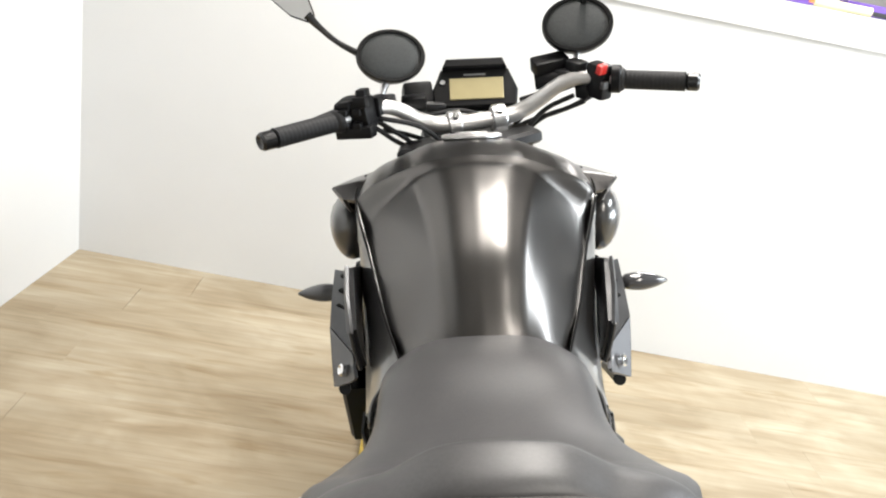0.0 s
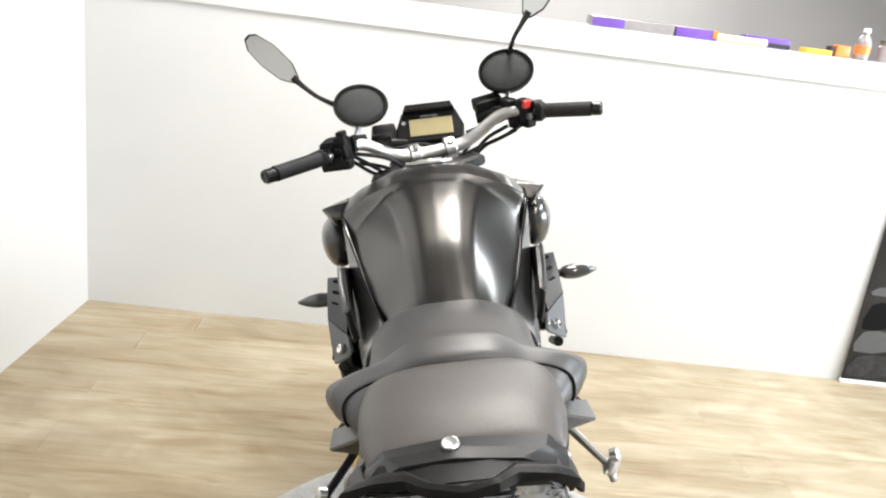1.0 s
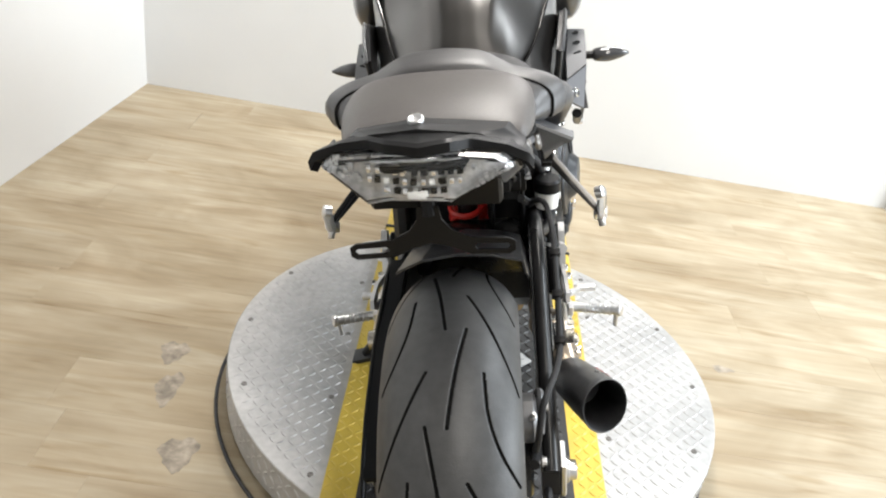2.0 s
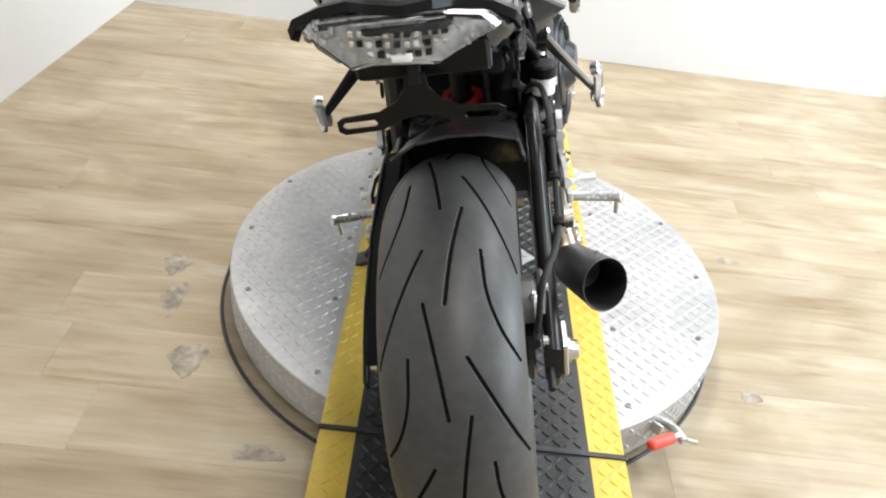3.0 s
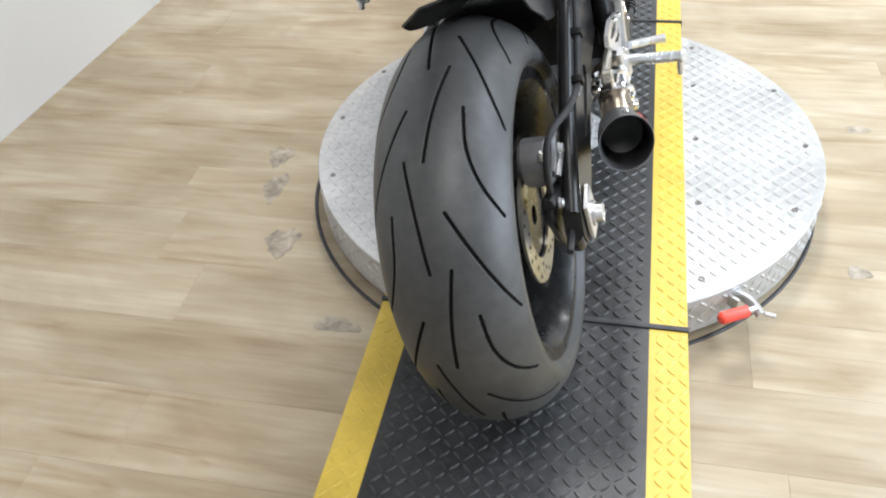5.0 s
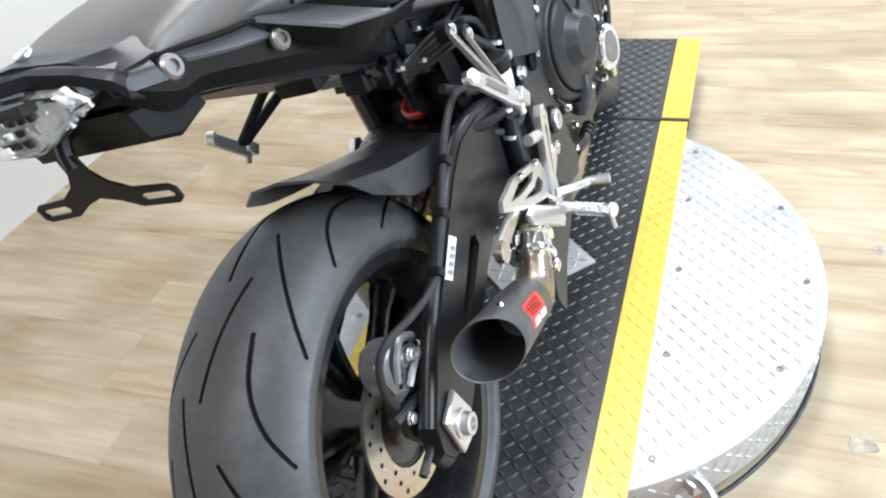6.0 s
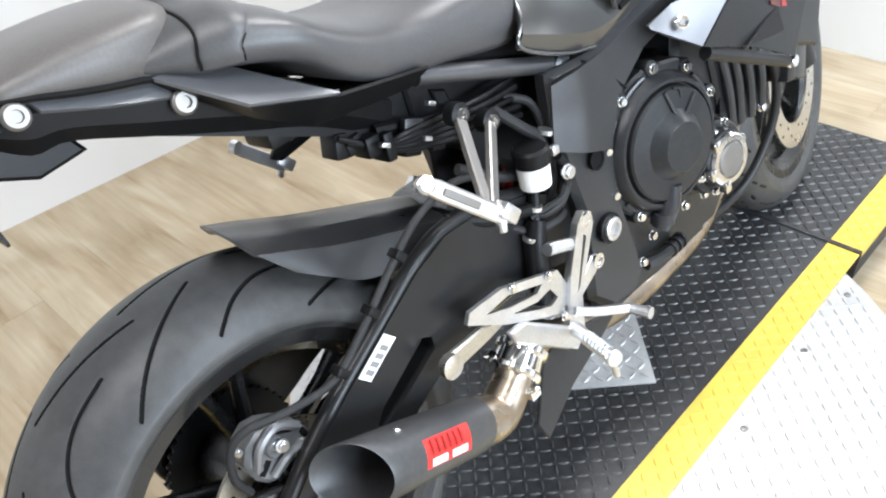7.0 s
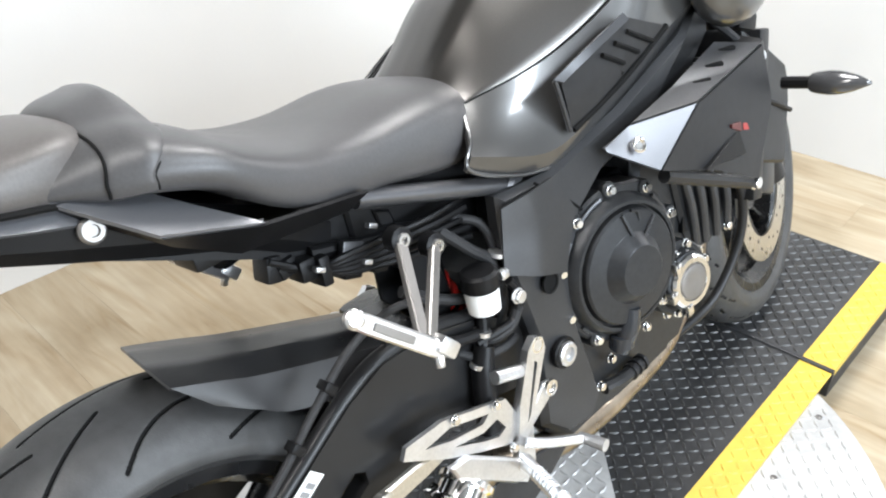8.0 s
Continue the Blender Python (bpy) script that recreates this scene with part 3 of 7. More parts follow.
def brake_disc(parent, x, r0, r1, name="brake_disc", thick=0.005):
    b = Bits()
    n = 72
    rings = []
    for xx, r in ((x - thick / 2, r0), (x - thick / 2, r1), (x + thick / 2, r1), (x + thick / 2, r0)):
        rings.append([(xx, -math.sin(2 * math.pi * k / n) * (r + (0.0012 * math.sin(k * math.pi) if r == r1 else 0)), math.cos(2 * math.pi * k / n) * r) for k in range(n)])
    rings.append(rings[0])
    b.add(*skin(rings, True, False))
    disc_ob = b.part(name, DISC, parent, "drilled steel brake disc")
    # near-black plugs colour in the shade of the drilled holes
    hole = None
    for k in range(30):
        a = 2 * math.pi * k / 30
        r = r0 + (r1 - r0) * (0.25, 0.5, 0.75)[k % 3]
        if hole is None:
            hole = Bits().add(*lathe((-thick / 2 - 0.0004, 0, 0), (1, 0, 0), [(0, 0.0036), (thick + 0.0008, 0.0036)], 8)).part("drill_hole", SHADE_AND_TRIM, disc_ob)
        else:
            hole = new("drill_hole", hole.data)
            hole.parent = disc_ob
        hole.location = (x, -math.sin(a) * r, math.cos(a) * r)
    return disc_ob


P_REAR = 2 * math.pi * 0.316 / 7
rear = bike("rear_wheel", rim_bits(0.170, 0.219, 0.062), BLACK_METAL, "black five-spoke alloy wheel")
rear.location = (-0.009, 0.024, 0.316)
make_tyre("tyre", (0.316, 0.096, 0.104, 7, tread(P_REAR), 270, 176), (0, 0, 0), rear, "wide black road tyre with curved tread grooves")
add_spokes(rear, 0.216, 0.062, 5)
brake_disc(rear, 0.068, 0.068, 0.108)
sp = Bits()
n = 43 * 4
rings = []
for xx, r0 in ((-0.078, 0.060), (-0.078, 0.098), (-0.072, 0.098), (-0.072, 0.060)):
    rings.append([(xx, -math.sin(2 * math.pi * k / n) * (r0 + (0.0022 * (1 if k % 4 < 2 else -1) if r0 > 0.09 else 0)), math.cos(2 * math.pi * k / n) * (r0 + (0.0022 * (1 if k % 4 < 2 else -1) if r0 > 0.09 else 0))) for k in range(n)])
rings.append(rings[0])
sp.add(*skin(rings, True, False))
sp.part("sprocket", PLASTIC, rear)

P_FRONT = 2 * math.pi * 0.300 / 7
front = bike("front_wheel", rim_bits(0.108, 0.217, 0.045), BLACK_METAL, "black alloy front wheel turned slightly", steer=True)
front.matrix_basis = STEER @ Matrix.Translation((0.006, 1.422, 0.292))
make_tyre("tyre", (0.300, 0.061, 0.066, 7, [[(u, v * 0.6) for u, v in g] for g in tread(P_FRONT)], 90, 52), (0, 0, 0), front, "black road tyre")
add_spokes(front, 0.216, 0.045, 5)
for x in (-0.066, 0.066):
    brake_disc(front, x, 0.105, 0.160)

# tank: half sections from the middle of the top to the seam, station by station
TANK_ROWS = [
    (0.555, [(0, 0.818), (0.03, 0.815), (0.058, 0.810), (0.107, 0.785), (0.110, 0.760)], -0.003),
    (0.60, [(0, 0.857), (0.030, 0.855), (0.058, 0.846), (0.116, 0.792), (0.121, 0.765)], -0.003),
    (0.67, [(0, 0.912), (0.034, 0.910), (0.066, 0.898), (0.138, 0.806), (0.146, 0.775)], -0.002),
    (0.76, [(0, 0.953), (0.040, 0.950), (0.080, 0.935), (0.160, 0.832), (0.170, 0.79)], -0.002),
    (0.84, [(0, 0.977), (0.050, 0.973), (0.096, 0.955), (0.178, 0.873), (0.190, 0.82)], -0.001),
    (0.868, [(0, 0.982), (0.056, 0.977), (0.104, 0.958), (0.187, 0.894), (0.196, 0.83)], 0.001),
    (0.886, [(0, 0.986), (0.068, 0.979), (0.134, 0.956), (0.196, 0.915), (0.202, 0.84)], -0.004),
    (0.90, [(0, 0.988), (0.074, 0.980), (0.142, 0.957), (0.198, 0.920), (0.204, 0.84)], -0.004),
    (0.97, [(0, 0.992), (0.075, 0.984), (0.138, 0.962), (0.190, 0.930), (0.198, 0.85)], -0.004),
    (1.03, [(0, 0.984), (0.065, 0.976), (0.112, 0.958), (0.160, 0.930), (0.168, 0.86)], -0.003),
    (1.08, [(0, 0.962), (0.055, 0.956), (0.090, 0.944), (0.125, 0.915), (0.130, 0.86)], 0.0),
]


def tank_bits():
    fine = []
    for y, half, hollow in TANK_ROWS:
        h = np.array(half)
        before = h[2] + (h[1] - h[2]) / np.linalg.norm(h[1] - h[2]) * 0.007
        after = h[2] + (h[3] - h[2]) / np.linalg.norm(h[3] - h[2]) * 0.007
        ridge = h[2] * 0.45 + (before + after) * 0.275
        top = np.vstack([bow([h[0], h[1], before], 12), [ridge]])    # domed top, rounded over at the crease
        mid = (h[2] + h[3]) / 2 - hollow * np.array((0.75, 0.66))
        side = bow([after, mid, h[3]], 9)
        low = bow(h[3:], 4)[1:]
        pts = np.vstack([top, side, low])
        full = [(-x, z) for x, z in pts[::-1]] + [(x, z) for x, z in pts[1:]]
        fine.append([(x, y, z) for x, z in full])
    cols = [bow([r[i] for r in fine], 90) for i in range(len(fine[0]))]
    rings = [[c[k] for c in cols] for k in range(90)]
    b = Bits()
    b.add(*skin(rings, True, True))
    return b


bike("fuel_tank", tank_bits(), TANK, "dark metallic fuel tank with knee recesses", sharp=50)

# seats
SEAT = [  # y, half width, height of middle, height of rim, height of underside
    (0.605, 0.060, 0.812, 0.792, 0.766), (0.572, 0.112, 0.824, 0.766, 0.740), (0.53, 0.135, 0.833, 0.772, 0.728), (0.48, 0.138, 0.838, 0.780, 0.732), (0.40, 0.138, 0.833, 0.785, 0.748),
    (0.335, 0.146, 0.838, 0.798, 0.756), (0.285, 0.164, 0.850, 0.815, 0.774), (0.235, 0.175, 0.872, 0.838, 0.800), (0.19, 0.178, 0.900, 0.862, 0.836), (0.14, 0.164, 0.921, 0.874, 0.854), (0.105, 0.144, 0.922, 0.876, 0.858), (0.078, 0.128, 0.912, 0.878, 0.868), (0.055, 0.112, 0.898, 0.880, 0.872)]


def cushion(rows, n=44, crown=0.35):
    rings = []
    for y, w, top, edge, low in bow(rows, n):
        pts = [(0, top)]
        for k in range(1, 9):
            q = k / 8 * math.pi / 2
            pts.append((w * math.sin(q) ** 0.75, edge + (top - edge) * math.cos(q) ** 0.8))
        pts += [(w * 0.995, edge - (edge - low) * 0.4), (w * 0.96, edge - (edge - low) * 0.8), (w * 0.90, low), (w * 0.4, low)]
        rings.append([(-x, y, z) for x, z in pts[::-1]] + [(x, y, z) for x, z in pts[1:]])
    return skin(rings)


bike("rider_seat", one(cushion(SEAT)), VINYL, "dark grey vinyl rider seat", sharp=60)
PILLION = [(0.128, 0.070, 0.922, 0.902, 0.870), (0.116, 0.098, 0.929, 0.903, 0.862), (0.090, 0.114, 0.937, 0.905, 0.862), (0.045, 0.119, 0.938, 0.904, 0.868), (0.0, 0.116, 0.936, 0.904, 0.878), (-0.035, 0.110, 0.930, 0.903, 0.888), (-0.056, 0.105, 0.923, 0.903, 0.893), (-0.066, 0.099, 0.912, 0.901, 0.895)]
pillion = bike("pillion_seat", one(cushion(PILLION)), VINYL_TOP, "raised dark vinyl pillion seat", sharp=60)
seam_half = [(w * 0.975, y, low + 0.006) if y < 0.1 else (w + 0.001, y, edge - 0.004) for y, w, top, edge, low in PILLION]
bike("seat_gap", one(tube([(-x, y, z) for x, y, z in seam_half[::-1]][:-1] + [(-0.045, 0.131, 0.921), (0.0, 0.133, 0.931), (0.045, 0.131, 0.921)] + seam_half[1:], 0.0034, 6, 90)), SHADE_AND_TRIM, "", pillion)
bike("seat_gap", one(tube([(-0.099, -0.066, 0.898), (-0.05, -0.071, 0.900), (0.0, -0.072, 0.900), (0.05, -0.071, 0.900), (0.099, -0.066, 0.898)], 0.0062, 8, 30)), SHADE_AND_TRIM, "", pillion)

def holed(outline, holes, axis, near, far):
    """A plate with holes through it."""
    bm = bmesh.new()
    put = {"x": lambda p, d: (d, p[0], p[1]), "y": lambda p, d: (p[0], d, p[1]), "z": lambda p, d: (p[0], p[1], d)}[axis]
    caps = []
    loops = []
    for d in (near, far):
        edges, these = [], []
        for loop in (outline, *holes):
            vs = [bm.verts.new(put(p, d)) for p in loop]
            es = [bm.edges.new((vs[i], vs[(i + 1) % len(vs)])) for i in range(len(vs))]
            edges += es
            these.append(vs)
        bmesh.ops.triangle_fill(bm, use_beauty=True, edges=edges)
        loops.append(these)
    for va, vb in zip(*loops):
        for i in range(len(va)):
            k = (i + 1) % len(va)
            bm.faces.new((va[i], va[k], vb[k], vb[i]))
    bm.verts.index_update()
    v = [w.co.copy() for w in bm.verts]
    f = [tuple(w.index for w in q.verts) for q in bm.faces]
    bm.free()
    return v, f


def flat_bar(p, q, w, t, face=(1, 0, 0)):
    """A flat bar from p to q, w wide and t thick."""
    p, q, face = Vector(p), Vector(q), Vector(face)
    d = (q - p).normalized()
    side = d.cross(face).normalized()
    n = side.cross(d)
    ring = lambda c, k: [c + side * a * w * k / 2 + n * b * t / 2 for a, b in ((-1, -0.6), (-0.8, -1), (0.8, -1), (1, -0.6), (1, 0.6), (0.8, 1), (-0.8, 1), (-1, 0.6))]
    return skin([ring(p, 0.9), ring(p.lerp(q, 0.1), 1), ring(p.lerp(q, 0.9), 1), ring(q, 0.9)])


def bend(vf, fn):
    v, f = vf
    return [Vector(fn(*p)) for p in v], f


def rounded(points, n=28):
    """A smooth closed outline through a few corners."""
    pts = list(points)
    return [tuple(p) for p in bow(pts[-2:] + pts + pts[:3], 4 * n)[int(4 * n * 2 / (len(pts) + 4)):int(4 * n * 2 / (len(pts) + 4)) + int(4 * n * len(pts) / (len(pts) + 4))][::3]]


# rim of the rider seat that wraps round the pillion seat
def seat_outline(y, n=15):
    """Half the outline of the seat's upper side at one station, from the middle to the flank."""
    rows = sorted(SEAT)
    w, top, edge, low = (np.interp(y, [r[0] for r in rows], [r[c] for r in rows]) for c in (1, 2, 3, 4))
    pts = [(w * math.sin(q) ** 0.75, edge + (top - edge) * math.cos(q) ** 0.8) for q in np.linspace(0, math.pi / 2, n)]
    return pts + [(w * 0.995, edge - (edge - low) * 0.4), (w * 0.975, edge - (edge - low) * 0.75)]


def rim_line(dy, up, out):
    """A line across the seat, laid a little over its surface."""
    line = []
    for k in range(17):
        f = min(1.0, k / 14)
        dy_here = dy * (1 - 0.55 * f)
        x, h = seat_outline(0.152 - 0.030 * f ** 2 + dy_here)[k]
        swell = 0.30 + 0.70 * math.exp(-(f / 0.24) ** 4)
        line.append((x + out * f ** 0.5, 0.152 - 0.030 * f ** 2 + dy_here, h + up * swell * (1 - f ** 1.15)))
    return [(-x, y, h) for x, y, h in line[::-1]] + line[1:]


rows = [rim_line(0.036, -0.002, -0.003), rim_line(0.031, 0.018, 0.001), rim_line(0.013, 0.035, 0.0025), rim_line(-0.007, 0.026, 0.003), rim_line(-0.030, 0.020, 0.003), rim_line(-0.044, 0.012, 0.002), rim_line(-0.046, -0.002, -0.003)]
bike("seat_rim", one(sheet(rows, -0.004, 70, 16)), VINYL, "padded vinyl rim with a raised lumbar pad between the two seats", sharp=60)
for dy, up, out in ((-0.0465, 0.003, 0.002), (0.036, 0.0005, -0.0005)):
    bike("seat_piping", one(tube(rim_line(dy, up, out), 0.0017 if dy < 0 else 0.0008, 6, 70)), SHADE_AND_TRIM, "")

# tail unit
TAIL = [(0.36, 0.080, 0.735, 0.655), (0.24, 0.104, 0.790, 0.735), (0.14, 0.113, 0.838, 0.778), (0.05, 0.116, 0.868, 0.815), (-0.02, 0.115, 0.890, 0.843), (-0.055, 0.112, 0.900, 0.845), (-0.10, 0.104, 0.912, 0.880)]
rings = []
for y, w, top, low in bow(TAIL, 24):
    c = (top + low) / 2
    rings.append([(-w * 0.84, y, top), (w * 0.84, y, top), (w, y, c + (top - c) * 0.45), (w * 0.97, y, c - (c - low) * 0.35), (w * 0.80, y, low), (-w * 0.80, y, low), (-w * 0.97, y, c - (c - low) * 0.35), (-w, y, c + (top - c) * 0.45)])
tail = bike("tail_cowl", one(skin(rings)), PLASTIC, "black plastic tail cowl", sharp=20)
for s in (-1, 1):
    # grey strip along the tail's flank
    st = Bits().add(*flip(sheet([[(0.100, 0.075, 0.872), (0.103, 0.02, 0.886), (0.100, -0.045, 0.903)], [(0.119, 0.085, 0.845), (0.121, 0.02, 0.863), (0.117, -0.035, 0.882)]], 0.004, 10, 5), s))
    bike("tail_trim", st, GREY_PAINT, "grey metallic flank trim", tail)
    for y, h, x in ((-0.055, 0.885, 0.113), (0.081, 0.839, 0.120)):
        bike("tail_bolt", one(lathe((s * x, y, h), (s, 0, 0.15), [(0, 0.0125), (0.004, 0.0125), (0.007, 0.010), (0.007, 0.006), (0.003, 0.0055), (0.003, 0)], 20)), BRONZE, "round bright bolt", tail)
for ob in (tail, *tail.children):
    for v in ob.data.vertices:
        v.co.x -= 0.012 * min(1.0, max(0.0, (0.10 - v.co.y) / 0.18))

# tail top, lip and lamp
top_rows = [[(-0.104, -0.052, 0.905), (-0.086, -0.056, 0.922), (-0.012, -0.060, 0.932), (0.086, -0.056, 0.920), (0.104, -0.052, 0.903)],
            [(-0.106, -0.078, 0.912), (-0.082, -0.080, 0.928), (-0.012, -0.084, 0.936), (0.080, -0.080, 0.922), (0.103, -0.078, 0.905)],
            [(-0.104, -0.108, 0.918), (-0.066, -0.104, 0.932), (-0.012, -0.103, 0.935), (0.054, -0.104, 0.927), (0.098, -0.108, 0.908)],
            [(-0.104, -0.118, 0.906), (-0.066, -0.108, 0.914), (-0.012, -0.106, 0.914), (0.054, -0.108, 0.911), (0.098, -0.118, 0.896)]]
bike("tail_bridge", one(sheet(top_rows, -0.004, 33, 22, False, False)), BLACK_SATIN, "satin black tail cover", tail, sharp=24)
bike("seat_lock", one(lathe((-0.015, -0.082, 0.937), (0, -0.3, 1), [(0, 0.0095), (0.003, 0.009), (0.004, 0.007), (0.003, 0.003), (0.003, 0)], 18)), SILVER, "round seat lock", tail)
LIP = [(-0.132, -0.118, 0.911), (-0.124, -0.122, 0.923), (-0.092, -0.131, 0.935), (-0.062, -0.140, 0.941), (-0.040, -0.158, 0.942), (-0.006, -0.166, 0.939), (0.026, -0.160, 0.941), (0.046, -0.140, 0.936), (0.084, -0.130, 0.923), (0.106, -0.121, 0.908), (0.111, -0.116, 0.898)]
INSIDE = [(-0.108, -0.096, 0.914), (-0.103, -0.100, 0.920), (-0.086, -0.106, 0.929), (-0.062, -0.113, 0.934), (-0.036, -0.146, 0.940), (-0.006, -0.153, 0.938), (0.022, -0.148, 0.939), (0.046, -0.113, 0.930), (0.080, -0.106, 0.919), (0.096, -0.100, 0.909), (0.101, -0.096, 0.903)]
lip_rows = [INSIDE, [((a[0] + b[0]) / 2, (a[1] + b[1]) / 2, (a[2] + b[2]) / 2 + 0.003) for a, b in zip(INSIDE, LIP)], LIP, [(x * 0.99, y - 0.001, z - 0.010) for x, y, z in LIP], [(x * 0.96, y + 0.014, z - 0.019) for x, y, z in LIP]]
bike("tail_lip", one(sheet(lip_rows, -0.003, 51, 13, False, False)), PLASTIC, "glossy black lip over the lamp", tail, sharp=30)
# slab coloured near-black in place of the shade behind the lip
recess = one(slab([(-0.07, -0.104), (0.058, -0.104), (0.034, -0.152), (-0.044, -0.152)], "z", 0.908, 0.916, 0.002))
bike("tail_recess", recess, SHADE_AND_TRIM, "near-black slab for the shade in the recess behind the lip", tail)
for s, dz in ((1, -0.006), (-1, 0.006)):
    flank = [[(0.119, -0.072, 0.885), (0.113, -0.100, 0.893), (0.105, -0.119, 0.899)], [(0.114, -0.072, 0.899), (0.107, -0.100, 0.907), (0.100, -0.120, 0.914)], [(0.102, -0.066, 0.909), (0.096, -0.096, 0.917), (0.090, -0.122, 0.926)]]
    flank = [[(s * x - 0.010, y, z + dz) for x, y, z in r] for r in flank]
    bike("tail_corner", one(sheet(flank, 0.004, 12, 10, False, False)), BLACK_SATIN, "satin black tail corner panel", tail, sharp=20)

OUT = [(-0.1126, 0.914), (-0.098, 0.926), (-0.032, 0.932), (0.022, 0.930), (0.075, 0.919), (0.0905, 0.9035), (0.0250, 0.8735), (0.003, 0.8775), (-0.042, 0.8795), (-0.0675, 0.8740)]
def lamp_ring(k, dy):
    """The lamp's outline drawn in towards its middle and set back by dy."""
    return [(-0.012 + x * k, -0.163 + 0.20 * abs(x * k) + dy, 0.903 + z * k) for x, z in ((px + 0.012, pz - 0.903) for px, pz in OUT)]


lamp = bike("tail_lamp", one(skin([[(x * 0.94, -0.088, z) for x, _, z in lamp_ring(0.97, 0)], lamp_ring(1.02, 0.030), lamp_ring(1.02, 0.020)])), PLASTIC, "clear-lens tail lamp", sharp=25)
bike("lens", one(skin([lamp_ring(1.0, 0.019), lamp_ring(1.0, 0.002), lamp_ring(0.94, -0.005), lamp_ring(0.70, -0.008), lamp_ring(0.30, -0.009)])), LENS, "clear faceted plastic lens", lamp, sharp=12).visible_shadow = False
bike("reflector", one(skin([lamp_ring(0.96, 0.0175), lamp_ring(0.80, 0.0160), lamp_ring(0.50, 0.0155)])), REFLECTOR, "silver reflector bowl", lamp, sharp=10)
in_lamp = lambda x: -0.163 + 0.20 * abs(x + 0.012) + 0.0125
bike("lamp_shade", one(sheet([[(-0.100, in_lamp(-0.100), 0.9235), (-0.032, in_lamp(-0.032), 0.929), (0.022, in_lamp(0.022), 0.927), (0.074, in_lamp(0.074), 0.917)], [(-0.096, in_lamp(-0.096), 0.9130), (-0.052, in_lamp(-0.052), 0.9185), (0.030, in_lamp(0.030), 0.9165), (0.076, in_lamp(0.076), 0.906)]], -0.002, 20, 6, False, False)), PLASTIC, "dark smoked band across the top", lamp)
bike("lamp_bar", one(tube([(-0.056, in_lamp(-0.056), 0.9165), (-0.012, in_lamp(-0.012), 0.9185), (0.034, in_lamp(0.034), 0.9145)], 0.0026, 8)), REFLECTOR, "bright upper bar", lamp)
random.seed(5)
for k in range(11):
    x = -0.060 + 0.0092 * k
    for h in (0.908, 0.898, 0.888):
        if h < 0.89 and (k < 2 or k > 8):
            continue
        q = random.random()
        cell = block((x + random.uniform(-0.001, 0.001), in_lamp(x) - 0.001, h - 0.07 * (x + 0.012)), (0.0066 if q < 0.5 else 0.0050, 0.005, 0.0062), 0.0008)
        bike("lamp_cell", one(cell), SHADE_AND_TRIM if q < 0.42 else (CHROME if q < 0.85 else WHITE), "", lamp)
for k in range(26):
    side = -1 if k % 2 else 1
    dx = 0.058 + 0.0030 * (k // 2)
    z = 0.904 - 0.13 * side * 0.06 + random.uniform(-0.010, 0.008) * (1.15 - (k // 2) / 16)
    x = -0.012 + side * dx
    bike("lamp_cell", one(block((x, in_lamp(x) - 0.0005, z), (0.0042, 0.004, random.uniform(0.003, 0.007)), 0.0008, (0, random.uniform(-25, 25), 0))), SILVER if random.random() < 0.5 else REFLECTOR, "", lamp)
bike("lamp_cell", one(block((-0.012, in_lamp(-0.012) - 0.002, 0.886), (0.020, 0.005, 0.007), 0.001)), WHITE, "", lamp)

# number plate hanger
hang = Bits()
half = [(0.0, 0.850), (0.012, 0.850), (0.014, 0.832), (0.024, 0.818), (0.046, 0.806), (0.088, 0.803), (0.095, 0.798), (0.095, 0.786), (0.088, 0.781), (0.044, 0.783), (0.022, 0.794), (0.0, 0.800)]
outline = half + [(-x, z) for x, z in half[::-1] if x > 0]
slot = lambda s: [(s * 0.052, 0.7975), (s * 0.086, 0.7965), (s * 0.090, 0.792), (s * 0.086, 0.7875), (s * 0.052, 0.7885), (s * 0.049, 0.793)]
hang.add(*bend(holed(outline, [slot(1), slot(-1)], "y", -0.1175, -0.1145), lambda x, y, z: (x - 0.008, y + (0.845 - z) * 0.12, z)))
hang.add(*tube([(-0.008, -0.10, 0.872), (-0.008, -0.112, 0.855), (-0.008, -0.1155, 0.838)], 0.008, 8))
bike("plate_hanger", hang, PLASTIC, "black steel number plate hanger with slotted arms")
under = Bits().add(*slab([(-0.105, 0.875), (-0.02, 0.855), (-0.005, 0.826), (-0.055, 0.820), (-0.095, 0.838)], "x", -0.075, 0.075, 0.004))
bike("tail_underside", under, PLASTIC, "black plastic under-tail tray")
tray = Bits().add(*skin([[(-0.06, 0.05, 0.83), (0.06, 0.05, 0.83), (0.06, 0.05, 0.812), (-0.06, 0.05, 0.812)], [(-0.085, 0.36, 0.74), (0.085, 0.36, 0.74), (0.085, 0.36, 0.665), (-0.085, 0.36, 0.665)], [(-0.08, 0.50, 0.74), (0.08, 0.50, 0.74), (0.08, 0.50, 0.62), (-0.08, 0.50, 0.62)]]))
tray.add(*block((0.03, 0.22, 0.745), (0.06, 0.08, 0.03), 0.006))
tray.add(*tube([(0.06, 0.22, 0.745), (0.07, 0.3, 0.69), (0.09, 0.40, 0.66), (0.10, 0.46, 0.67)], 0.007, 8))
bike("battery_tray", tray, PLASTIC, "black plastic under-seat tray with cables")

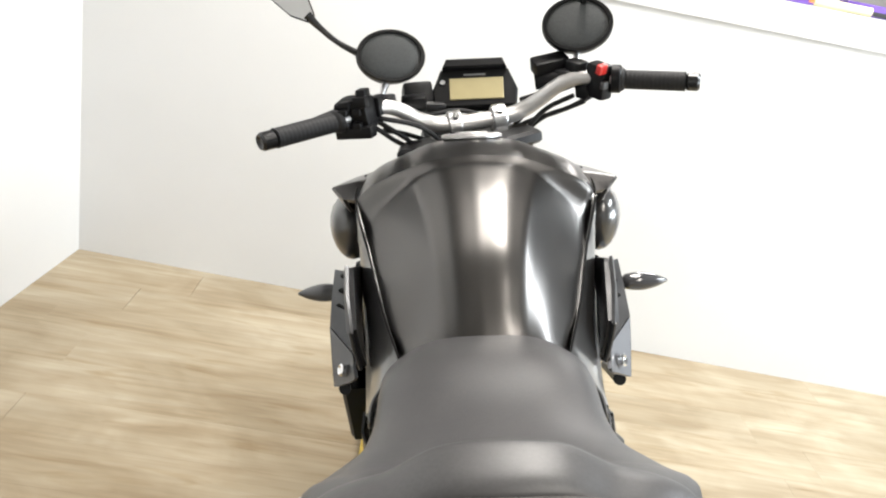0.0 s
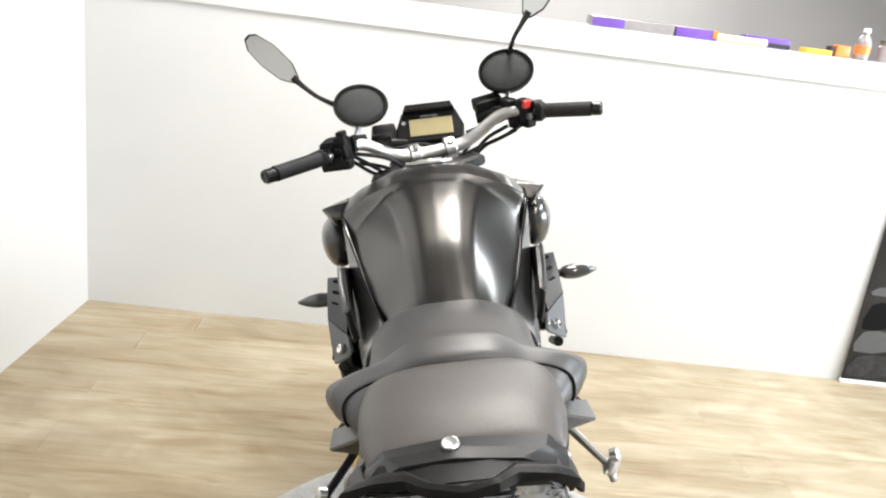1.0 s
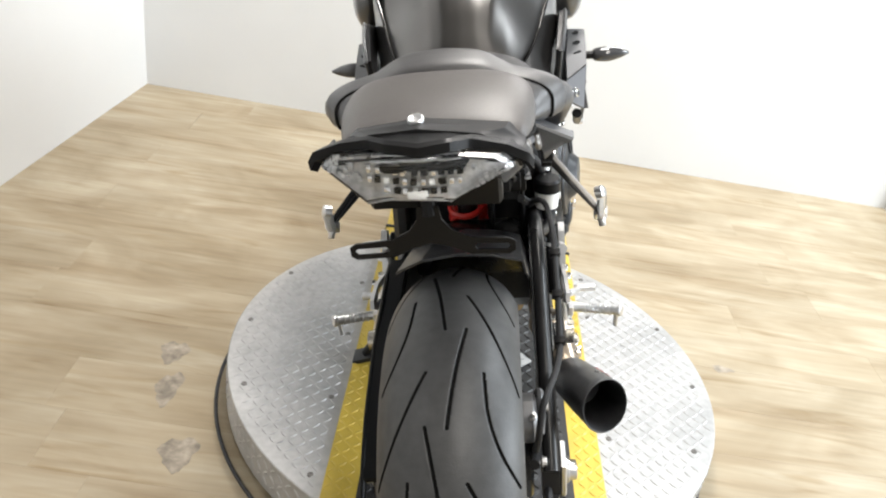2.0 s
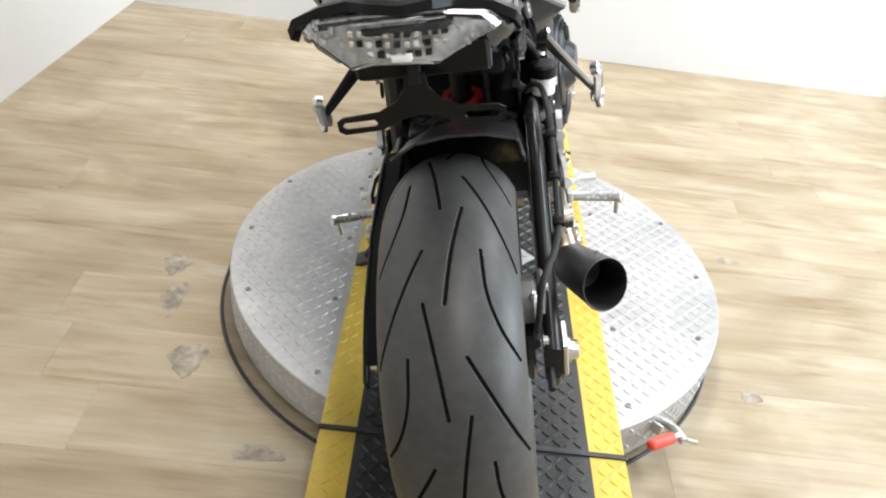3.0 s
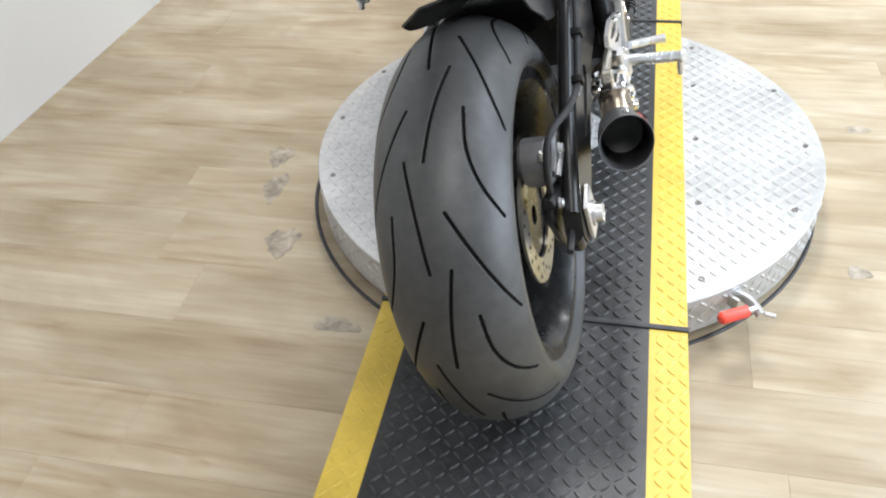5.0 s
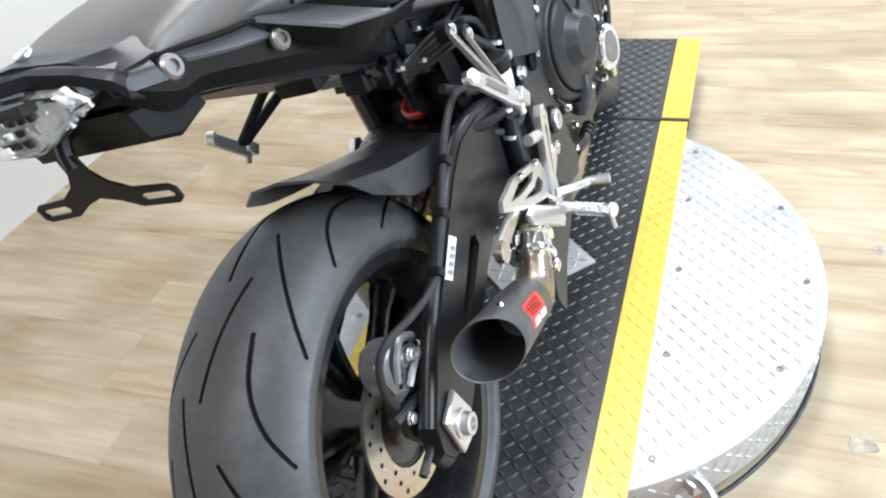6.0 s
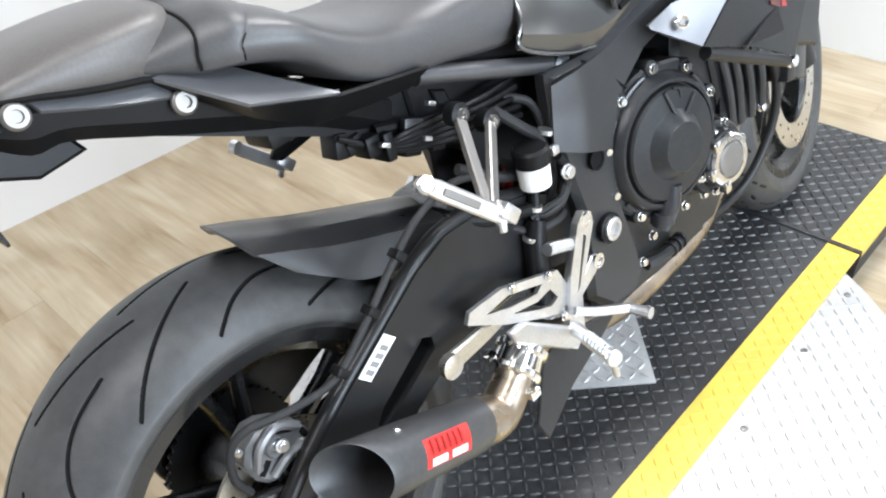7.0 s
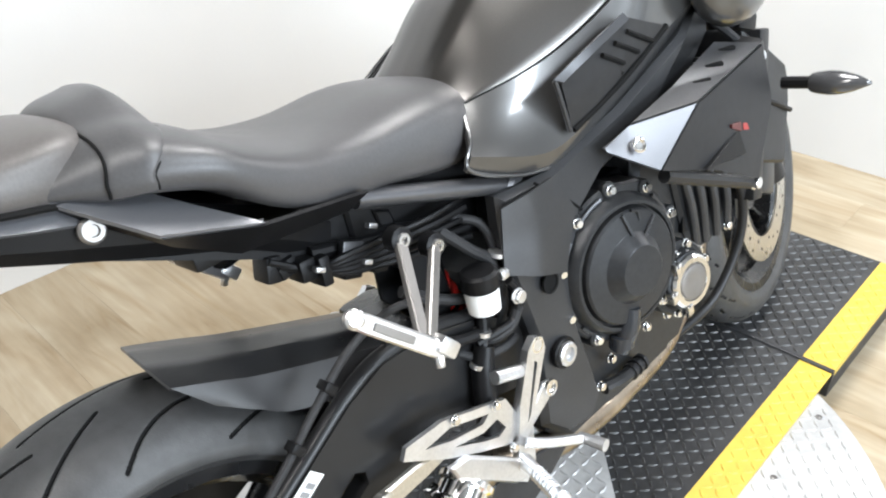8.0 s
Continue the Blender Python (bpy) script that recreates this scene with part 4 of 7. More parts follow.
# wing blades below the seat
for s in (-1, 1):
    top = Bits().add(*flip(sheet([[(0.104, 0.052, 0.884), (0.114, 0.130, 0.8585), (0.146, 0.170, 0.828), (0.179, 0.212, 0.797)], [(0.105, 0.050, 0.882), (0.172, 0.118, 0.825), (0.176, 0.165, 0.811), (0.180, 0.214, 0.795)]], -0.004, 22, 6, False, False), s))
    blade = bike("side_blade", top, GREY_PAINT, "grey metallic wing panel under the seat", sharp=25)
    low = Bits().add(*flip(sheet([[(0.105, 0.052, 0.878), (0.171, 0.119, 0.821), (0.179, 0.212, 0.792), (0.148, 0.36, 0.760)], [(0.118, 0.085, 0.842), (0.132, 0.140, 0.796), (0.136, 0.200, 0.760), (0.128, 0.34, 0.742)]], -0.004, 22, 6, False, False), s))
    bike("blade_skirt", low, PLASTIC, "black plastic underside", blade, sharp=25)
    # subframe tube
    bike("subframe_tube", one(flip(tube([(0.118, 0.36, 0.748), (0.127, 0.48, 0.708), (0.135, 0.592, 0.670)], 0.0125, 12), s), flip(lathe((0.147, 0.592, 0.670), (1, 0, 0), [(-0.012, 0.016), (0.0, 0.016), (0.004, 0.010)], 14), s)), SUBFRAME, "black steel subframe tube")
    bike("subframe_tube", one(flip(tube([(0.085, 0.30, 0.70), (0.09, 0.45, 0.66), (0.10, 0.56, 0.62)], 0.010, 10), s)), PLASTIC)
    bike("seat_base", one(flip(slab([(0.36, 0.752), (0.52, 0.745), (0.60, 0.735), (0.615, 0.675), (0.50, 0.705), (0.38, 0.735)], "x", 0.088, 0.104, 0.004), s)), PLASTIC, "black plastic seat base edge")
    side = Bits().add(*flip(slab([(0.36, 0.742), (0.46, 0.705), (0.575, 0.664), (0.56, 0.61), (0.46, 0.645), (0.40, 0.655), (0.36, 0.665)], "x", 0.070, 0.092, 0.004), s))
    side.add(*flip(slab([(0.395, 0.715), (0.42, 0.705), (0.425, 0.68), (0.40, 0.69)], "x", 0.092, 0.096, 0.003), s))
    bike("side_cover", side, PLASTIC, "black plastic side cover")

# frame spars
SPAR = [(0.545, 0.674), (0.635, 0.674), (0.78, 0.713), (0.94, 0.772), (1.04, 0.822), (1.12, 0.862), (1.13, 0.80), (1.04, 0.742), (0.946, 0.706), (0.83, 0.668), (0.735, 0.636), (0.684, 0.595), (0.650, 0.52), (0.636, 0.45), (0.652, 0.36), (0.66, 0.30), (0.63, 0.27), (0.575, 0.275), (0.540, 0.31), (0.548, 0.38), (0.556, 0.454), (0.538, 0.57)]
for s in (-1, 1):
    spar = Bits().add(*flip(bend(slab(SPAR, "x", 0.138, 0.172, 0.009), lambda x, y, z: (x + max(0, min(y - 0.66, 0.20)) * 0.16 - max(0, y - 1.0) * 0.5 - max(0, 0.60 - y) * 0.25 + max(0, 0.5 - z) * 0.03, y, z)), s))
    fr = bike("frame_spar", spar, FRAME, "dark grey cast aluminium frame spar", sharp=25)
    bike("spar_seam", one(flip(tube([(0.1725, 0.600, 0.672), (0.1735, 0.640, 0.640), (0.1745, 0.683, 0.598)], 0.0022, 6), s)), SHADE_AND_TRIM, "", fr)
    face = [[(0.160, 0.524, 0.572), (0.1765, 0.575, 0.548), (0.178, 0.622, 0.530)], [(0.160, 0.534, 0.622), (0.1770, 0.585, 0.612), (0.179, 0.662, 0.611)], [(0.162, 0.540, 0.661), (0.1770, 0.580, 0.668), (0.178, 0.628, 0.671)]]
    bike("spar_facet", one(flip(sheet(face, -0.003, 12, 9, False, False), s)), FRAME, "", fr, sharp=15)
    bike("pivot_cap", one(flip(lathe((0.172, 0.594, 0.412), (1, 0, 0), [(0, 0.024), (0.006, 0.024), (0.0075, 0.022)], 24), s)), PLASTIC, "black rubber ring", fr)
    bike("pivot_bolt", one(flip(lathe((0.177, 0.594, 0.412), (1, 0, 0), [(0, 0.0185), (0.007, 0.0185), (0.009, 0.0155), (0.009, 0.011), (0.003, 0.0105), (0.003, 0)], 12), s)), SILVER, "large silver pivot nut", fr)
    bike("frame_hole", one(flip(lathe((0.171, 0.596, 0.526), (1, 0, 0), [(0, 0.0165), (0.003, 0.0165), (0.0032, 0.013), (0.001, 0.012), (0.001, 0)], 20), s)), SHADE_AND_TRIM, "", fr)
head = one(lathe((0, 1.10, 0.90), tuple(AXIS), [(-0.13, 0.045), (-0.12, 0.05), (0.04, 0.05), (0.05, 0.045)], 24))
head.add(*block((0, 1.06, 0.80), (0.20, 0.14, 0.10), 0.02))
bike("steering_head", head, BLACK_SATIN, "black steering head")

# engine
eng = Bits()
eng.add(*slab([(0.56, 0.28), (0.60, 0.235), (0.92, 0.235), (0.99, 0.30), (1.00, 0.42), (0.93, 0.52), (0.84, 0.60), (0.70, 0.60), (0.60, 0.50)], "x", -0.155, 0.155, 0.015))
engine = bike("engine", eng, ENGINE, "grey four-cylinder engine block")
cyl = Bits().add(*slab([(0.80, 0.50), (0.96, 0.40), (1.09, 0.42), (1.10, 0.50), (0.98, 0.66), (0.84, 0.66)], "x", -0.165, 0.172, 0.012))
bike("cylinder_block", cyl, ENGINE, "", engine)
ribs = ((0.930, 0.560, 0.955, 0.415), (0.968, 0.560, 0.985, 0.405), (1.010, 0.545, 1.022, 0.400), (1.055, 0.520, 1.060, 0.405))
for y0, h0, y1, h1 in ribs:
    bike("cylinder_rib", one(tube([(0.181, y0, h0), (0.186, (y0 + y1) / 2, (h0 + h1) / 2), (0.181, y1, h1)], 0.0085, 10)), FRAME, "", engine)
bike("cylinder_face", one(slab([(0.905, 0.565), (0.985, 0.590), (1.070, 0.545), (1.070, 0.395), (0.960, 0.395), (0.925, 0.45)], "x", 0.160, 0.181, 0.006)), ENGINE, "ribbed grey cylinder casting", engine)
for y, h in ((0.935, 0.585), (1.045, 0.570), (0.955, 0.400), (1.058, 0.400)):
    bike("cylinder_bolt", one(hexbolt((0.180, y, h), (1, 0, 0), 0.0075, 0.010)), CHROME, "", engine)
for y, h in ((0.94, 0.48), (1.0, 0.47), (1.04, 0.46)):
    bike("cylinder_web", one(block((0.176, y, h), (0.010, 0.028, 0.07), 0.003, (-10, 0, 0))), PLASTIC, "", engine)
CN = Vector((0.983, -0.18, 0.02)).normalized()
CC = Vector((0.172, 0.738, 0.487))
cover = Bits()
_, e1, e2 = frame_of(CN)
flange = []
for k in range(72):
    a = 2 * math.pi * k / 72
    r = 0.122 + 0.006 * (max(0, math.cos(a * 4.5)) ** 6)
    flange.append((a, r))
ringc = lambda t, k: [CC + CN * t + (e1 * math.cos(a) + e2 * math.sin(a)) * ((r if k > 0.93 else 0.122) * k) for a, r in flange]
cover.add(*skin([ringc(-0.03, 1.0), ringc(0.010, 1.0), ringc(0.014, 0.97), ringc(0.014, 0.90), ringc(0.030, 0.85), ringc(0.034, 0.81), ringc(0.034, 0.77), ringc(0.025, 0.762), ringc(0.025, 0.745), ringc(0.037, 0.725), ringc(0.040, 0.70), ringc(0.043, 0.45), ringc(0.045, 0.43), ringc(0.060, 0.33), ringc(0.062, 0.31), ringc(0.0625, 0.05)]))
clutch = bike("clutch_cover", cover, ENGINE, "dark grey clutch cover with a raised boss", engine, sharp=30)
for k in range(10):
    a = radians(18 + 36 * k)
    p = CC + CN * 0.010 + (e1 * math.cos(a) + e2 * math.sin(a)) * 0.1185
    bike("boss", one(lathe(p, CN, [(-0.02, 0.0125), (0.006, 0.0125), (0.008, 0.011)], 14)), ENGINE, "", clutch)
    bike("cover_bolt", one(hexbolt(p + CN * 0.008, CN, 0.0062, 0.008)), CHROME, "", clutch)
def on_cover(y, h, lift):
    """A point over the clutch cover at a place along and up from its middle."""
    d = Vector((0, y, h))
    d -= CN * d.dot(CN)
    return CC + d + CN * lift


for line, r in (([(0.006, 0.046, 0.046), (-0.006, 0.086, 0.041)], 0.0030), ([(0.028, 0.040, 0.046), (0.056, 0.062, 0.041)], 0.0030), ([(0.012, 0.086, 0.041), (0.024, 0.080, 0.041), (0.026, 0.066, 0.041)], 0.0024)):
    bike("cover_rib", one(tube([on_cover(*p) for p in line], r, 8)), ENGINE, "", clutch)
# lips of the flange between its bolts
for a0, a1, rad in ((100, 128, 0.113), (140, 166, 0.113), (178, 204, 0.112), (214, 240, 0.112), (20, 44, 0.113), (300, 330, 0.112)):
    bike("cover_rib", one(tube([on_cover(rad * math.cos(radians(q)), rad * math.sin(radians(q)), 0.017) for q in np.linspace(a0, a1, 5)], 0.0034, 6)), FRAME, "", clutch)
TC = Vector((0.196, 0.856, 0.405))
TN = Vector((0.985, -0.16, 0.03)).normalized()
tim = Bits().add(*lathe(TC, TN, [(-0.03, 0.062), (0.012, 0.062), (0.016, 0.058), (0.016, 0.052), (0.030, 0.047), (0.034, 0.040), (0.034, 0.034), (0.030, 0.033), (0.032, 0.020), (0.033, 0.0)], 40))
timing = bike("timing_cover", tim, ENGINE, "round timing cover", engine, sharp=28)
bike("cover_plate", one(lathe(TC + TN * 0.030, TN, [(0, 0.044), (0.006, 0.044), (0.010, 0.040), (0.010, 0.032), (0.007, 0.030), (0.009, 0.012), (0.009, 0)], 36)), CHROME, "polished steel cover plate", timing)
bike("cover_centre", one(lathe(TC + TN * 0.0375, TN, [(0, 0.029), (0.0035, 0.028), (0.0045, 0.024), (0.003, 0.010), (0.003, 0)], 30)), BRONZE, "dull grey centre disc", timing)
_, t1, t2 = frame_of(TN)
for k in range(6):
    a = radians(10 + 60 * k)
    p = TC + TN * 0.014 + (t1 * math.cos(a) + t2 * math.sin(a)) * 0.057
    bike("cover_bolt", one(hexbolt(p, TN, 0.0062, 0.009)), CHROME, "", timing)
    if k in (0, 1, 5):
        q = TC + TN * 0.034 + (t1 * math.cos(a) + t2 * math.sin(a)) * 0.046
        bike("cover_lug", one(block(q, (0.016, 0.016, 0.02), 0.004)), CHROME, "", timing)
for k, (y, h) in enumerate(((0.80, 0.335), (0.772, 0.352), (0.70, 0.335), (0.86, 0.325), (0.90, 0.335), (0.665, 0.305))):
    bike("sump_bolt", one(hexbolt((0.168, y, h), (1, 0, 0), 0.0065, 0.01)), CHROME, "", engine)
filler = Bits().add(*tube([(0.185, 0.705, 0.355), (0.200, 0.715, 0.39), (0.206, 0.722, 0.425)], [0.017, 0.018, 0.014], 14))
filler.add(*lathe((0.19, 0.707, 0.362), (0.1, 0.15, 1), [(0, 0.020), (0.018, 0.020), (0.02, 0.017)], 16))
bike("oil_filler", filler, material("clear_grey_plastic", (0.018, 0.020, 0.024), 0.25, grain=0.1), "smoky plastic oil sight fitting", engine)
sump = Bits().add(*slab([(0.60, 0.27), (0.66, 0.215), (0.90, 0.215), (0.95, 0.27)], "x", -0.12, 0.14, 0.012))
sump.add(*tube([(0.165, 0.68, 0.29), (0.172, 0.72, 0.285), (0.172, 0.78, 0.282)], 0.011, 10))
for y in (0.74, 0.755, 0.77):
    sump.add(*lathe((0.172, y, 0.283), (0, 1, 0), [(0, 0.0145), (0.006, 0.0145)], 12))
bike("sump", sump, BLACK_SATIN, "black sump and hose fitting", engine)

# exhaust
head_pipe = Bits().add(*tube([(0.13, 0.43, 0.300), (0.135, 0.52, 0.262), (0.13, 0.64, 0.225), (0.12, 0.78, 0.208), (0.11, 0.93, 0.215), (0.10, 1.06, 0.30), (0.09, 1.12, 0.42)], 0.024, 16, 50))
pipe = bike("exhaust_pipe", head_pipe, TITAN, "heat-tinted brown exhaust header pipe")
for k, x in enumerate((-0.11, -0.04, 0.03)):
    bike("exhaust_pipe", one(tube([(x, 1.04, 0.50), (x, 1.13, 0.44), (x * 0.8, 1.11, 0.30), (x * 0.5 + 0.03, 0.98, 0.215), (x * 0.2 + 0.06, 0.80, 0.205), (0.08, 0.62, 0.225)], 0.021, 12, 40)), TITAN)
bike("exhaust_pipe", one(tube([(0.178, 1.03, 0.52), (0.178, 1.12, 0.46), (0.165, 1.135, 0.34), (0.14, 1.06, 0.235), (0.12, 0.93, 0.215)], 0.009, 12, 40)), BLACK_SATIN, "thin black coolant pipe")
MR, MF = Vector((0.212, 0.046, 0.415)), Vector((0.176, 0.262, 0.300))
MD = (MF - MR).normalized()
can = Bits()
_, m1, m2 = frame_of(MD)
upm = Vector((0, 0, 1)) - MD * MD.z
upm.normalize()
sidem = MD.cross(upm)
rings = []
cut = lambda a: -0.030 * math.cos(a) * 0 + 0.016 * math.sin(a)
for t, r, c in ((0.24, 0.026, 0), (0.242, 0.032, 0), (0.225, 0.038, 0), (0.10, 0.0405, 0), (0.03, 0.0410, 1), (0.0, 0.0415, 1), (-0.002, 0.0405, 1), (0.0, 0.0392, 1), (0.05, 0.037, 1), (0.17, 0.034, 0), (0.175, 0.012, 0)):
    rings.append([MR + MD * (t + c * (0.026 * math.cos(a) - 0.004 * math.sin(a))) + (sidem * math.cos(a) + upm * math.sin(a)) * r for a in (2 * math.pi * k / 40 for k in range(40))])
rings = rings[1:]
can.add(*skin(rings, True, True))
muffler = bike("muffler", can, MUFFLER, "short black round muffler with an open slanted end")
SIDE_SIGN = 1 if (sidem.x > 0) else -1


def on_can(t, a, r=0.0412):
    return MR + MD * t + (sidem * SIDE_SIGN * math.cos(a) + upm * math.sin(a)) * r


def can_patch(t0, t1, a0, a1, r, thick, n=6):
    return sheet([[on_can(t, a, r) for a in np.linspace(a0, a1, n)] for t in np.linspace(t0, t1, n)], thick, n, n, False, False)


bike("badge", one(can_patch(0.082, 0.168, radians(-8), radians(42), 0.0408, -0.0015)), RED, "red badge plate with illegible lettering", muffler)
for t0, t1, a0, a1 in ((0.090, 0.118, -4, 8), (0.128, 0.158, -4, 8)):
    bike("badge_bar", one(can_patch(t0, t1, radians(a0), radians(a1), 0.0424, -0.0008, 4)), WHITE, "", muffler)
for t in (0.092, 0.103, 0.114, 0.125, 0.136, 0.147):
    bike("badge_stroke", one(can_patch(t, t + 0.0045, radians(14), radians(38), 0.0424, -0.0006, 4)), material("dark_red_ink", (0.25, 0.01, 0.01), 0.4), "", muffler)
bike("rivet", one(lathe(on_can(0.062, radians(78), 0.0410), on_can(0.062, radians(78), 1) - on_can(0.062, radians(78), 0), [(0, 0.005), (0.002, 0.0045), (0.0035, 0.002)], 10)), CHROME, "", muffler)
link = Bits().add(*tube([MF - MD * 0.02, MF + MD * 0.035, Vector((0.166, 0.335, 0.300)), Vector((0.155, 0.385, 0.325)), Vector((0.14, 0.44, 0.305))], [0.036, 0.032, 0.029, 0.028, 0.027], 20, 26))
bike("link_pipe", link, TITAN, "bronze heat-tinted link pipe")
clampb = Bits()
cd = (Vector((0.155, 0.385, 0.328)) - Vector((0.168, 0.325, 0.296))).normalized()
clampb.add(*lathe((0.163, 0.345, 0.307), cd, [(0, 0.036), (0.004, 0.040), (0.010, 0.040), (0.014, 0.036), (0.034, 0.034), (0.038, 0.039), (0.046, 0.039), (0.05, 0.034)], 28))
clampb.add(*block((0.195, 0.345, 0.292), (0.018, 0.02, 0.014), 0.003))
clampb.add(*block((0.135, 0.34, 0.335), (0.016, 0.02, 0.014), 0.003))
bike("exhaust_clamp", clampb, CHROME, "polished steel pipe flange")
guard = Bits().add(*slab([(0.36, 0.205), (0.40, 0.300), (0.44, 0.312), (0.58, 0.272), (0.53, 0.245), (0.45, 0.215), (0.375, 0.165)], "x", 0.168, 0.174, 0.002))
bike("heel_plate", guard, BLACK_SATIN, "flat black guard plate by the exhaust")

# swingarm
ARM = [(0.60, 0.46), (0.48, 0.525), (0.40, 0.548), (0.32, 0.552), (0.26, 0.532), (0.195, 0.497), (0.109, 0.450), (0.04, 0.405), (-0.025, 0.352), (-0.035, 0.315), (-0.02, 0.288), (0.05, 0.288), (0.15, 0.335), (0.25, 0.380), (0.34, 0.405), (0.45, 0.405), (0.60, 0.365)]
SLOT = [(0.238, 0.447), (0.253, 0.438), (0.252, 0.420), (0.192, 0.390), (0.140, 0.372), (0.134, 0.380), (0.150, 0.398)]
ARM_LEFT = [(0.60, 0.450), (0.45, 0.478), (0.32, 0.488), (0.20, 0.482), (0.11, 0.465), (0.02, 0.435), (-0.04, 0.390), (-0.060, 0.350), (-0.050, 0.310), (-0.02, 0.288), (0.05, 0.288), (0.15, 0.325), (0.25, 0.360), (0.45, 0.375), (0.60, 0.365)]
for s in (-1, 1):
    shape, slots, out = (ARM, [SLOT], 0.0) if s > 0 else (ARM_LEFT, [], 0.0)
    arm = Bits().add(*flip(holed(shape, slots, "x", 0.111 + out, 0.1390 + out), s))
    sw = bike("swingarm", arm, ARM_BLACK, "black painted alloy swingarm", sharp=25)
    bike("swingarm_beam", one(flip(tube([(0.125 + out, y, h) for y, h in shape[1:9]], 0.0115, 14, 40), s)), ARM_BLACK, "", sw, sharp=60)
    bike("swingarm_beam", one(flip(tube([(0.125 + out, y, h) for y, h in shape[9:-1]], 0.0115, 14, 30), s)), ARM_BLACK, "", sw, sharp=60)
    adj = Bits().add(*flip(slab([(-0.015, 0.350), (0.030, 0.362), (0.045, 0.310), (0.035, 0.280), (-0.010, 0.285)], "x", 0.140, 0.149, 0.002), s))
    bike("axle_plate", adj, SILVER if s > 0 else BLACK_METAL, "bright chain adjuster plate" if s > 0 else "black chain adjuster plate", sw)
    bike("axle_nut", one(flip(lathe((0.149, 0.010, 0.320), (1, 0, 0), [(0, 0.020), (0.004, 0.020), (0.005, 0.016), (0.016, 0.015), (0.017, 0.009), (0.009, 0.008), (0.009, 0)], 6 * 3), s)), SILVER, "large axle nut", sw)
    bike("adjuster_bolt", one(flip(tube([(0.120, -0.03, 0.322), (0.120, -0.070, 0.316)], 0.0060, 8), s)), BLACK_SATIN, "", sw)
sticker = Bits().add(*sheet([[(0.1402, 0.187, 0.491), (0.1402, 0.201, 0.475)], [(0.1402, 0.133, 0.461), (0.1402, 0.147, 0.445)]], -0.0008, 4, 4))
lab = bike("sticker", sticker, WHITE, "white printed sticker on the swingarm")
for k in range(4):
    q = 0.2 + 0.19 * k
    a = Vector((0.1410, 0.190, 0.4865)).lerp(Vector((0.1410, 0.137, 0.4570)), q)
    b = a + Vector((0, 0.0085, -0.0098))
    d = Vector((0, -0.0052, -0.0028)) * 1.25
    bike("print_bar", one(sheet([[a, b], [a + d, b + d]], -0.0004, 2, 2)), GREY_LABEL, "", lab)
bridge = Bits().add(*block((0, 0.46, 0.47), (0.22, 0.08, 0.09), 0.02))
bike("swingarm_bridge", bridge, BLACK_METAL)

# chain
def chain_run(a, b, n):
    """A straight run of overlapping links."""
    run = Bits()
    for k in range(n):
        p = Vector(a).lerp(Vector(b), (k + 0.5) / n)
        ang = math.degrees(math.atan2(b[2] - a[2], b[1] - a[1]))
        run.add(*block((p.x - 0.004 * (k % 2), p.y, p.z), (0.016 if k % 2 else 0.012, 0.0165, 0.013), 0.003, (ang, 0, 0)))
    return run


bike("chain", chain_run((-0.083, 0.012, 0.428), (-0.083, 0.56, 0.400), 34), GOLD, "gold-coloured drive chain")
bike("chain", chain_run((-0.083, 0.012, 0.212), (-0.083, 0.56, 0.335), 34), GOLD, "gold-coloured drive chain")
cg = Bits().add(*slab([(0.40, 0.500), (0.30, 0.506), (0.115, 0.490), (-0.01, 0.456), (-0.070, 0.425), (-0.112, 0.392), (-0.108, 0.376), (-0.060, 0.398), (-0.010, 0.430), (0.11, 0.466), (0.30, 0.474), (0.40, 0.470)], "x", -0.148, -0.141, 0.002))
cg.add(*slab([(0.36, 0.505), (0.115, 0.489), (-0.01, 0.454), (-0.090, 0.412), (-0.090, 0.404), (-0.01, 0.446), (0.115, 0.481), (0.36, 0.497)], "x", -0.145, -0.112, 0.002))
bike("chain_guard", cg, PLASTIC, "black plastic chain guard")

# hugger: a flat-topped guard, its tail swept back to the left, a folded flank on the right
rows = [[(-0.096, 0.130, 0.618), (-0.052, 0.106, 0.651), (0.0, 0.097, 0.664), (0.052, 0.093, 0.664), (0.098, 0.095, 0.651), (0.102, 0.130, 0.607)],
        [(-0.104, 0.180, 0.588), (-0.054, 0.158, 0.629), (0.0, 0.150, 0.640), (0.052, 0.146, 0.640), (0.098, 0.145, 0.628), (0.107, 0.172, 0.575)],
        [(-0.106, 0.260, 0.555), (-0.055, 0.235, 0.595), (0.0, 0.225, 0.608), (0.052, 0.215, 0.611), (0.096, 0.205, 0.600), (0.108, 0.222, 0.543)],
        [(-0.106, 0.400, 0.505), (-0.055, 0.392, 0.535), (0.0, 0.385, 0.550), (0.052, 0.365, 0.556), (0.096, 0.372, 0.540), (0.110, 0.360, 0.505)]]
hugger = bike("hugger", one(sheet(rows, 0.0035, 26, 19, False, True)), HUGGER_BLACK, "black rear tyre hugger", sharp=16)
for k, (y, h) in enumerate(((0.345, 0.50), (0.30, 0.53))):
    bike("hugger_bolt", one(hexbolt((0.128, y, h), (1, 0, 0), 0.006, 0.006)), CHROME, "", hugger)

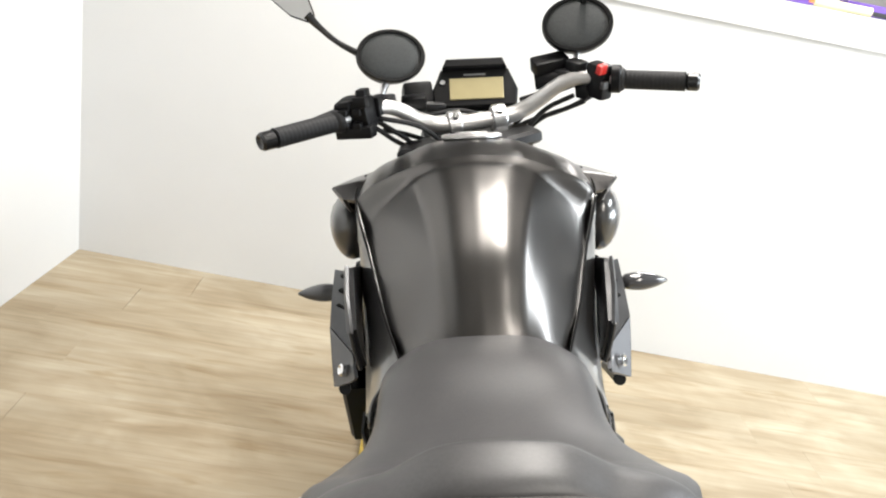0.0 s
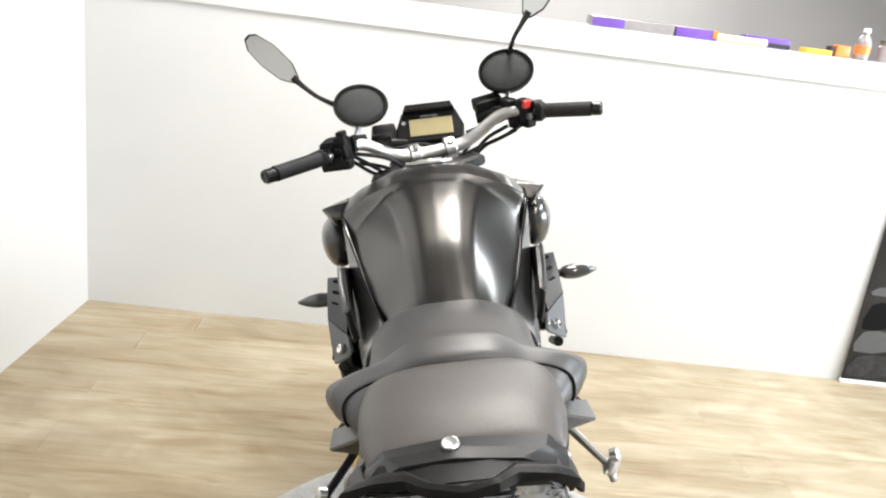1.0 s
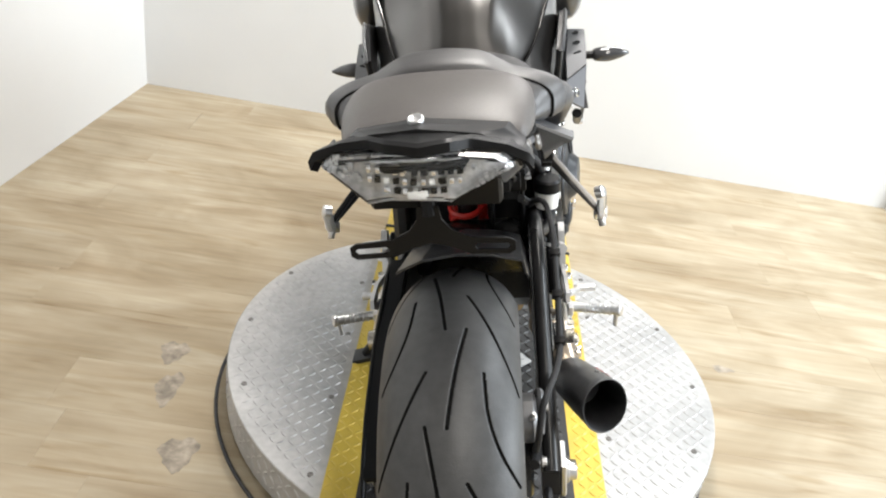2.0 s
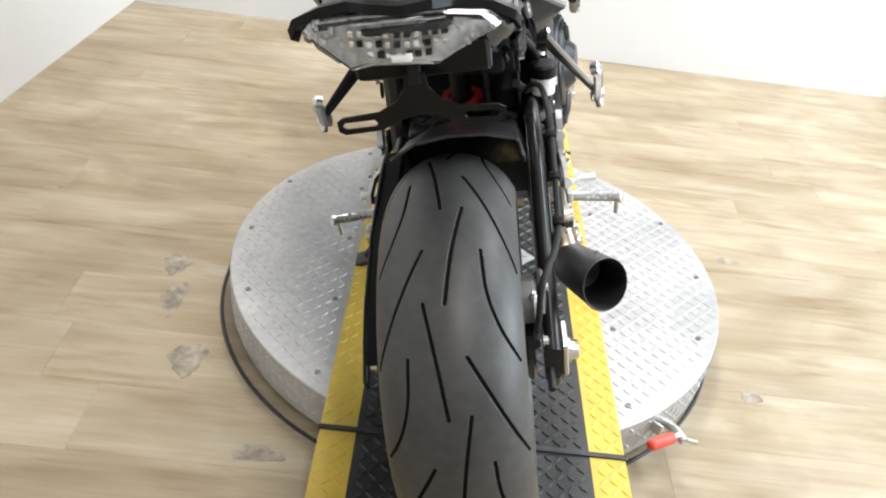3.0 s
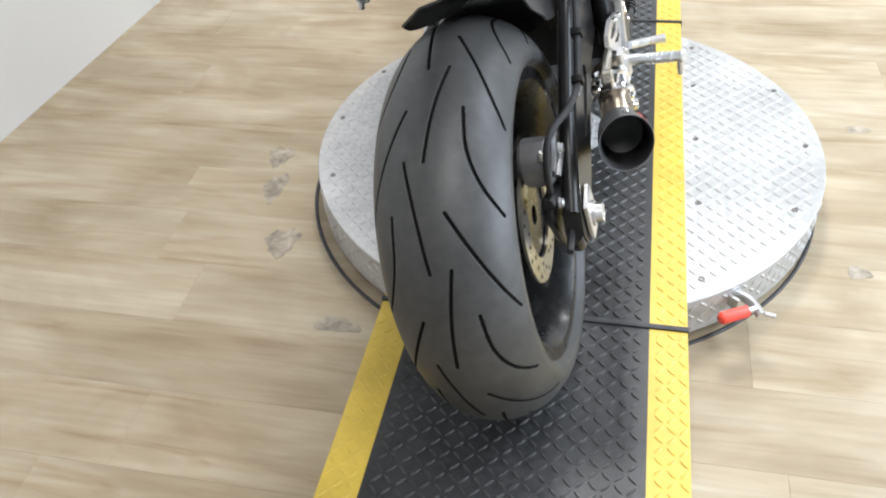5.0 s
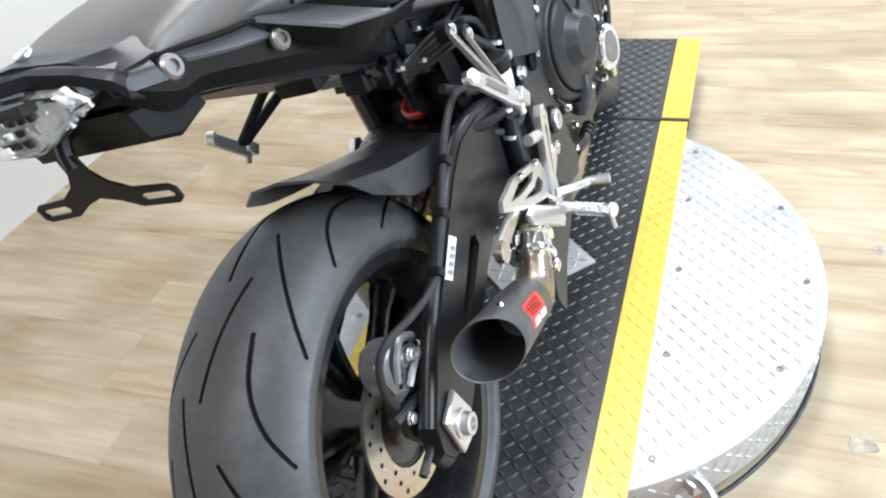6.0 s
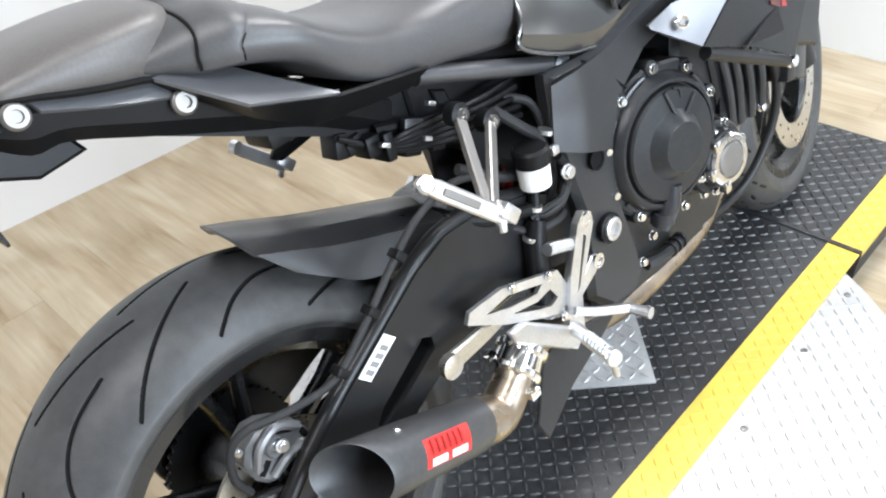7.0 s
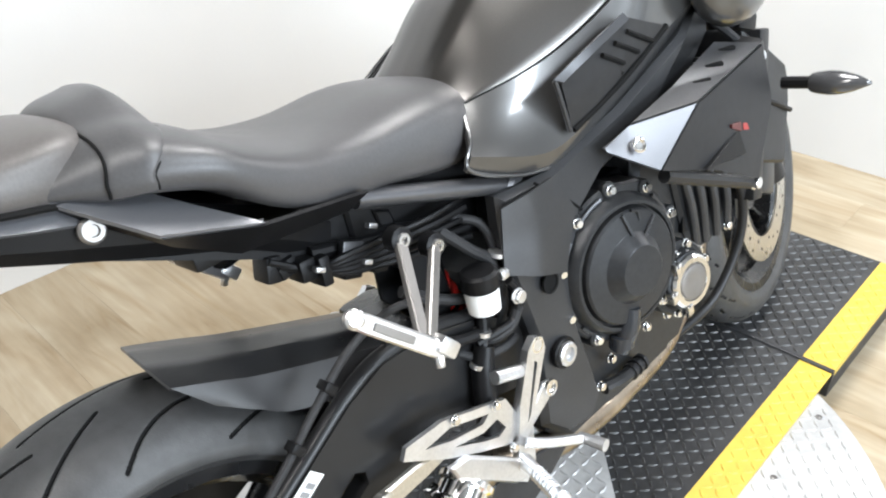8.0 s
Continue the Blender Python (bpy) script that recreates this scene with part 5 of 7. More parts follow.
# brake hose, caliper
# added black plate: stands in for the dark interior and hides the spring
bike("linkage_cover", one(slab([(0.412, 0.700), (0.52, 0.675), (0.52, 0.50), (0.46, 0.50), (0.402, 0.575)], "x", 0.044, 0.050, 0.002)), PLASTIC, "black plate added for the dark interior by the linkage")
bike("subframe_gusset", one(slab([(0.415, 0.690), (0.455, 0.675), (0.475, 0.56), (0.455, 0.50), (0.425, 0.555), (0.416, 0.62)], "x", 0.100, 0.108, 0.003)), PLASTIC, "")
# wiring and small boxes under the seat tray
loom = Bits()
random.seed(31)
for k in range(9):
    y = 0.255 + 0.016 * k
    loom.add(*block((0.078 + random.uniform(-0.012, 0.014), y, 0.712 - 0.42 * (y - 0.255) + random.uniform(-0.012, 0.004)), (0.034, random.uniform(0.014, 0.030), random.uniform(0.018, 0.038)), 0.004, (random.uniform(-20, 20), 0, 0)))
for k in range(5):
    d = 0.010 * k
    loom.add(*tube([(0.085, 0.25 + d, 0.715 - d), (0.098 + d * 0.3, 0.32, 0.668 + d * 0.5), (0.108, 0.385, 0.650 + d * 0.8), (0.120, 0.455, 0.640 + d), (0.118, 0.52, 0.625 + d * 1.4)], 0.0042 + 0.0008 * (k % 2), 8, 24))
loom_ob = bike("wiring_loom", loom, PLASTIC, "black wiring loom and relays under the seat", sharp=40)
bike("relay", one(block((0.104, 0.345, 0.690), (0.012, 0.030, 0.018), 0.003, (-24, 0, 0))), FRAME, "dark grey relay", loom_ob)
for y, h in ((0.292, 0.690), (0.356, 0.668), (0.376, 0.706)):
    bike("plug", one(block((0.112, y, h), (0.010, 0.012, 0.006), 0.002, (-25, 0, 0))), SILVER, "small bright plug", loom_ob)
# hoses round the brake pump
for k, pts in enumerate(([(0.118, 0.47, 0.655), (0.138, 0.495, 0.62), (0.142, 0.525, 0.585), (0.140, 0.530, 0.52), (0.130, 0.50, 0.47)], [(0.110, 0.50, 0.66), (0.128, 0.53, 0.64), (0.135, 0.54, 0.60), (0.132, 0.545, 0.54)], [(0.13, 0.445, 0.52), (0.150, 0.480, 0.496), (0.160, 0.515, 0.498), (0.164, 0.535, 0.522)], [(0.128, 0.43, 0.50), (0.148, 0.462, 0.478), (0.158, 0.50, 0.474), (0.150, 0.53, 0.47)], [(0.10, 0.40, 0.60), (0.115, 0.45, 0.565), (0.128, 0.50, 0.545)])):
    bike("hose", one(tube(pts, 0.0062 if k % 2 else 0.0080, 10, 24)), GRIP, "black rubber hose")
for p in ((0.148, 0.530, 0.596), (0.150, 0.472, 0.508), (0.152, 0.452, 0.470)):
    bike("hose_clip", one(lathe(p, (0.2, 0.3, 1), [(0, 0.0125), (0.006, 0.0125)], 14)), SILVER, "bright hose clip")
bike("brake_hose", one(tube([(0.115, 0.44, 0.565), (0.130, 0.405, 0.592), (0.142, 0.345, 0.612), (0.149, 0.275, 0.602), (0.150, 0.216, 0.566), (0.150, 0.150, 0.518), (0.148, 0.100, 0.488), (0.138, 0.045, 0.485), (0.124, -0.005, 0.490), (0.114, -0.030, 0.475), (0.108, -0.040, 0.435), (0.104, -0.030, 0.400)], 0.0052, 10, 70)), GRIP, "black rubber brake hose")
for p in ((0.150, 0.235, 0.578), (0.150, 0.175, 0.536), (0.149, 0.110, 0.493)):
    bike("hose_clip", one(block(p, (0.018, 0.012, 0.018), 0.004, (35, 0, 0))), PLASTIC)
CAL = material("caliper_grey", (0.17, 0.17, 0.175), 0.38, 0.5, grain=0.15, stain=0.2, stain_scale=14)
cal = Bits().add(*bend(slab(rounded([(-0.022, 0.440), (0.006, 0.464), (0.040, 0.450), (0.066, 0.420), (0.050, 0.386), (0.016, 0.384), (-0.014, 0.400)], 16), "x", 0.062, 0.108, 0.006), lambda x, y, z: (x, y, z)))
caliper = bike("brake_caliper", cal, CAL, "dark grey rear brake caliper")
for y, h, r in ((0.016, 0.438, 0.014), (0.046, 0.408, 0.014)):
    bike("piston_cap", one(lathe((0.106, y, h), (1, 0, 0), [(0, r), (0.006, r), (0.009, r * 0.85), (0.007, r * 0.5), (0.009, r * 0.3), (0.009, 0)], 22)), CAL, "", caliper)
bike("caliper_rib", one(tube([(0.109, -0.012, 0.424), (0.114, 0.000, 0.452), (0.113, 0.026, 0.461), (0.110, 0.052, 0.440)], 0.006, 8)), CAL, "", caliper)
for y, h, w, t, a in ((-0.004, 0.418, 0.020, 0.008, 40), (0.034, 0.446, 0.022, 0.007, -30), (0.030, 0.398, 0.026, 0.007, 20), (0.008, 0.396, 0.010, 0.014, 0), (0.056, 0.424, 0.008, 0.014, 15)):
    bike("caliper_pocket", one(block((0.1078, y, h), (0.003, w, t), 0.001, (a, 0, 0))), SHADE_AND_TRIM, "", caliper)
bike("caliper_bridge", one(tube([(0.112, 0.000, 0.404), (0.116, 0.030, 0.420), (0.112, 0.060, 0.412)], 0.0055, 8)), CAL, "", caliper)
bike("caliper_pin", one(tube([(0.100, -0.045, 0.386), (0.106, 0.0, 0.375), (0.112, 0.065, 0.362)], 0.0085, 10)), BLACK_SATIN, "", caliper)
bike("caliper_pin", one(tube([(0.112, 0.030, 0.372), (0.116, 0.034, 0.340)], 0.010, 10)), BLACK_SATIN, "", caliper)
bike("bleed_nipple", one(lathe((0.100, -0.020, 0.452), (0.2, -0.4, 1), [(0, 0.005), (0.008, 0.005), (0.009, 0.0035), (0.016, 0.003)], 10)), SILVER, "", caliper)
for p in ((0.118, 0.022, 0.438), (0.118, 0.052, 0.395), (0.112, -0.028, 0.376)):
    bike("caliper_bolt", one(hexbolt(p, (1, 0, 0), 0.007, 0.007)), SILVER, "", caliper)
bike("caliper_bracket", one(slab([(-0.02, 0.38), (0.06, 0.36), (0.05, 0.27), (0.02, 0.25), (0.0, 0.28), (-0.03, 0.34)], "x", 0.085, 0.099, 0.004)), BLACK_SATIN, "", caliper)

# shock
coil = Bits()
s0, s1 = Vector((-0.004, 0.465, 0.652)), Vector((-0.004, 0.560, 0.420))
sd, su, sv = frame_of(s1 - s0)
turns, pts = 4, []
for k in range(turns * 14 + 1):
    a = 2 * math.pi * k / 14
    pts.append(s0 + (s1 - s0) * (0.46 + 0.46 * k / (turns * 14)) + (su * math.cos(a) + sv * math.sin(a)) * 0.034)
coil.add(*tube(pts, 0.0062, 8, len(pts)))
bike("spring", coil, RED, "bright red shock absorber spring")
bike("shock_body", one(tube([s0, s1], 0.020, 14), lathe(s0, sd, [(0, 0.036), (0.022, 0.036), (0.026, 0.030)], 18), lathe(s1 - sd * 0.03, sd, [(0, 0.030), (0.02, 0.036), (0.03, 0.036)], 18)), BLACK_SATIN, "black shock absorber body")
bike("shock_reservoir", one(tube([(-0.005, 0.440, 0.632), (0.088, 0.448, 0.628)], 0.023, 18)), BLACK_SATIN, "black shock reservoir")

# rear brake fluid pot and pump
pot = bike("fluid_pot", one(lathe((0.150, 0.487, 0.535), (0.05, 0, 1), [(0, 0.014), (0.004, 0.022), (0.030, 0.0235), (0.038, 0.0235)], 22)), WHITE, "white brake fluid pot")
bike("pot_cap", one(lathe((0.152, 0.487, 0.573), (0.05, 0, 1), [(0, 0.026), (0.020, 0.026), (0.024, 0.022)], 18)), PLASTIC, "black screw cap", pot)
bike("pot_clip", one(block((0.168, 0.515, 0.580), (0.012, 0.014, 0.012), 0.004)), SILVER, "", pot)
pump = Bits().add(*tube([(0.148, 0.482, 0.535), (0.150, 0.474, 0.505), (0.152, 0.466, 0.49)], 0.008, 10))
pump.add(*tube([(0.152, 0.470, 0.492), (0.154, 0.456, 0.46), (0.158, 0.440, 0.375)], [0.014, 0.0165, 0.0175], 14, 12))
pump.add(*tube([(0.150, 0.46, 0.50), (0.162, 0.52, 0.505), (0.166, 0.535, 0.54), (0.165, 0.525, 0.565)], 0.0065, 10))
pump.add(*tube([(0.150, 0.47, 0.51), (0.14, 0.40, 0.53), (0.12, 0.34, 0.56)], 0.0085, 10))
bike("brake_pump", pump, PLASTIC, "black brake pump and hoses")
bike("hose_bolt", one(hexbolt((0.170, 0.530, 0.540), (1, 0, 0), 0.009, 0.01)), SILVER)

# rear sets
for s in (-1, 1):
    guardb = Bits().add(*flip(holed([(0.283, 0.448), (0.292, 0.462), (0.354, 0.459), (0.462, 0.420), (0.482, 0.372), (0.455, 0.350), (0.40, 0.376), (0.345, 0.406)],
                                    [[(0.318, 0.441), (0.362, 0.443), (0.428, 0.419), (0.414, 0.411), (0.36, 0.424)], [(0.362, 0.412), (0.412, 0.399), (0.440, 0.402), (0.452, 0.380), (0.436, 0.375), (0.412, 0.385)]], "x", 0.172, 0.179), s))
    rs = bike("rear_set", guardb, SILVER, "bright alloy rear-set foot rest hanger", sharp=20)
    up = Bits().add(*flip(holed([(0.444, 0.295), (0.462, 0.280), (0.486, 0.302), (0.496, 0.362), (0.547, 0.452), (0.546, 0.470), (0.530, 0.478), (0.514, 0.466), (0.478, 0.398), (0.458, 0.335)], [[(0.486, 0.366), (0.494, 0.374), (0.527, 0.44), (0.522, 0.446)]], "x", 0.174, 0.186), s))
    bike("hanger_arm", up, SILVER, "", rs, sharp=20)
    bike("hanger_arm", one(flip(slab([(0.490, 0.346), (0.538, 0.368), (0.552, 0.380), (0.550, 0.394), (0.534, 0.398), (0.492, 0.366)], "x", 0.172, 0.182, 0.002), s)), SILVER, "", rs, sharp=20)
    bike("hanger_arm", one(flip(slab([(0.340, 0.398), (0.348, 0.374), (0.440, 0.296), (0.470, 0.286), (0.468, 0.318), (0.372, 0.394)], "x", 0.178, 0.190, 0.003), s)), SILVER, "", rs, sharp=20)
    bike("hanger_stub", one(flip(tube([(0.176, 0.500, 0.440), (0.178, 0.452, 0.460)], 0.0095, 10), s)), SILVER, "", rs)
    for y, h in ((0.534, 0.464), (0.545, 0.386)):
        bike("hanger_bolt", one(flip(lathe((0.182, y, h), (1, 0, 0), [(0, 0.0125), (0.004, 0.012), (0.0045, 0.008), (0.001, 0.0075), (0.001, 0)], 14), s)), CHROME, "", rs)
    for y, h in ((0.37, 0.450), (0.44, 0.425), (0.36, 0.388), (0.43, 0.325), (0.455, 0.345)):
        bike("hanger_bolt", one(flip(hexbolt((0.180, y, h), (1, 0, 0), 0.006, 0.007), s)), CHROME, "", rs)
    foot = Bits().add(*flip(tube([(0.188, 0.462, 0.318), (0.215, 0.452, 0.322), (0.284, 0.422, 0.332)], [0.012, 0.0095, 0.0095], 12, 10), s))
    foot.add(*flip(lathe((0.282, 0.4225, 0.332), (0.9, -0.4, 0.1), [(0, 0.0095), (0.002, 0.0125), (0.007, 0.0125), (0.009, 0.010)], 14), s))
    fp = bike("foot_peg", foot, SILVER, "knurled alloy foot peg", rs)
    for k in range(6):
        q = 0.222 + 0.009 * k
        bike("peg_rib", one(flip(lathe((q, 0.449 - (q - 0.222) * 0.43, 0.3225 + (q - 0.222) * 0.15), (0.9, -0.4, 0.1), [(0, 0.0098), (0.001, 0.0112), (0.003, 0.0112), (0.004, 0.0098)], 12), s)), SILVER, "", rs)
    bike("peg_feeler", one(flip(tube([(0.280, 0.424, 0.330), (0.279, 0.430, 0.292)], 0.0048, 8), s)), SILVER, "", rs)
    pedal = Bits().add(*flip(tube([(0.190, 0.470, 0.345), (0.205, 0.50, 0.330), (0.216, 0.555, 0.302)], 0.0075, 10, 12), s))
    pedal.add(*flip(tube([(0.210, 0.556, 0.302), (0.252, 0.560, 0.300)], [0.0075, 0.0095], 10), s))
    bike("foot_lever", pedal, SILVER, "alloy foot lever", rs)
    lev = Bits().add(*flip(slab([(0.228, 0.412), (0.236, 0.398), (0.250, 0.395), (0.312, 0.398), (0.348, 0.402), (0.340, 0.418), (0.300, 0.424), (0.250, 0.424), (0.236, 0.422)], "x", 0.163, 0.174, 0.003), s))
    lev.add(*flip(lathe((0.168, 0.243, 0.410), (1, 0, 0), [(0, 0.017), (0.012, 0.017), (0.014, 0.010)], 16), s))
    bike("exhaust_bracket", lev, DISC, "grey alloy exhaust bracket", rs)

# pillion pegs: two flat bars from the subframe to a folded peg
for s in (-1, 1):
    foot_end = Vector((0.228, 0.322, 0.612))
    bracket = bike("pillion_bracket", one(flip(flat_bar((0.152, 0.381, 0.692), foot_end, 0.017, 0.009), s), flip(flat_bar((0.154, 0.428, 0.662), foot_end + Vector((0.002, 0.008, -0.004)), 0.017, 0.009), s)), BRONZE if s > 0 else PLASTIC, "forked pillion foot rest bracket")
    for y, h in ((0.381, 0.692), (0.428, 0.662)):
        bike("bracket_eye", one(flip(lathe((0.140, y, h), (1, 0, 0), [(0, 0.0155), (0.017, 0.0155), (0.019, 0.012)], 18), s)), PLASTIC, "", bracket)
        bike("bracket_bolt", one(flip(lathe((0.158, y, h), (1, 0, 0), [(0, 0.009), (0.004, 0.0085), (0.004, 0.005), (0.001, 0.0045), (0.001, 0)], 12), s)), CHROME, "", bracket)
    tip = Vector((0.226, 0.250, 0.676)) if s > 0 else Vector((0.224, 0.268, 0.657))
    root = Vector((0.236, 0.335, 0.592))
    peg = bike("pillion_peg", one(flip(flat_bar(root, tip, 0.021, 0.012, (0.9, -0.3, 0.3)), s)), SILVER, "folded silver pillion peg", bracket)
    mid_peg = root.lerp(tip, 0.36) + Vector((0.0065, -0.0023, 0.0023))
    bike("peg_slot", one(flip(flat_bar(mid_peg, root.lerp(tip, 0.82) + Vector((0.0065, -0.0023, 0.0023)), 0.009, 0.003, (0.9, -0.3, 0.3)), s)), BRONZE, "", peg)
    bike("peg_knob", one(flip(lathe(tip + Vector((-0.006, 0, 0)), (0.9, -0.3, 0.3), [(-0.002, 0.0110), (0.009, 0.0110), (0.012, 0.007)], 12), s)), SILVER, "", peg)
    bike("peg_hinge", one(flip(block(root + Vector((0, 0.006, 0.002)), (0.022, 0.020, 0.030), 0.004, (40, 0, 0)), s)), SILVER, "", peg)
    bike("peg_bolt", one(flip(hexbolt((0.236, 0.331, 0.588), (0.2, -0.3, -1), 0.006, 0.014), s)), SILVER, "", bracket)

# side stand on the left
stand = Bits().add(*tube([(-0.12, 0.60, 0.30), (-0.20, 0.62, 0.20), (-0.285, 0.64, 0.085)], [0.016, 0.013, 0.012], 12))
stand.add(*block((-0.292, 0.64, 0.078), (0.05, 0.05, 0.012), 0.004, (0, -13.2, 0)))
bike("side_stand", stand, BLACK_SATIN, "black side stand, folded down")

# side covers, ears and front cowls on both flanks
for s in (-1, 1):
    gloss = Bits().add(*flip(sheet([[(0.114, 0.552, 0.790), (0.148, 0.68, 0.808), (0.176, 0.80, 0.850), (0.203, 0.892, 0.914), (0.198, 1.00, 0.925)],
                                    [(0.160, 0.512, 0.742), (0.176, 0.638, 0.702), (0.186, 0.745, 0.728), (0.198, 0.868, 0.776), (0.202, 0.99, 0.815)],
                                    [(0.152, 0.505, 0.724), (0.164, 0.63, 0.676), (0.172, 0.725, 0.690), (0.183, 0.86, 0.740), (0.185, 0.98, 0.785)]], -0.006, 30, 17, True, False), s))
    cov = bike("tank_side_panel", gloss, GLOSS, "glossy dark side panel below the tank", sharp=14)
    bike("panel_lip", one(flip(tube([(0.118, 0.552, 0.788), (0.150, 0.524, 0.756), (0.156, 0.508, 0.726), (0.162, 0.58, 0.690), (0.166, 0.64, 0.677)], 0.0028, 8, 30), s)), GLOSS, "", cov)
    seam = Bits().add(*flip(tube([(0.112, 0.553, 0.790), (0.146, 0.68, 0.809), (0.174, 0.80, 0.852), (0.201, 0.892, 0.917), (0.192, 0.99, 0.930)], 0.0016, 6, 30), s))
    bike("panel_seam", seam, SHADE_AND_TRIM, "", cov)
    vp = Bits().add(*flip(sheet([[(0.196, 0.656, 0.793), (0.204, 0.722, 0.816), (0.212, 0.788, 0.836), (0.206, 0.890, 0.797)], [(0.194, 0.664, 0.757), (0.203, 0.725, 0.778), (0.210, 0.790, 0.795), (0.206, 0.835, 0.776)], [(0.188, 0.674, 0.720), (0.196, 0.715, 0.733), (0.200, 0.750, 0.745), (0.202, 0.780, 0.756)]], -0.012, 19, 11, False, False), s))
    vent = bike("vent_panel", vp, BLACK_SATIN, "matt black vent panel with three slots", cov, sharp=40)
    edge = sheet([[(0.192, 0.648, 0.795), (0.205, 0.718, 0.821), (0.212, 0.785, 0.842)], [(0.200, 0.657, 0.789), (0.209, 0.724, 0.812), (0.216, 0.790, 0.832)]], -0.005, 13, 4, False, False)
    bike("vent_edge", one(flip(edge, s)), FRAME, "lighter bevelled edge", vent, sharp=20)
    bike("vent_edge", one(flip(tube([(0.192, 0.650, 0.793), (0.190, 0.660, 0.757), (0.186, 0.672, 0.718)], 0.0035, 8, 16), s)), FRAME, "", vent)
    bike("vent_gap", one(flip(tube([(0.206, 0.892, 0.796), (0.203, 0.782, 0.755), (0.189, 0.676, 0.718)], 0.0045, 8, 20), s)), SHADE_AND_TRIM, "", vent)
    # near-black tubes put the shade of the slots into colour
    for k in range(3):
        y, h = 0.733 + 0.027 * k, 0.801 + 0.008 * k
        bike("vent_slot", one(flip(tube([(0.2080 + 0.002 * k, y, h), (0.2085 + 0.001 * k, y + 0.044 + 0.008 * k, h - 0.024 - 0.003 * k)], 0.0036, 6), s)), SHADE_AND_TRIM, "", vent)
    ear = Bits().add(*flip(sheet([[(0.200, 0.888, 0.917), (0.188, 0.95, 0.934), (0.160, 1.02, 0.934), (0.122, 1.085, 0.918)],
                                  [(0.226, 0.908, 0.913), (0.251, 0.948, 0.923), (0.222, 1.02, 0.916), (0.152, 1.09, 0.903)],
                                  [(0.214, 0.915, 0.886), (0.234, 0.960, 0.888), (0.215, 1.02, 0.886), (0.155, 1.09, 0.885)]], -0.006, 22, 12, False, False), s))
    bike("tank_ear", ear, TANK, "pointed metallic shoulder of the tank", sharp=40)
    sc = Bits()
    rings = []
    for q in range(9):
        a = -math.pi / 2 + math.pi * q / 8
        c = Vector((s * (0.232 + 0.006 * math.sin(a)), 1.030 + 0.082 * math.sin(a), 0.828 - 0.012 * math.sin(a)))
        rr = max(0.05, math.cos(a)) ** 0.7
        rings.append([(c.x + s * 0.040 * rr * math.cos(t), c.y, c.z + (0.056 if math.sin(t) > 0 else 0.072) * rr * math.sin(t)) for t in (2 * math.pi * k / 20 for k in range(20))])
    sc.add(*skin(rings))
    bike("intake_scoop", sc, GLOSS, "rounded dark grey air intake scoop", sharp=70)
    # front cowl
    nose = Bits().add(*flip(sheet([[(0.204, 0.716, 0.678), (0.212, 0.766, 0.692), (0.262, 0.859, 0.694)], [(0.205, 0.718, 0.672), (0.226, 0.745, 0.650), (0.249, 0.773, 0.627)]], -0.006, 15, 8, False, False), s))
    nz = bike("cowl_blade", nose, GREY_PAINT, "silver-grey triangular radiator cowl blade", sharp=20)
    bike("cowl_bolt", one(flip(lathe((0.229, 0.757, 0.668), (0.85, -0.4, 0.35), [(-0.004, 0.011), (0.004, 0.0105), (0.006, 0.008), (0.003, 0.005), (0.003, 0)], 16), s)), CHROME, "", nz)
    dark = Bits().add(*flip(sheet([[(0.263, 0.863, 0.692), (0.270, 0.95, 0.709), (0.275, 1.038, 0.725)], [(0.257, 0.820, 0.660), (0.268, 0.945, 0.645), (0.277, 1.055, 0.632)], [(0.250, 0.776, 0.625), (0.262, 0.900, 0.577), (0.269, 1.010, 0.518)]], -0.006, 16, 12, False, False), s))
    cw = bike("radiator_cowl", dark, BLACK_SATIN, "dark angular radiator cowl", sharp=12)
    for y, w, mt in ((0.938, 0.028, material("dull_red_print", (0.07, 0.014, 0.013), 0.4)), (0.972, 0.042, material("faded_red_print", (0.26, 0.028, 0.026), 0.45))):
        bike("decal_bar", one(flip(slab([(y, 0.634 - (y - 0.94) * 0.30), (y + w, 0.637 - (y + w - 0.94) * 0.30), (y + w, 0.6215 - (y + w - 0.94) * 0.30), (y, (0.6235 if w > 0.03 else 0.628) - (y - 0.94) * 0.30)], "x", 0.2620, 0.2705, 0.0004), s)), mt, "red decal bar", cw)
    sl = Bits().add(*flip(slab([(0.865, 0.592), (0.968, 0.624), (0.996, 0.568)], "x", 0.2540, 0.2685, 0.002), s))
    bike("cowl_recess", sl, PLASTIC, "", cw)
    vs = Bits().add(*flip(sheet([[(0.213, 0.770, 0.695), (0.219, 0.870, 0.714), (0.231, 0.976, 0.748)], [(0.262, 0.861, 0.697), (0.269, 0.950, 0.713), (0.274, 1.037, 0.729)]], -0.005, 17, 8, False, False), s))
    vt = bike("cowl_top", vs, FRAME, "dark grey cowl top with slits", cw, sharp=20)
    for k in range(3):
        y, h = 0.907 + 0.038 * k, 0.7035 + 0.0125 * k
        bike("cowl_slit", one(flip(flat_bar((0.236, y - 0.010, h + 0.0075), (0.253, y + 0.010, h + 0.0065), 0.010, 0.005, (-0.15, -0.3, 1)), s)), SHADE_AND_TRIM, "", vt)
    # fork clamp and hoses behind the cowl
    bike("hose", one(flip(tube([(0.185, 1.06, 0.76), (0.205, 1.11, 0.70), (0.20, 1.13, 0.62), (0.185, 1.12, 0.54), (0.17, 1.09, 0.47)], 0.0075, 8, 30), s)), GRIP, "", cw)
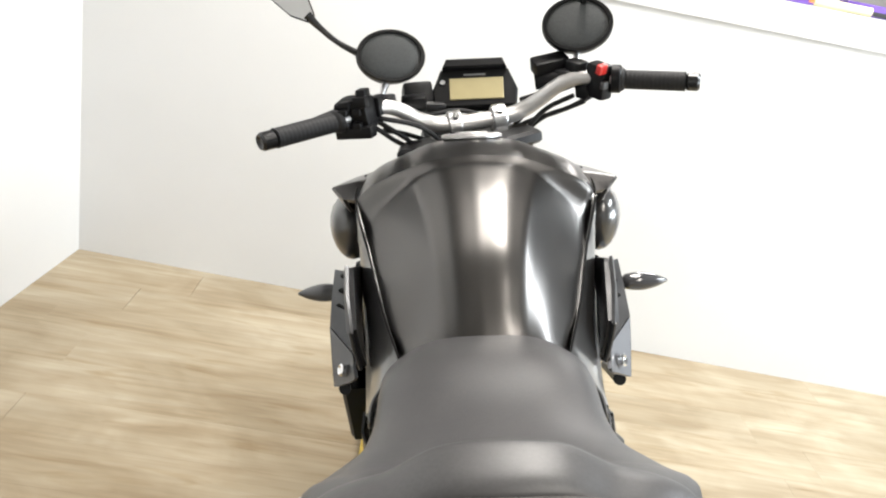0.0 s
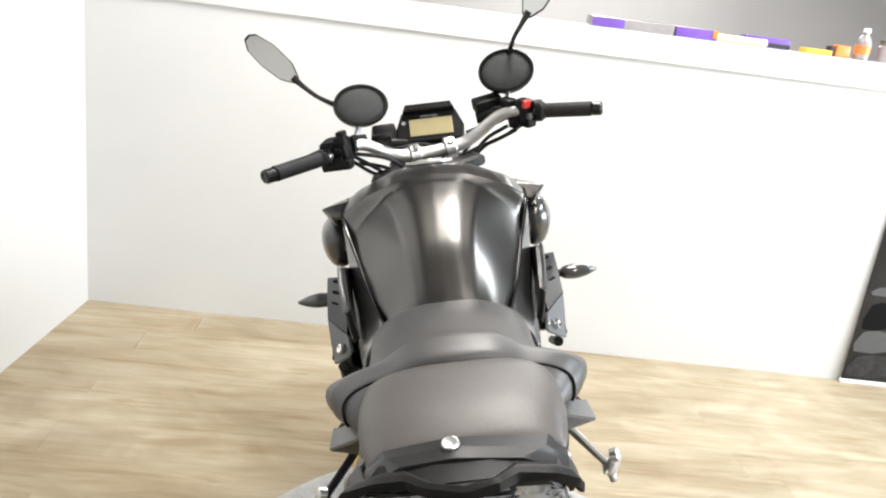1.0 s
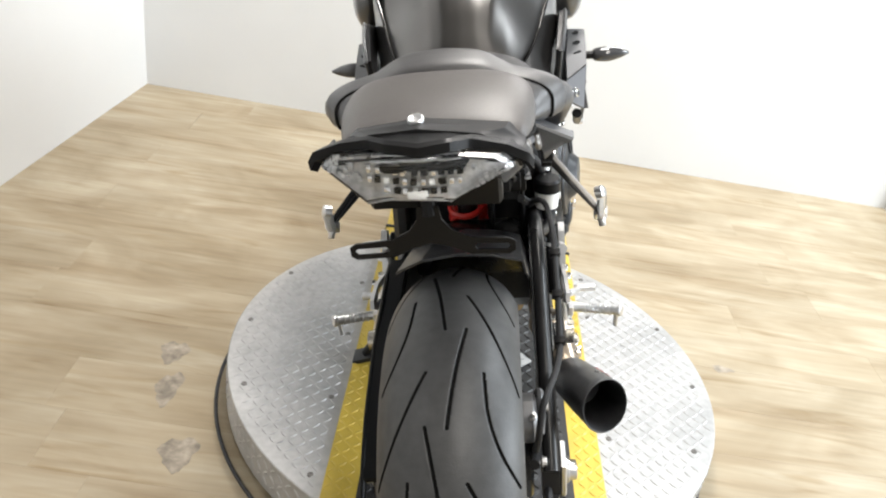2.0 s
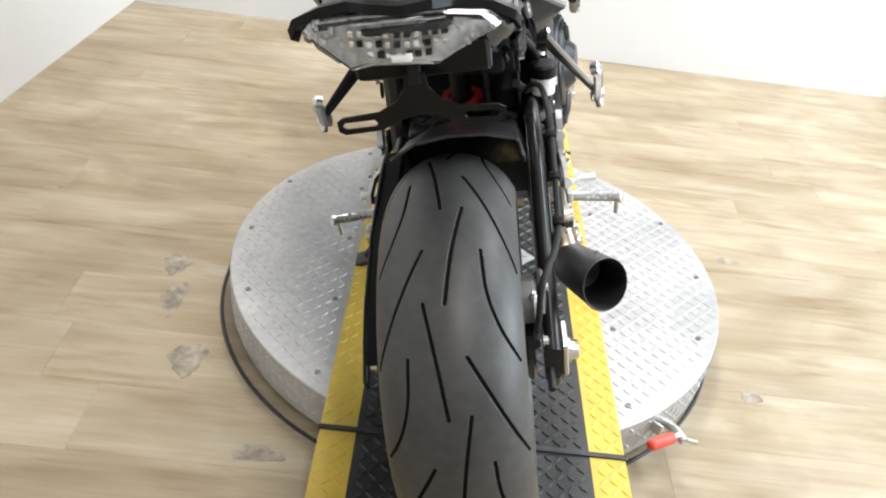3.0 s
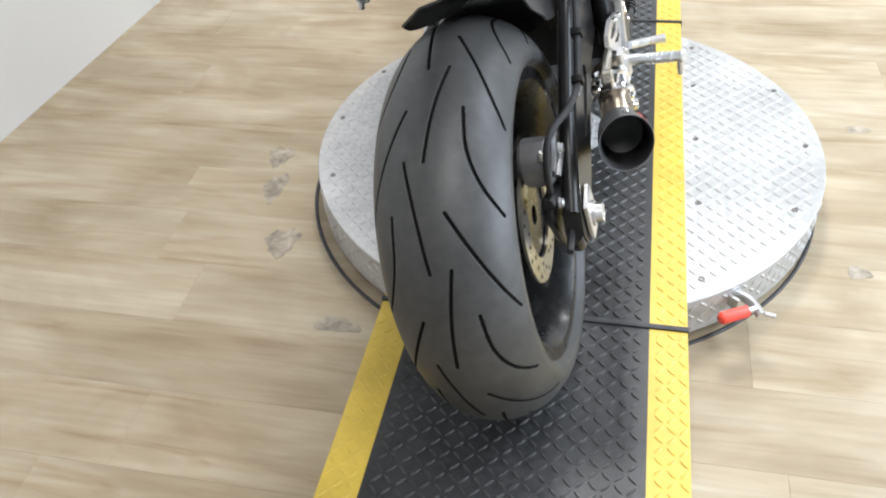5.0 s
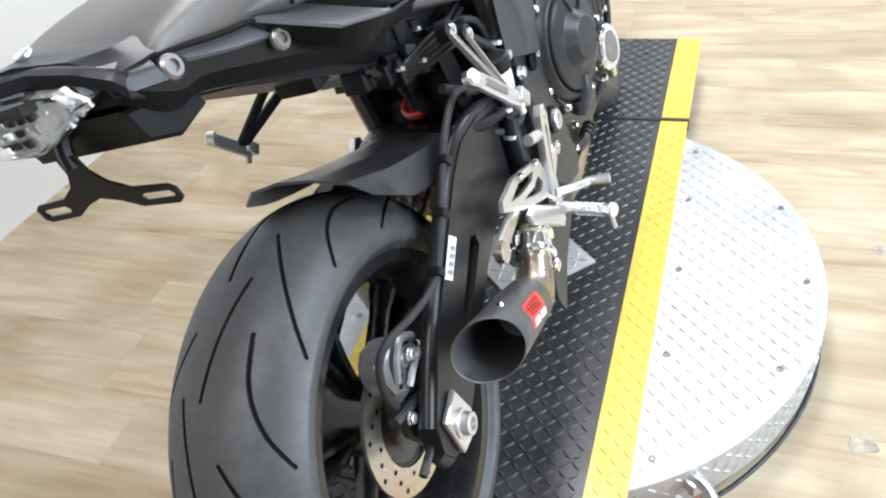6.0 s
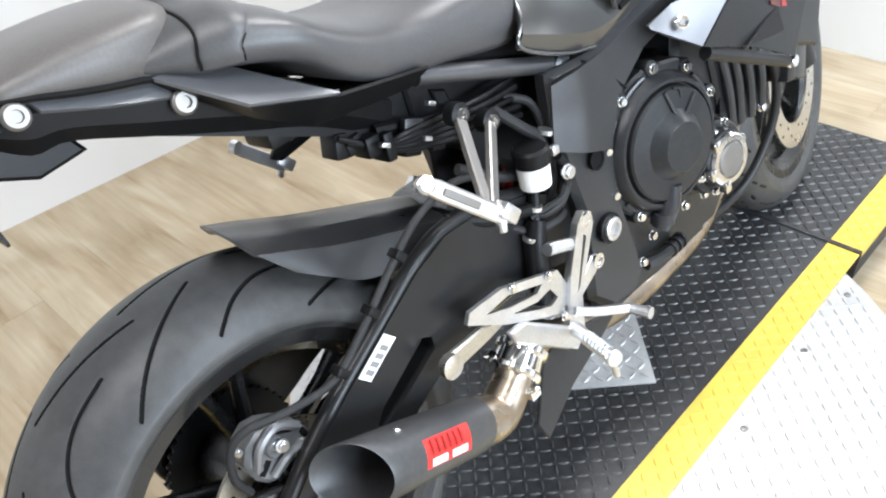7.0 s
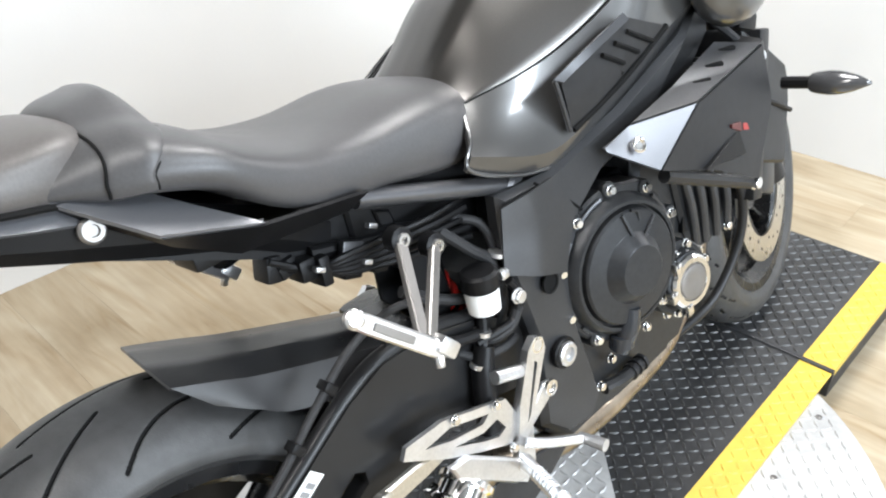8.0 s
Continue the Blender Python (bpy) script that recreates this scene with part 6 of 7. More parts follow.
    bike("cowl_bracket", one(flip(block((0.215, 1.095, 0.690), (0.05, 0.05, 0.05), 0.010, (20, 10, 0)), s)), BLACK_SATIN, "", cw)
    bike("bracket_bolt", one(flip(hexbolt((0.240, 1.092, 0.692), (1, -0.3, 0.2), 0.009, 0.010), s)), SILVER, "", cw)
    bike("hose_joint", one(flip(tube([(0.238, 1.030, 0.535), (0.236, 1.060, 0.560)], 0.013, 12), s)), SILVER, "bright hose joint", cw)
    inner = Bits().add(*flip(slab([(0.84, 0.62), (1.05, 0.70), (1.06, 0.545), (0.95, 0.565)], "x", 0.205, 0.232, 0.004), s))
    bike("cowl_inner", inner, PLASTIC, "", cw)
    bike("cowl_strut", one(flip(tube([(0.236, 0.80, 0.606), (0.246, 0.90, 0.560), (0.255, 1.015, 0.508)], 0.011, 10), s)), BLACK_SATIN, "", cw)
    bike("strut_bolt", one(flip(hexbolt((0.258, 1.015, 0.508), (1, 0, 0), 0.010, 0.012), s)), CHROME, "", cw)
    # indicator
    ind = Bits()
    rings = []
    for q, (x, ry, rz) in enumerate(bow([(0.292, 0.010, 0.010), (0.300, 0.018, 0.016), (0.330, 0.021, 0.019), (0.360, 0.015, 0.013), (0.384, 0.003, 0.003)], 14)):
        rings.append([(s * x + 0.012, 1.128 + ry * math.cos(a), 0.638 + rz * math.sin(a)) for a in (2 * math.pi * k / 16 for k in range(16))])
    ind.add(*skin(rings))
    ib = bike("indicator", ind, SMOKE, "smoked front indicator on a short stalk", sharp=70)
    bike("stalk", one(tube([(s * 0.25 + 0.012, 1.125, 0.638), (s * 0.298 + 0.012, 1.128, 0.638)], 0.010, 10)), PLASTIC, "", ib)

bike("radiator_duct", one(slab([(0.84, 0.58), (0.99, 0.58), (1.00, 0.45), (0.90, 0.43)], "x", -0.252, -0.185, 0.008)), PLASTIC, "black lower radiator duct")

# side covers beside the headlamp
for s in (-1, 1):
    side = bike("lamp_side_cover", one(flip(bend(slab([(1.165, 0.715), (1.245, 0.665), (1.325, 0.612), (1.350, 0.575), (1.345, 0.530), (1.290, 0.425), (1.190, 0.465), (1.150, 0.600)], "x", 0.160, 0.184, 0.006), lambda x, y, z: (x - max(0, y - 1.30) * 0.3, y, z)), s)), BLACK_SATIN, "black plastic cover beside the headlamp", sharp=25)
    bike("cover_rib", one(flip(tube([(0.184, 1.185, 0.585), (0.185, 1.250, 0.560), (0.182, 1.325, 0.520)], 0.005, 8), s)), PLASTIC, "", side)
    bike("cover_hose", one(flip(tube([(0.180, 1.120, 0.600), (0.190, 1.150, 0.560), (0.180, 1.165, 0.500), (0.165, 1.150, 0.44)], 0.012, 12, 24), s)), GRIP, "", side)
    bike("cover_bolt", one(flip(hexbolt((0.190, 1.135, 0.530), (1, -0.2, 0), 0.011, 0.012), s)), SILVER, "bright hose bolt", side)
    bike("cover_clip", one(flip(block((0.180, 1.150, 0.735), (0.040, 0.060, 0.030), 0.007, (-20, 0, 0)), s)), PLASTIC, "", side)

# radiator, forks, front mudguard, lamp cowl
rad = Bits().add(*block((0, 1.175, 0.560), (0.40, 0.035, 0.30), 0.006, (-12, 0, 0)))
radiator = bike("radiator", rad, BLACK_SATIN, "black radiator")
for k in range(26):
    bike("radiator_fin", one(block((0, 1.155 + 0.0022 * (13 - k) * 0.9, 0.44 + 0.0095 * k), (0.37, 0.004, 0.004), 0.0)), STEEL_DARK, "", radiator)
for x in (-0.105, 0.105):
    leg = Bits().add(*tube([(x, 1.392, 0.335), (x, 1.31, 0.52)], [0.030, 0.028], 16))
    fk = bike("fork_leg", leg, BLACK_SATIN, "black fork lower", steer=True)
    bike("fork_tube", one(tube([(x, 1.335, 0.46), (x, 1.115, 0.955)], 0.026, 16)), material("fork_gold", (0.06, 0.055, 0.05), 0.3, 0.7), "dark fork tube", fk)
    bike("fork_caliper", one(block((x * 1.0, 1.318, 0.405), (0.055, 0.085, 0.150), 0.018, (-24, 0, 0))), material("caliper_black", (0.03, 0.03, 0.03), 0.35, 0.4), "front brake caliper", fk)
    bike("fork_bolt", one(hexbolt((x + (0.029 if x > 0 else -0.029), 1.318, 0.405), (1 if x > 0 else -1, 0, 0), 0.008, 0.008)), BLACK_SATIN, "", fk)
yoke = Bits().add(*slab([(-0.14, 1.09), (-0.06, 1.06), (0.06, 1.06), (0.14, 1.09), (0.13, 1.14), (0.05, 1.17), (-0.05, 1.17), (-0.13, 1.14)], "z", 0.935, 0.962, 0.006))
bike("top_yoke", yoke, BLACK_SATIN, "black top yoke", steer=True)
rows = []
for phi in (-55, -25, 5, 35, 62):
    p = radians(phi)
    rows.append([(x * 0.068, 1.40 + (0.325 - d) * math.sin(p), 0.300 + (0.325 - d) * math.cos(p)) for x, d in ((-1, 0.055), (-0.9, 0.022), (-0.45, 0.004), (0, 0), (0.45, 0.004), (0.9, 0.022), (1, 0.055))])
bike("front_mudguard", one(sheet(rows, -0.004, 24, 22)), PLASTIC, "black front mudguard", steer=True)
lampc = Bits().add(*skin([[(x * k, y, h0 + z * k) for x, z in ((-0.10, 0.06), (-0.05, 0.085), (0.05, 0.085), (0.10, 0.06), (0.12, 0.0), (0.08, -0.08), (-0.08, -0.08), (-0.12, 0.0))] for y, k, h0 in ((1.20, 0.85, 0.87), (1.28, 1.0, 0.88), (1.36, 1.0, 0.86), (1.42, 0.75, 0.83))]))
bike("lamp_cowl", lampc, PLASTIC, "black headlamp cowl", sharp=20)

# handlebar group
bar = Bits().add(*tube([(-0.285, 1.052, 1.040), (-0.235, 1.085, 1.045), (-0.18, 1.112, 1.040), (-0.115, 1.137, 1.000), (-0.06, 1.140, 0.985), (0.06, 1.140, 0.985), (0.115, 1.137, 1.000), (0.18, 1.112, 1.040), (0.235, 1.085, 1.045), (0.285, 1.052, 1.040)], [0.0125, 0.013, 0.0145, 0.016, 0.016, 0.016, 0.0145, 0.013, 0.0125], 16, 70))
hb = bike("handlebar", bar, BAR, "silver tapered handlebar", steer=True)
for s in (-1, 1):
    cl = Bits().add(*lathe((s * 0.047 - 0.014, 1.140, 0.985), (1, 0, 0), [(0, 0.0235), (0.002, 0.025), (0.026, 0.025), (0.028, 0.0235)], 22))
    cl.add(*block((s * 0.047, 1.140, 0.960), (0.028, 0.040, 0.05), 0.005))
    bike("bar_clamp", cl, SILVER, "silver bar clamp", hb)
    bike("clamp_bolt", one(lathe((s * 0.047, 1.118, 1.003), (0, -0.7, 1), [(0, 0.008), (0.006, 0.0078), (0.006, 0.004), (0.003, 0.004), (0.003, 0)], 14)), CHROME, "", hb)
    gp = Bits()
    g0, g1 = Vector((s * 0.285, 1.052, 1.040)), Vector((s * (0.384 if s > 0 else 0.370), 0.999 + (0 if s > 0 else 0.009), 1.032 + (0 if s > 0 else 0.006)))
    gd = (g1 - g0).normalized()
    prof = [(-0.012, 0.0205), (-0.008, 0.0215), (-0.004, 0.0205), (0, 0.0165)]
    L = (g1 - g0).length
    for k in range(14):
        t = L * (k + 0.5) / 14
        prof += [(t - 0.003, 0.0173), (t - 0.002, 0.0176), (t + 0.002, 0.0176), (t + 0.003, 0.0173)]
    prof += [(L, 0.0175), (L + 0.002, 0.0185)]
    gp.add(*lathe(g0, gd, prof, 20))
    grip = bike("grip", gp, GRIP, "ribbed black rubber grip", hb, sharp=20)
    bike("bar_end", one(lathe(g0 + gd * (L + 0.002), gd, [(0, 0.013), (0.004, 0.0165), (0.022, 0.0165), (0.026, 0.013), (0.022, 0.007), (0.022, 0)], 18)), BLACK_METAL, "black bar end weight", grip)
swl = Bits().add(*block((-0.245, 1.078, 1.043), (0.058, 0.05, 0.062), 0.010, (10, 0, -28)))
swl.add(*block((-0.238, 1.05, 1.070), (0.026, 0.018, 0.020), 0.004, (0, 0, -28)))
swl.add(*block((-0.205, 1.10, 1.050), (0.022, 0.036, 0.036), 0.006, (0, 0, -28)))
swl.add(*block((-0.250, 1.060, 1.016), (0.064, 0.03, 0.022), 0.006, (0, 0, -28)))
swl.add(*block((-0.232, 1.066, 1.082), (0.020, 0.026, 0.016), 0.004, (0, 0, -28)))
swl.add(*block((-0.262, 1.058, 1.066), (0.018, 0.02, 0.014), 0.004, (0, 0, -28)))
for dx, dz in ((-0.012, 0.012), (0.008, 0.010), (0.006, -0.014), (-0.012, -0.012)):
    swl.add(*block((-0.245 + dx - 0.01, 1.048, 1.043 + dz), (0.014, 0.014, 0.012), 0.003, (0, 0, -28)))
bike("switch_block", swl, PLASTIC, "black left switch block", hb)
swr = Bits().add(*block((0.240, 1.078, 1.040), (0.032, 0.046, 0.066), 0.008, (10, 0, 28)))
swr.add(*lathe((0.262, 1.066, 1.042), (0.89, -0.45, -0.06), [(0, 0.026), (0.016, 0.026), (0.020, 0.021)], 22))
swb = bike("switch_block", swr, PLASTIC, "black right switch block", hb)
bike("kill_switch", one(block((0.234, 1.046, 1.066), (0.020, 0.012, 0.018), 0.003, (20, 0, 28))), RED, "red kill switch", swb)
bike("switch_button", one(block((0.238, 1.046, 1.036), (0.016, 0.010, 0.014), 0.003, (10, 0, 28))), RUBBER, "", swb)
for s in (-1, 1):
    lv = Bits().add(*tube([(s * 0.20, 1.150, 1.046), (s * 0.27, 1.150, 1.040), (s * 0.36, 1.098, 1.025), (s * 0.40, 1.072, 1.018)], [0.009, 0.007, 0.006, 0.007], 10, 16))
    lv.add(*block((s * 0.195, 1.135, 1.046), (0.05, 0.04, 0.028), 0.007, (0, 0, s * 26)))
    bike("hand_lever", lv, BLACK_SATIN, "black hand lever", hb)
mc = Bits().add(*block((0.166, 1.160, 1.068), (0.072, 0.044, 0.030), 0.006, (14, -4, 4)))
mc.add(*tube([(0.13, 1.15, 1.040), (0.215, 1.125, 1.045)], 0.015, 12))
mc.add(*block((0.208, 1.120, 1.052), (0.030, 0.040, 0.050), 0.008, (10, 0, 24)))
mc.add(*block((0.222, 1.104, 1.020), (0.036, 0.034, 0.030), 0.008, (0, 0, 26)))
bike("brake_reservoir", mc, PLASTIC, "square black brake reservoir", hb)
cpl = Bits().add(*block((-0.125, 1.175, 1.030), (0.055, 0.03, 0.026), 0.006, (10, 0, -8)))
cpl.add(*tube([(-0.15, 1.165, 1.025), (-0.10, 1.17, 1.02), (-0.06, 1.18, 1.01)], 0.010, 10))
bike("clutch_perch", cpl, PLASTIC, "", hb)
for k, pts in enumerate(([(-0.21, 1.10, 1.02), (-0.17, 1.12, 0.985), (-0.14, 1.14, 0.955), (-0.12, 1.17, 0.92)], [(-0.22, 1.10, 1.03), (-0.13, 1.10, 1.000), (-0.08, 1.12, 0.955), (-0.06, 1.16, 0.92)], [(0.17, 1.14, 1.03), (0.12, 1.17, 0.985), (0.08, 1.20, 0.94)], [(0.20, 1.12, 1.01), (0.15, 1.15, 0.985), (0.11, 1.16, 0.95), (0.09, 1.19, 0.91)], [(0.01, 1.175, 0.99), (-0.03, 1.172, 1.002), (-0.09, 1.165, 1.005), (-0.15, 1.165, 1.012)], [(0.11, 1.20, 1.00), (0.13, 1.17, 1.01), (0.18, 1.13, 1.03)], [(0.225, 1.09, 1.01), (0.19, 1.13, 0.985), (0.15, 1.17, 0.965), (0.11, 1.20, 0.93)], [(0.215, 1.10, 1.00), (0.17, 1.15, 0.975), (0.12, 1.19, 0.955), (0.06, 1.21, 0.93)], [(0.20, 1.12, 1.03), (0.14, 1.18, 1.0), (0.09, 1.21, 0.975)], [(-0.215, 1.09, 1.01), (-0.17, 1.13, 0.965), (-0.12, 1.17, 0.935), (-0.08, 1.20, 0.91)], [(-0.20, 1.11, 1.00), (-0.15, 1.15, 0.975), (-0.10, 1.19, 0.945)])):
    bike("cable", one(tube(pts, 0.0048, 8, 24)), GRIP, "", hb)

# the bar sits a little to the right and is narrower on the left
SHIFT = [(-0.40, 0.020), (-0.29, 0.037), (-0.245, 0.046), (-0.17, 0.042), (0.0, 0.024), (0.24, 0.014), (0.40, 0.0)]
for ob in (hb, *hb.children, *[c for o in hb.children for c in o.children]):
    for v in ob.data.vertices:
        v.co.x += np.interp(v.co.x, [a for a, _ in SHIFT], [b for _, b in SHIFT])

# instrument panel
dashm = pose(0.014, 1.255, 1.022, 52, 0, 0)
dz = lambda vf: ([dashm @ Vector(p) for p in vf[0]], vf[1])
dash = bike("instrument_panel", one(dz(slab([(-0.084, -0.038), (0.084, -0.038), (0.088, 0.0), (0.070, 0.048), (0.055, 0.052), (-0.055, 0.052), (-0.070, 0.048), (-0.088, 0.0)], "z", -0.022, 0.006, 0.004)), dz(slab([(-0.066, 0.044), (0.066, 0.044), (0.058, 0.064), (-0.058, 0.064)], "z", 0.0, 0.022, 0.003))), PLASTIC, "black digital instrument panel")
bike("display", one(dz(slab([(-0.052, -0.022), (0.058, -0.022), (0.058, 0.026), (-0.052, 0.026)], "z", 0.006, 0.0085, 0.001))), LCD, "unlit amber-grey liquid crystal display", dash)
bike("panel_button", one(dz(lathe((-0.066, 0.018, 0.006), (0, 0, 1), [(0, 0.0055), (0.003, 0.005)], 12))), REFLECTOR, "", dash)
bike("panel_print", one(dz(block((0.0, 0.034, 0.0065), (0.045, 0.004, 0.001), 0.0))), GREY_LABEL, "", dash)
side_pod = Bits().add(*block((-0.105, 1.262, 1.015), (0.062, 0.05, 0.05), 0.010, (-30, 0, 10)))
bike("switch_pod", side_pod, PLASTIC)
fill = one(lathe((0.0, 1.030, 0.9815), (0, 0.22, 1), [(0, 0.055), (0.004, 0.055), (0.007, 0.050), (0.007, 0.030), (0.010, 0.028), (0.010, 0)], 36))
bike("filler_cap", fill, BAR, "silver fuel filler cap")

# mirrors and round speaker pods on the bar
def pod(c, normal, ra, rb, stalk):
    d, a, b = frame_of(normal)
    a = (Vector((1, 0, 0)) - d * d.x).normalized()
    b = d.cross(a)
    rings = []
    for t, k in ((-0.048, 0.35), (-0.044, 0.72), (-0.026, 0.92), (-0.008, 0.97), (-0.006, 1.0), (0.008, 1.0), (0.012, 0.97), (0.012, 0.88), (0.007, 0.86)):
        rings.append([Vector(c) + d * t + a * math.cos(q) * ra * k + b * math.sin(q) * rb * k for q in (2 * math.pi * z / 36 for z in range(36))])
    ob = bike("speaker_pod", one(skin(rings)), PLASTIC, "oval black speaker pod", sharp=40)
    rings = []
    for t, k in ((0.0072, 0.865), (0.011, 0.7), (0.0125, 0.4), (0.013, 0.1)):
        rings.append([Vector(c) + d * t + a * math.cos(q) * ra * k + b * math.sin(q) * rb * k for q in (2 * math.pi * z / 36 for z in range(36))])
    bike("grille", one(skin(rings)), material("grille_mesh", (0.040, 0.043, 0.043), 0.6, 0.2, grain=0.5, grain_scale=700, bump=0.6, bump_scale=900), "dark mesh grille", ob)
    bike("stalk", one(tube(stalk, 0.007, 10)), SILVER, "", ob)


pod((-0.147, 1.160, 1.112), (0.18, -0.9, 0.42), 0.066, 0.051, [(-0.147, 1.17, 1.085), (-0.165, 1.15, 1.05), (-0.178, 1.13, 1.015)])
pod((0.213, 1.200, 1.150), (-0.10, -0.9, 0.42), 0.068, 0.054, [(0.213, 1.21, 1.12), (0.212, 1.19, 1.08), (0.210, 1.16, 1.055)])


def mirror(outer, inner, base, width, tilt):
    o, i = Vector(outer), Vector(inner)
    u = (o - i).normalized()
    L = (o - i).length
    n = Vector(tilt)
    n = (n - u * n.dot(u)).normalized()
    w = u.cross(n)
    shape = [(0.0, -0.16), (0.0, 0.16), (0.22, 0.44), (0.62, 0.50), (0.92, 0.34), (1.0, 0.12), (1.0, -0.14), (0.86, -0.40), (0.55, -0.50), (0.20, -0.42)]
    ring_at = lambda k, t: [i + u * (L * (0.5 + (p - 0.5) * k)) + w * (q * width * k) + n * t for p, q in shape]
    ob = bike("mirror", one(skin([ring_at(0.80, -0.018), ring_at(0.97, -0.008), ring_at(1.0, 0.0), ring_at(0.99, 0.003), ring_at(0.94, 0.003), ring_at(0.93, 0.001)])), PLASTIC, "black bar mirror with an angular head", sharp=30)
    bike("mirror_glass", one(skin([ring_at(0.935, 0.0008), ring_at(0.93, 0.0018)])), MIRROR, "", ob)
    bike("mirror_stem", one(tube([i + u * 0.012, i - u * 0.02, Vector(base[0]), Vector(base[1])], [0.009, 0.006, 0.0052, 0.007], 10, 18)), BLACK_METAL, "", ob)


mirror((-0.387, 1.150, 1.300), (-0.288, 1.150, 1.188), ((-0.245, 1.152, 1.145), (-0.205, 1.165, 1.118)), 0.057, (0.35, -1, -0.10))
mirror((0.345, 1.150, 1.392), (0.264, 1.150, 1.276), ((0.234, 1.170, 1.228), (0.224, 1.215, 1.185)), 0.066, (-0.62, -1, -0.04))


# ---- things on the ledge and by the wall ----
LEDGE = 1.405


def ledge_box(name, x0, x1, y, w, h, mat, label, category, turn=0):
    ob = thing(name, label, category, m=pose((x0 + x1) / 2, y, LEDGE, 0, 0, turn))
    Bits().add(*block((0, 0, h / 2), (x1 - x0, w, h), 0.006)).part("body", mat, ob)
    return ob


PURPLE = material("purple_card", (0.15, 0.075, 0.36), 0.35, grain=0.05, stain=0.15, stain_scale=8)
CREAM = material("cream_paper", (0.80, 0.72, 0.42), 0.5, grain=0.05, stain=0.06)
ORANGE = material("orange_print", (0.85, 0.22, 0.05), 0.4, grain=0.05)
CLEARP = material("clear_blister", (0.27, 0.25, 0.25), 0.15, grain=0.08, coat=0.4)
b1 = ledge_box("blister_pack", 0.46, 0.80, 2.43, 0.10, 0.040, CLEARP, "long clear blister pack with a purple end", "package", -2)
Bits().add(*block((-0.10, -0.0525, 0.020), (0.13, 0.006, 0.034), 0.002)).part("insert", PURPLE, b1, "purple card insert")
b2 = ledge_box("card_box", 0.81, 0.98, 2.43, 0.10, 0.040, PURPLE, "small purple cardboard box", "box", -2)
Bits().add(*block((0.075, -0.0515, 0.025), (0.02, 0.005, 0.03), 0.002)).part("print", ORANGE, b2)
b3 = thing("paper_roll", "rolled cream paper lying on the ledge", "paper roll", m=pose(1.09, 2.42, LEDGE, 0, 0, -2))
Bits().add(*tube([(-0.11, 0, 0.016), (0.11, 0, 0.016)], 0.0155, 18)).part("roll", CREAM, b3)
b4 = ledge_box("card_box", 1.13, 1.32, 2.49, 0.07, 0.042, PURPLE, "long purple cardboard box", "box", -2)
Bits().add(*block((0.05, -0.036, 0.012), (0.09, 0.004, 0.016), 0.002)).part("print", STEEL_DARK, b4)
b5 = ledge_box("glove_pack", 1.36, 1.47, 2.42, 0.07, 0.022, material("yellow_fabric", (0.62, 0.42, 0.05), 0.7, grain=0.15), "folded yellow fabric pack", "pack")
b6 = ledge_box("spray_box", 1.49, 1.55, 2.42, 0.05, 0.048, ORANGE, "small orange cardboard box on the ledge", "box")
Bits().add(*block((-0.045, 0.0, 0.02), (0.02, 0.04, 0.04), 0.004)).part("flap", STEEL_DARK, b6)
bottle = thing("bottle", "clear plastic bottle with an orange label", "bottle", m=pose(1.61, 2.42, LEDGE))
Bits().add(*lathe((0, 0, 0), (0, 0, 1), [(0, 0.026), (0.004, 0.030), (0.07, 0.030), (0.085, 0.024), (0.10, 0.0125), (0.112, 0.0125)], 20)).part("body", CLEARP, bottle)
Bits().add(*lathe((0, 0, 0.022), (0, 0, 1), [(0, 0.0308), (0.036, 0.0308)], 20)).part("wrapper", ORANGE, bottle)
Bits().add(*lathe((0, 0, 0.110), (0, 0, 1), [(0, 0.0145), (0.014, 0.0145), (0.016, 0.012)], 14)).part("cap", WHITE, bottle)
jar = thing("jar", "squat clear jar with a brown lid", "jar", m=pose(1.72, 2.44, LEDGE))
Bits().add(*lathe((0, 0, 0), (0, 0, 1), [(0, 0.03), (0.06, 0.032), (0.07, 0.026)], 18)).part("body", CLEARP, jar)
Bits().add(*lathe((0, 0, 0.07), (0, 0, 1), [(0, 0.028), (0.018, 0.028)], 18)).part("lid", TITAN, jar)

poster = thing("poster_board", "dark grey photographic poster board leaning against the partition", "poster", m=pose(2.42, BACK(2.42) - 0.012, 0.0, -1.0, 0, -1.4))
Bits().add(*block((0, -0.012, 0.70), (1.10, 0.012, 1.36), 0.002)).part("board", material("poster_print", (0.016, 0.016, 0.018), 0.30, grain=0.4, grain_scale=9, stain=0.6, stain_scale=3), poster, "dark poster print")
Bits().add(*block((0, -0.012, 0.010), (1.11, 0.022, 0.020), 0.003)).part("rail", WHITE, poster, "white bottom rail")
for x, z, w, h, mat in ((-0.44, 0.09, 0.20, 0.10, STEEL_DARK), (-0.46, 0.21, 0.16, 0.10, PRINT_GREY), (-0.47, 0.33, 0.12, 0.12, SHADE_AND_TRIM), (-0.36, 0.30, 0.10, 0.08, PRINT_GREY), (-0.44, 0.45, 0.18, 0.04, PRINT_GREY), (-0.30, 0.16, 0.12, 0.06, PRINT_GREY)):
    Bits().add(*slab(rounded([(x - w / 2, z - h / 2), (x + w / 2, z - h * 0.4), (x + w * 0.45, z + h * 0.45), (x - w * 0.3, z + h / 2)], 12), "y", -0.0186, -0.0198, 0.0003)).part("print_patch", mat, poster)

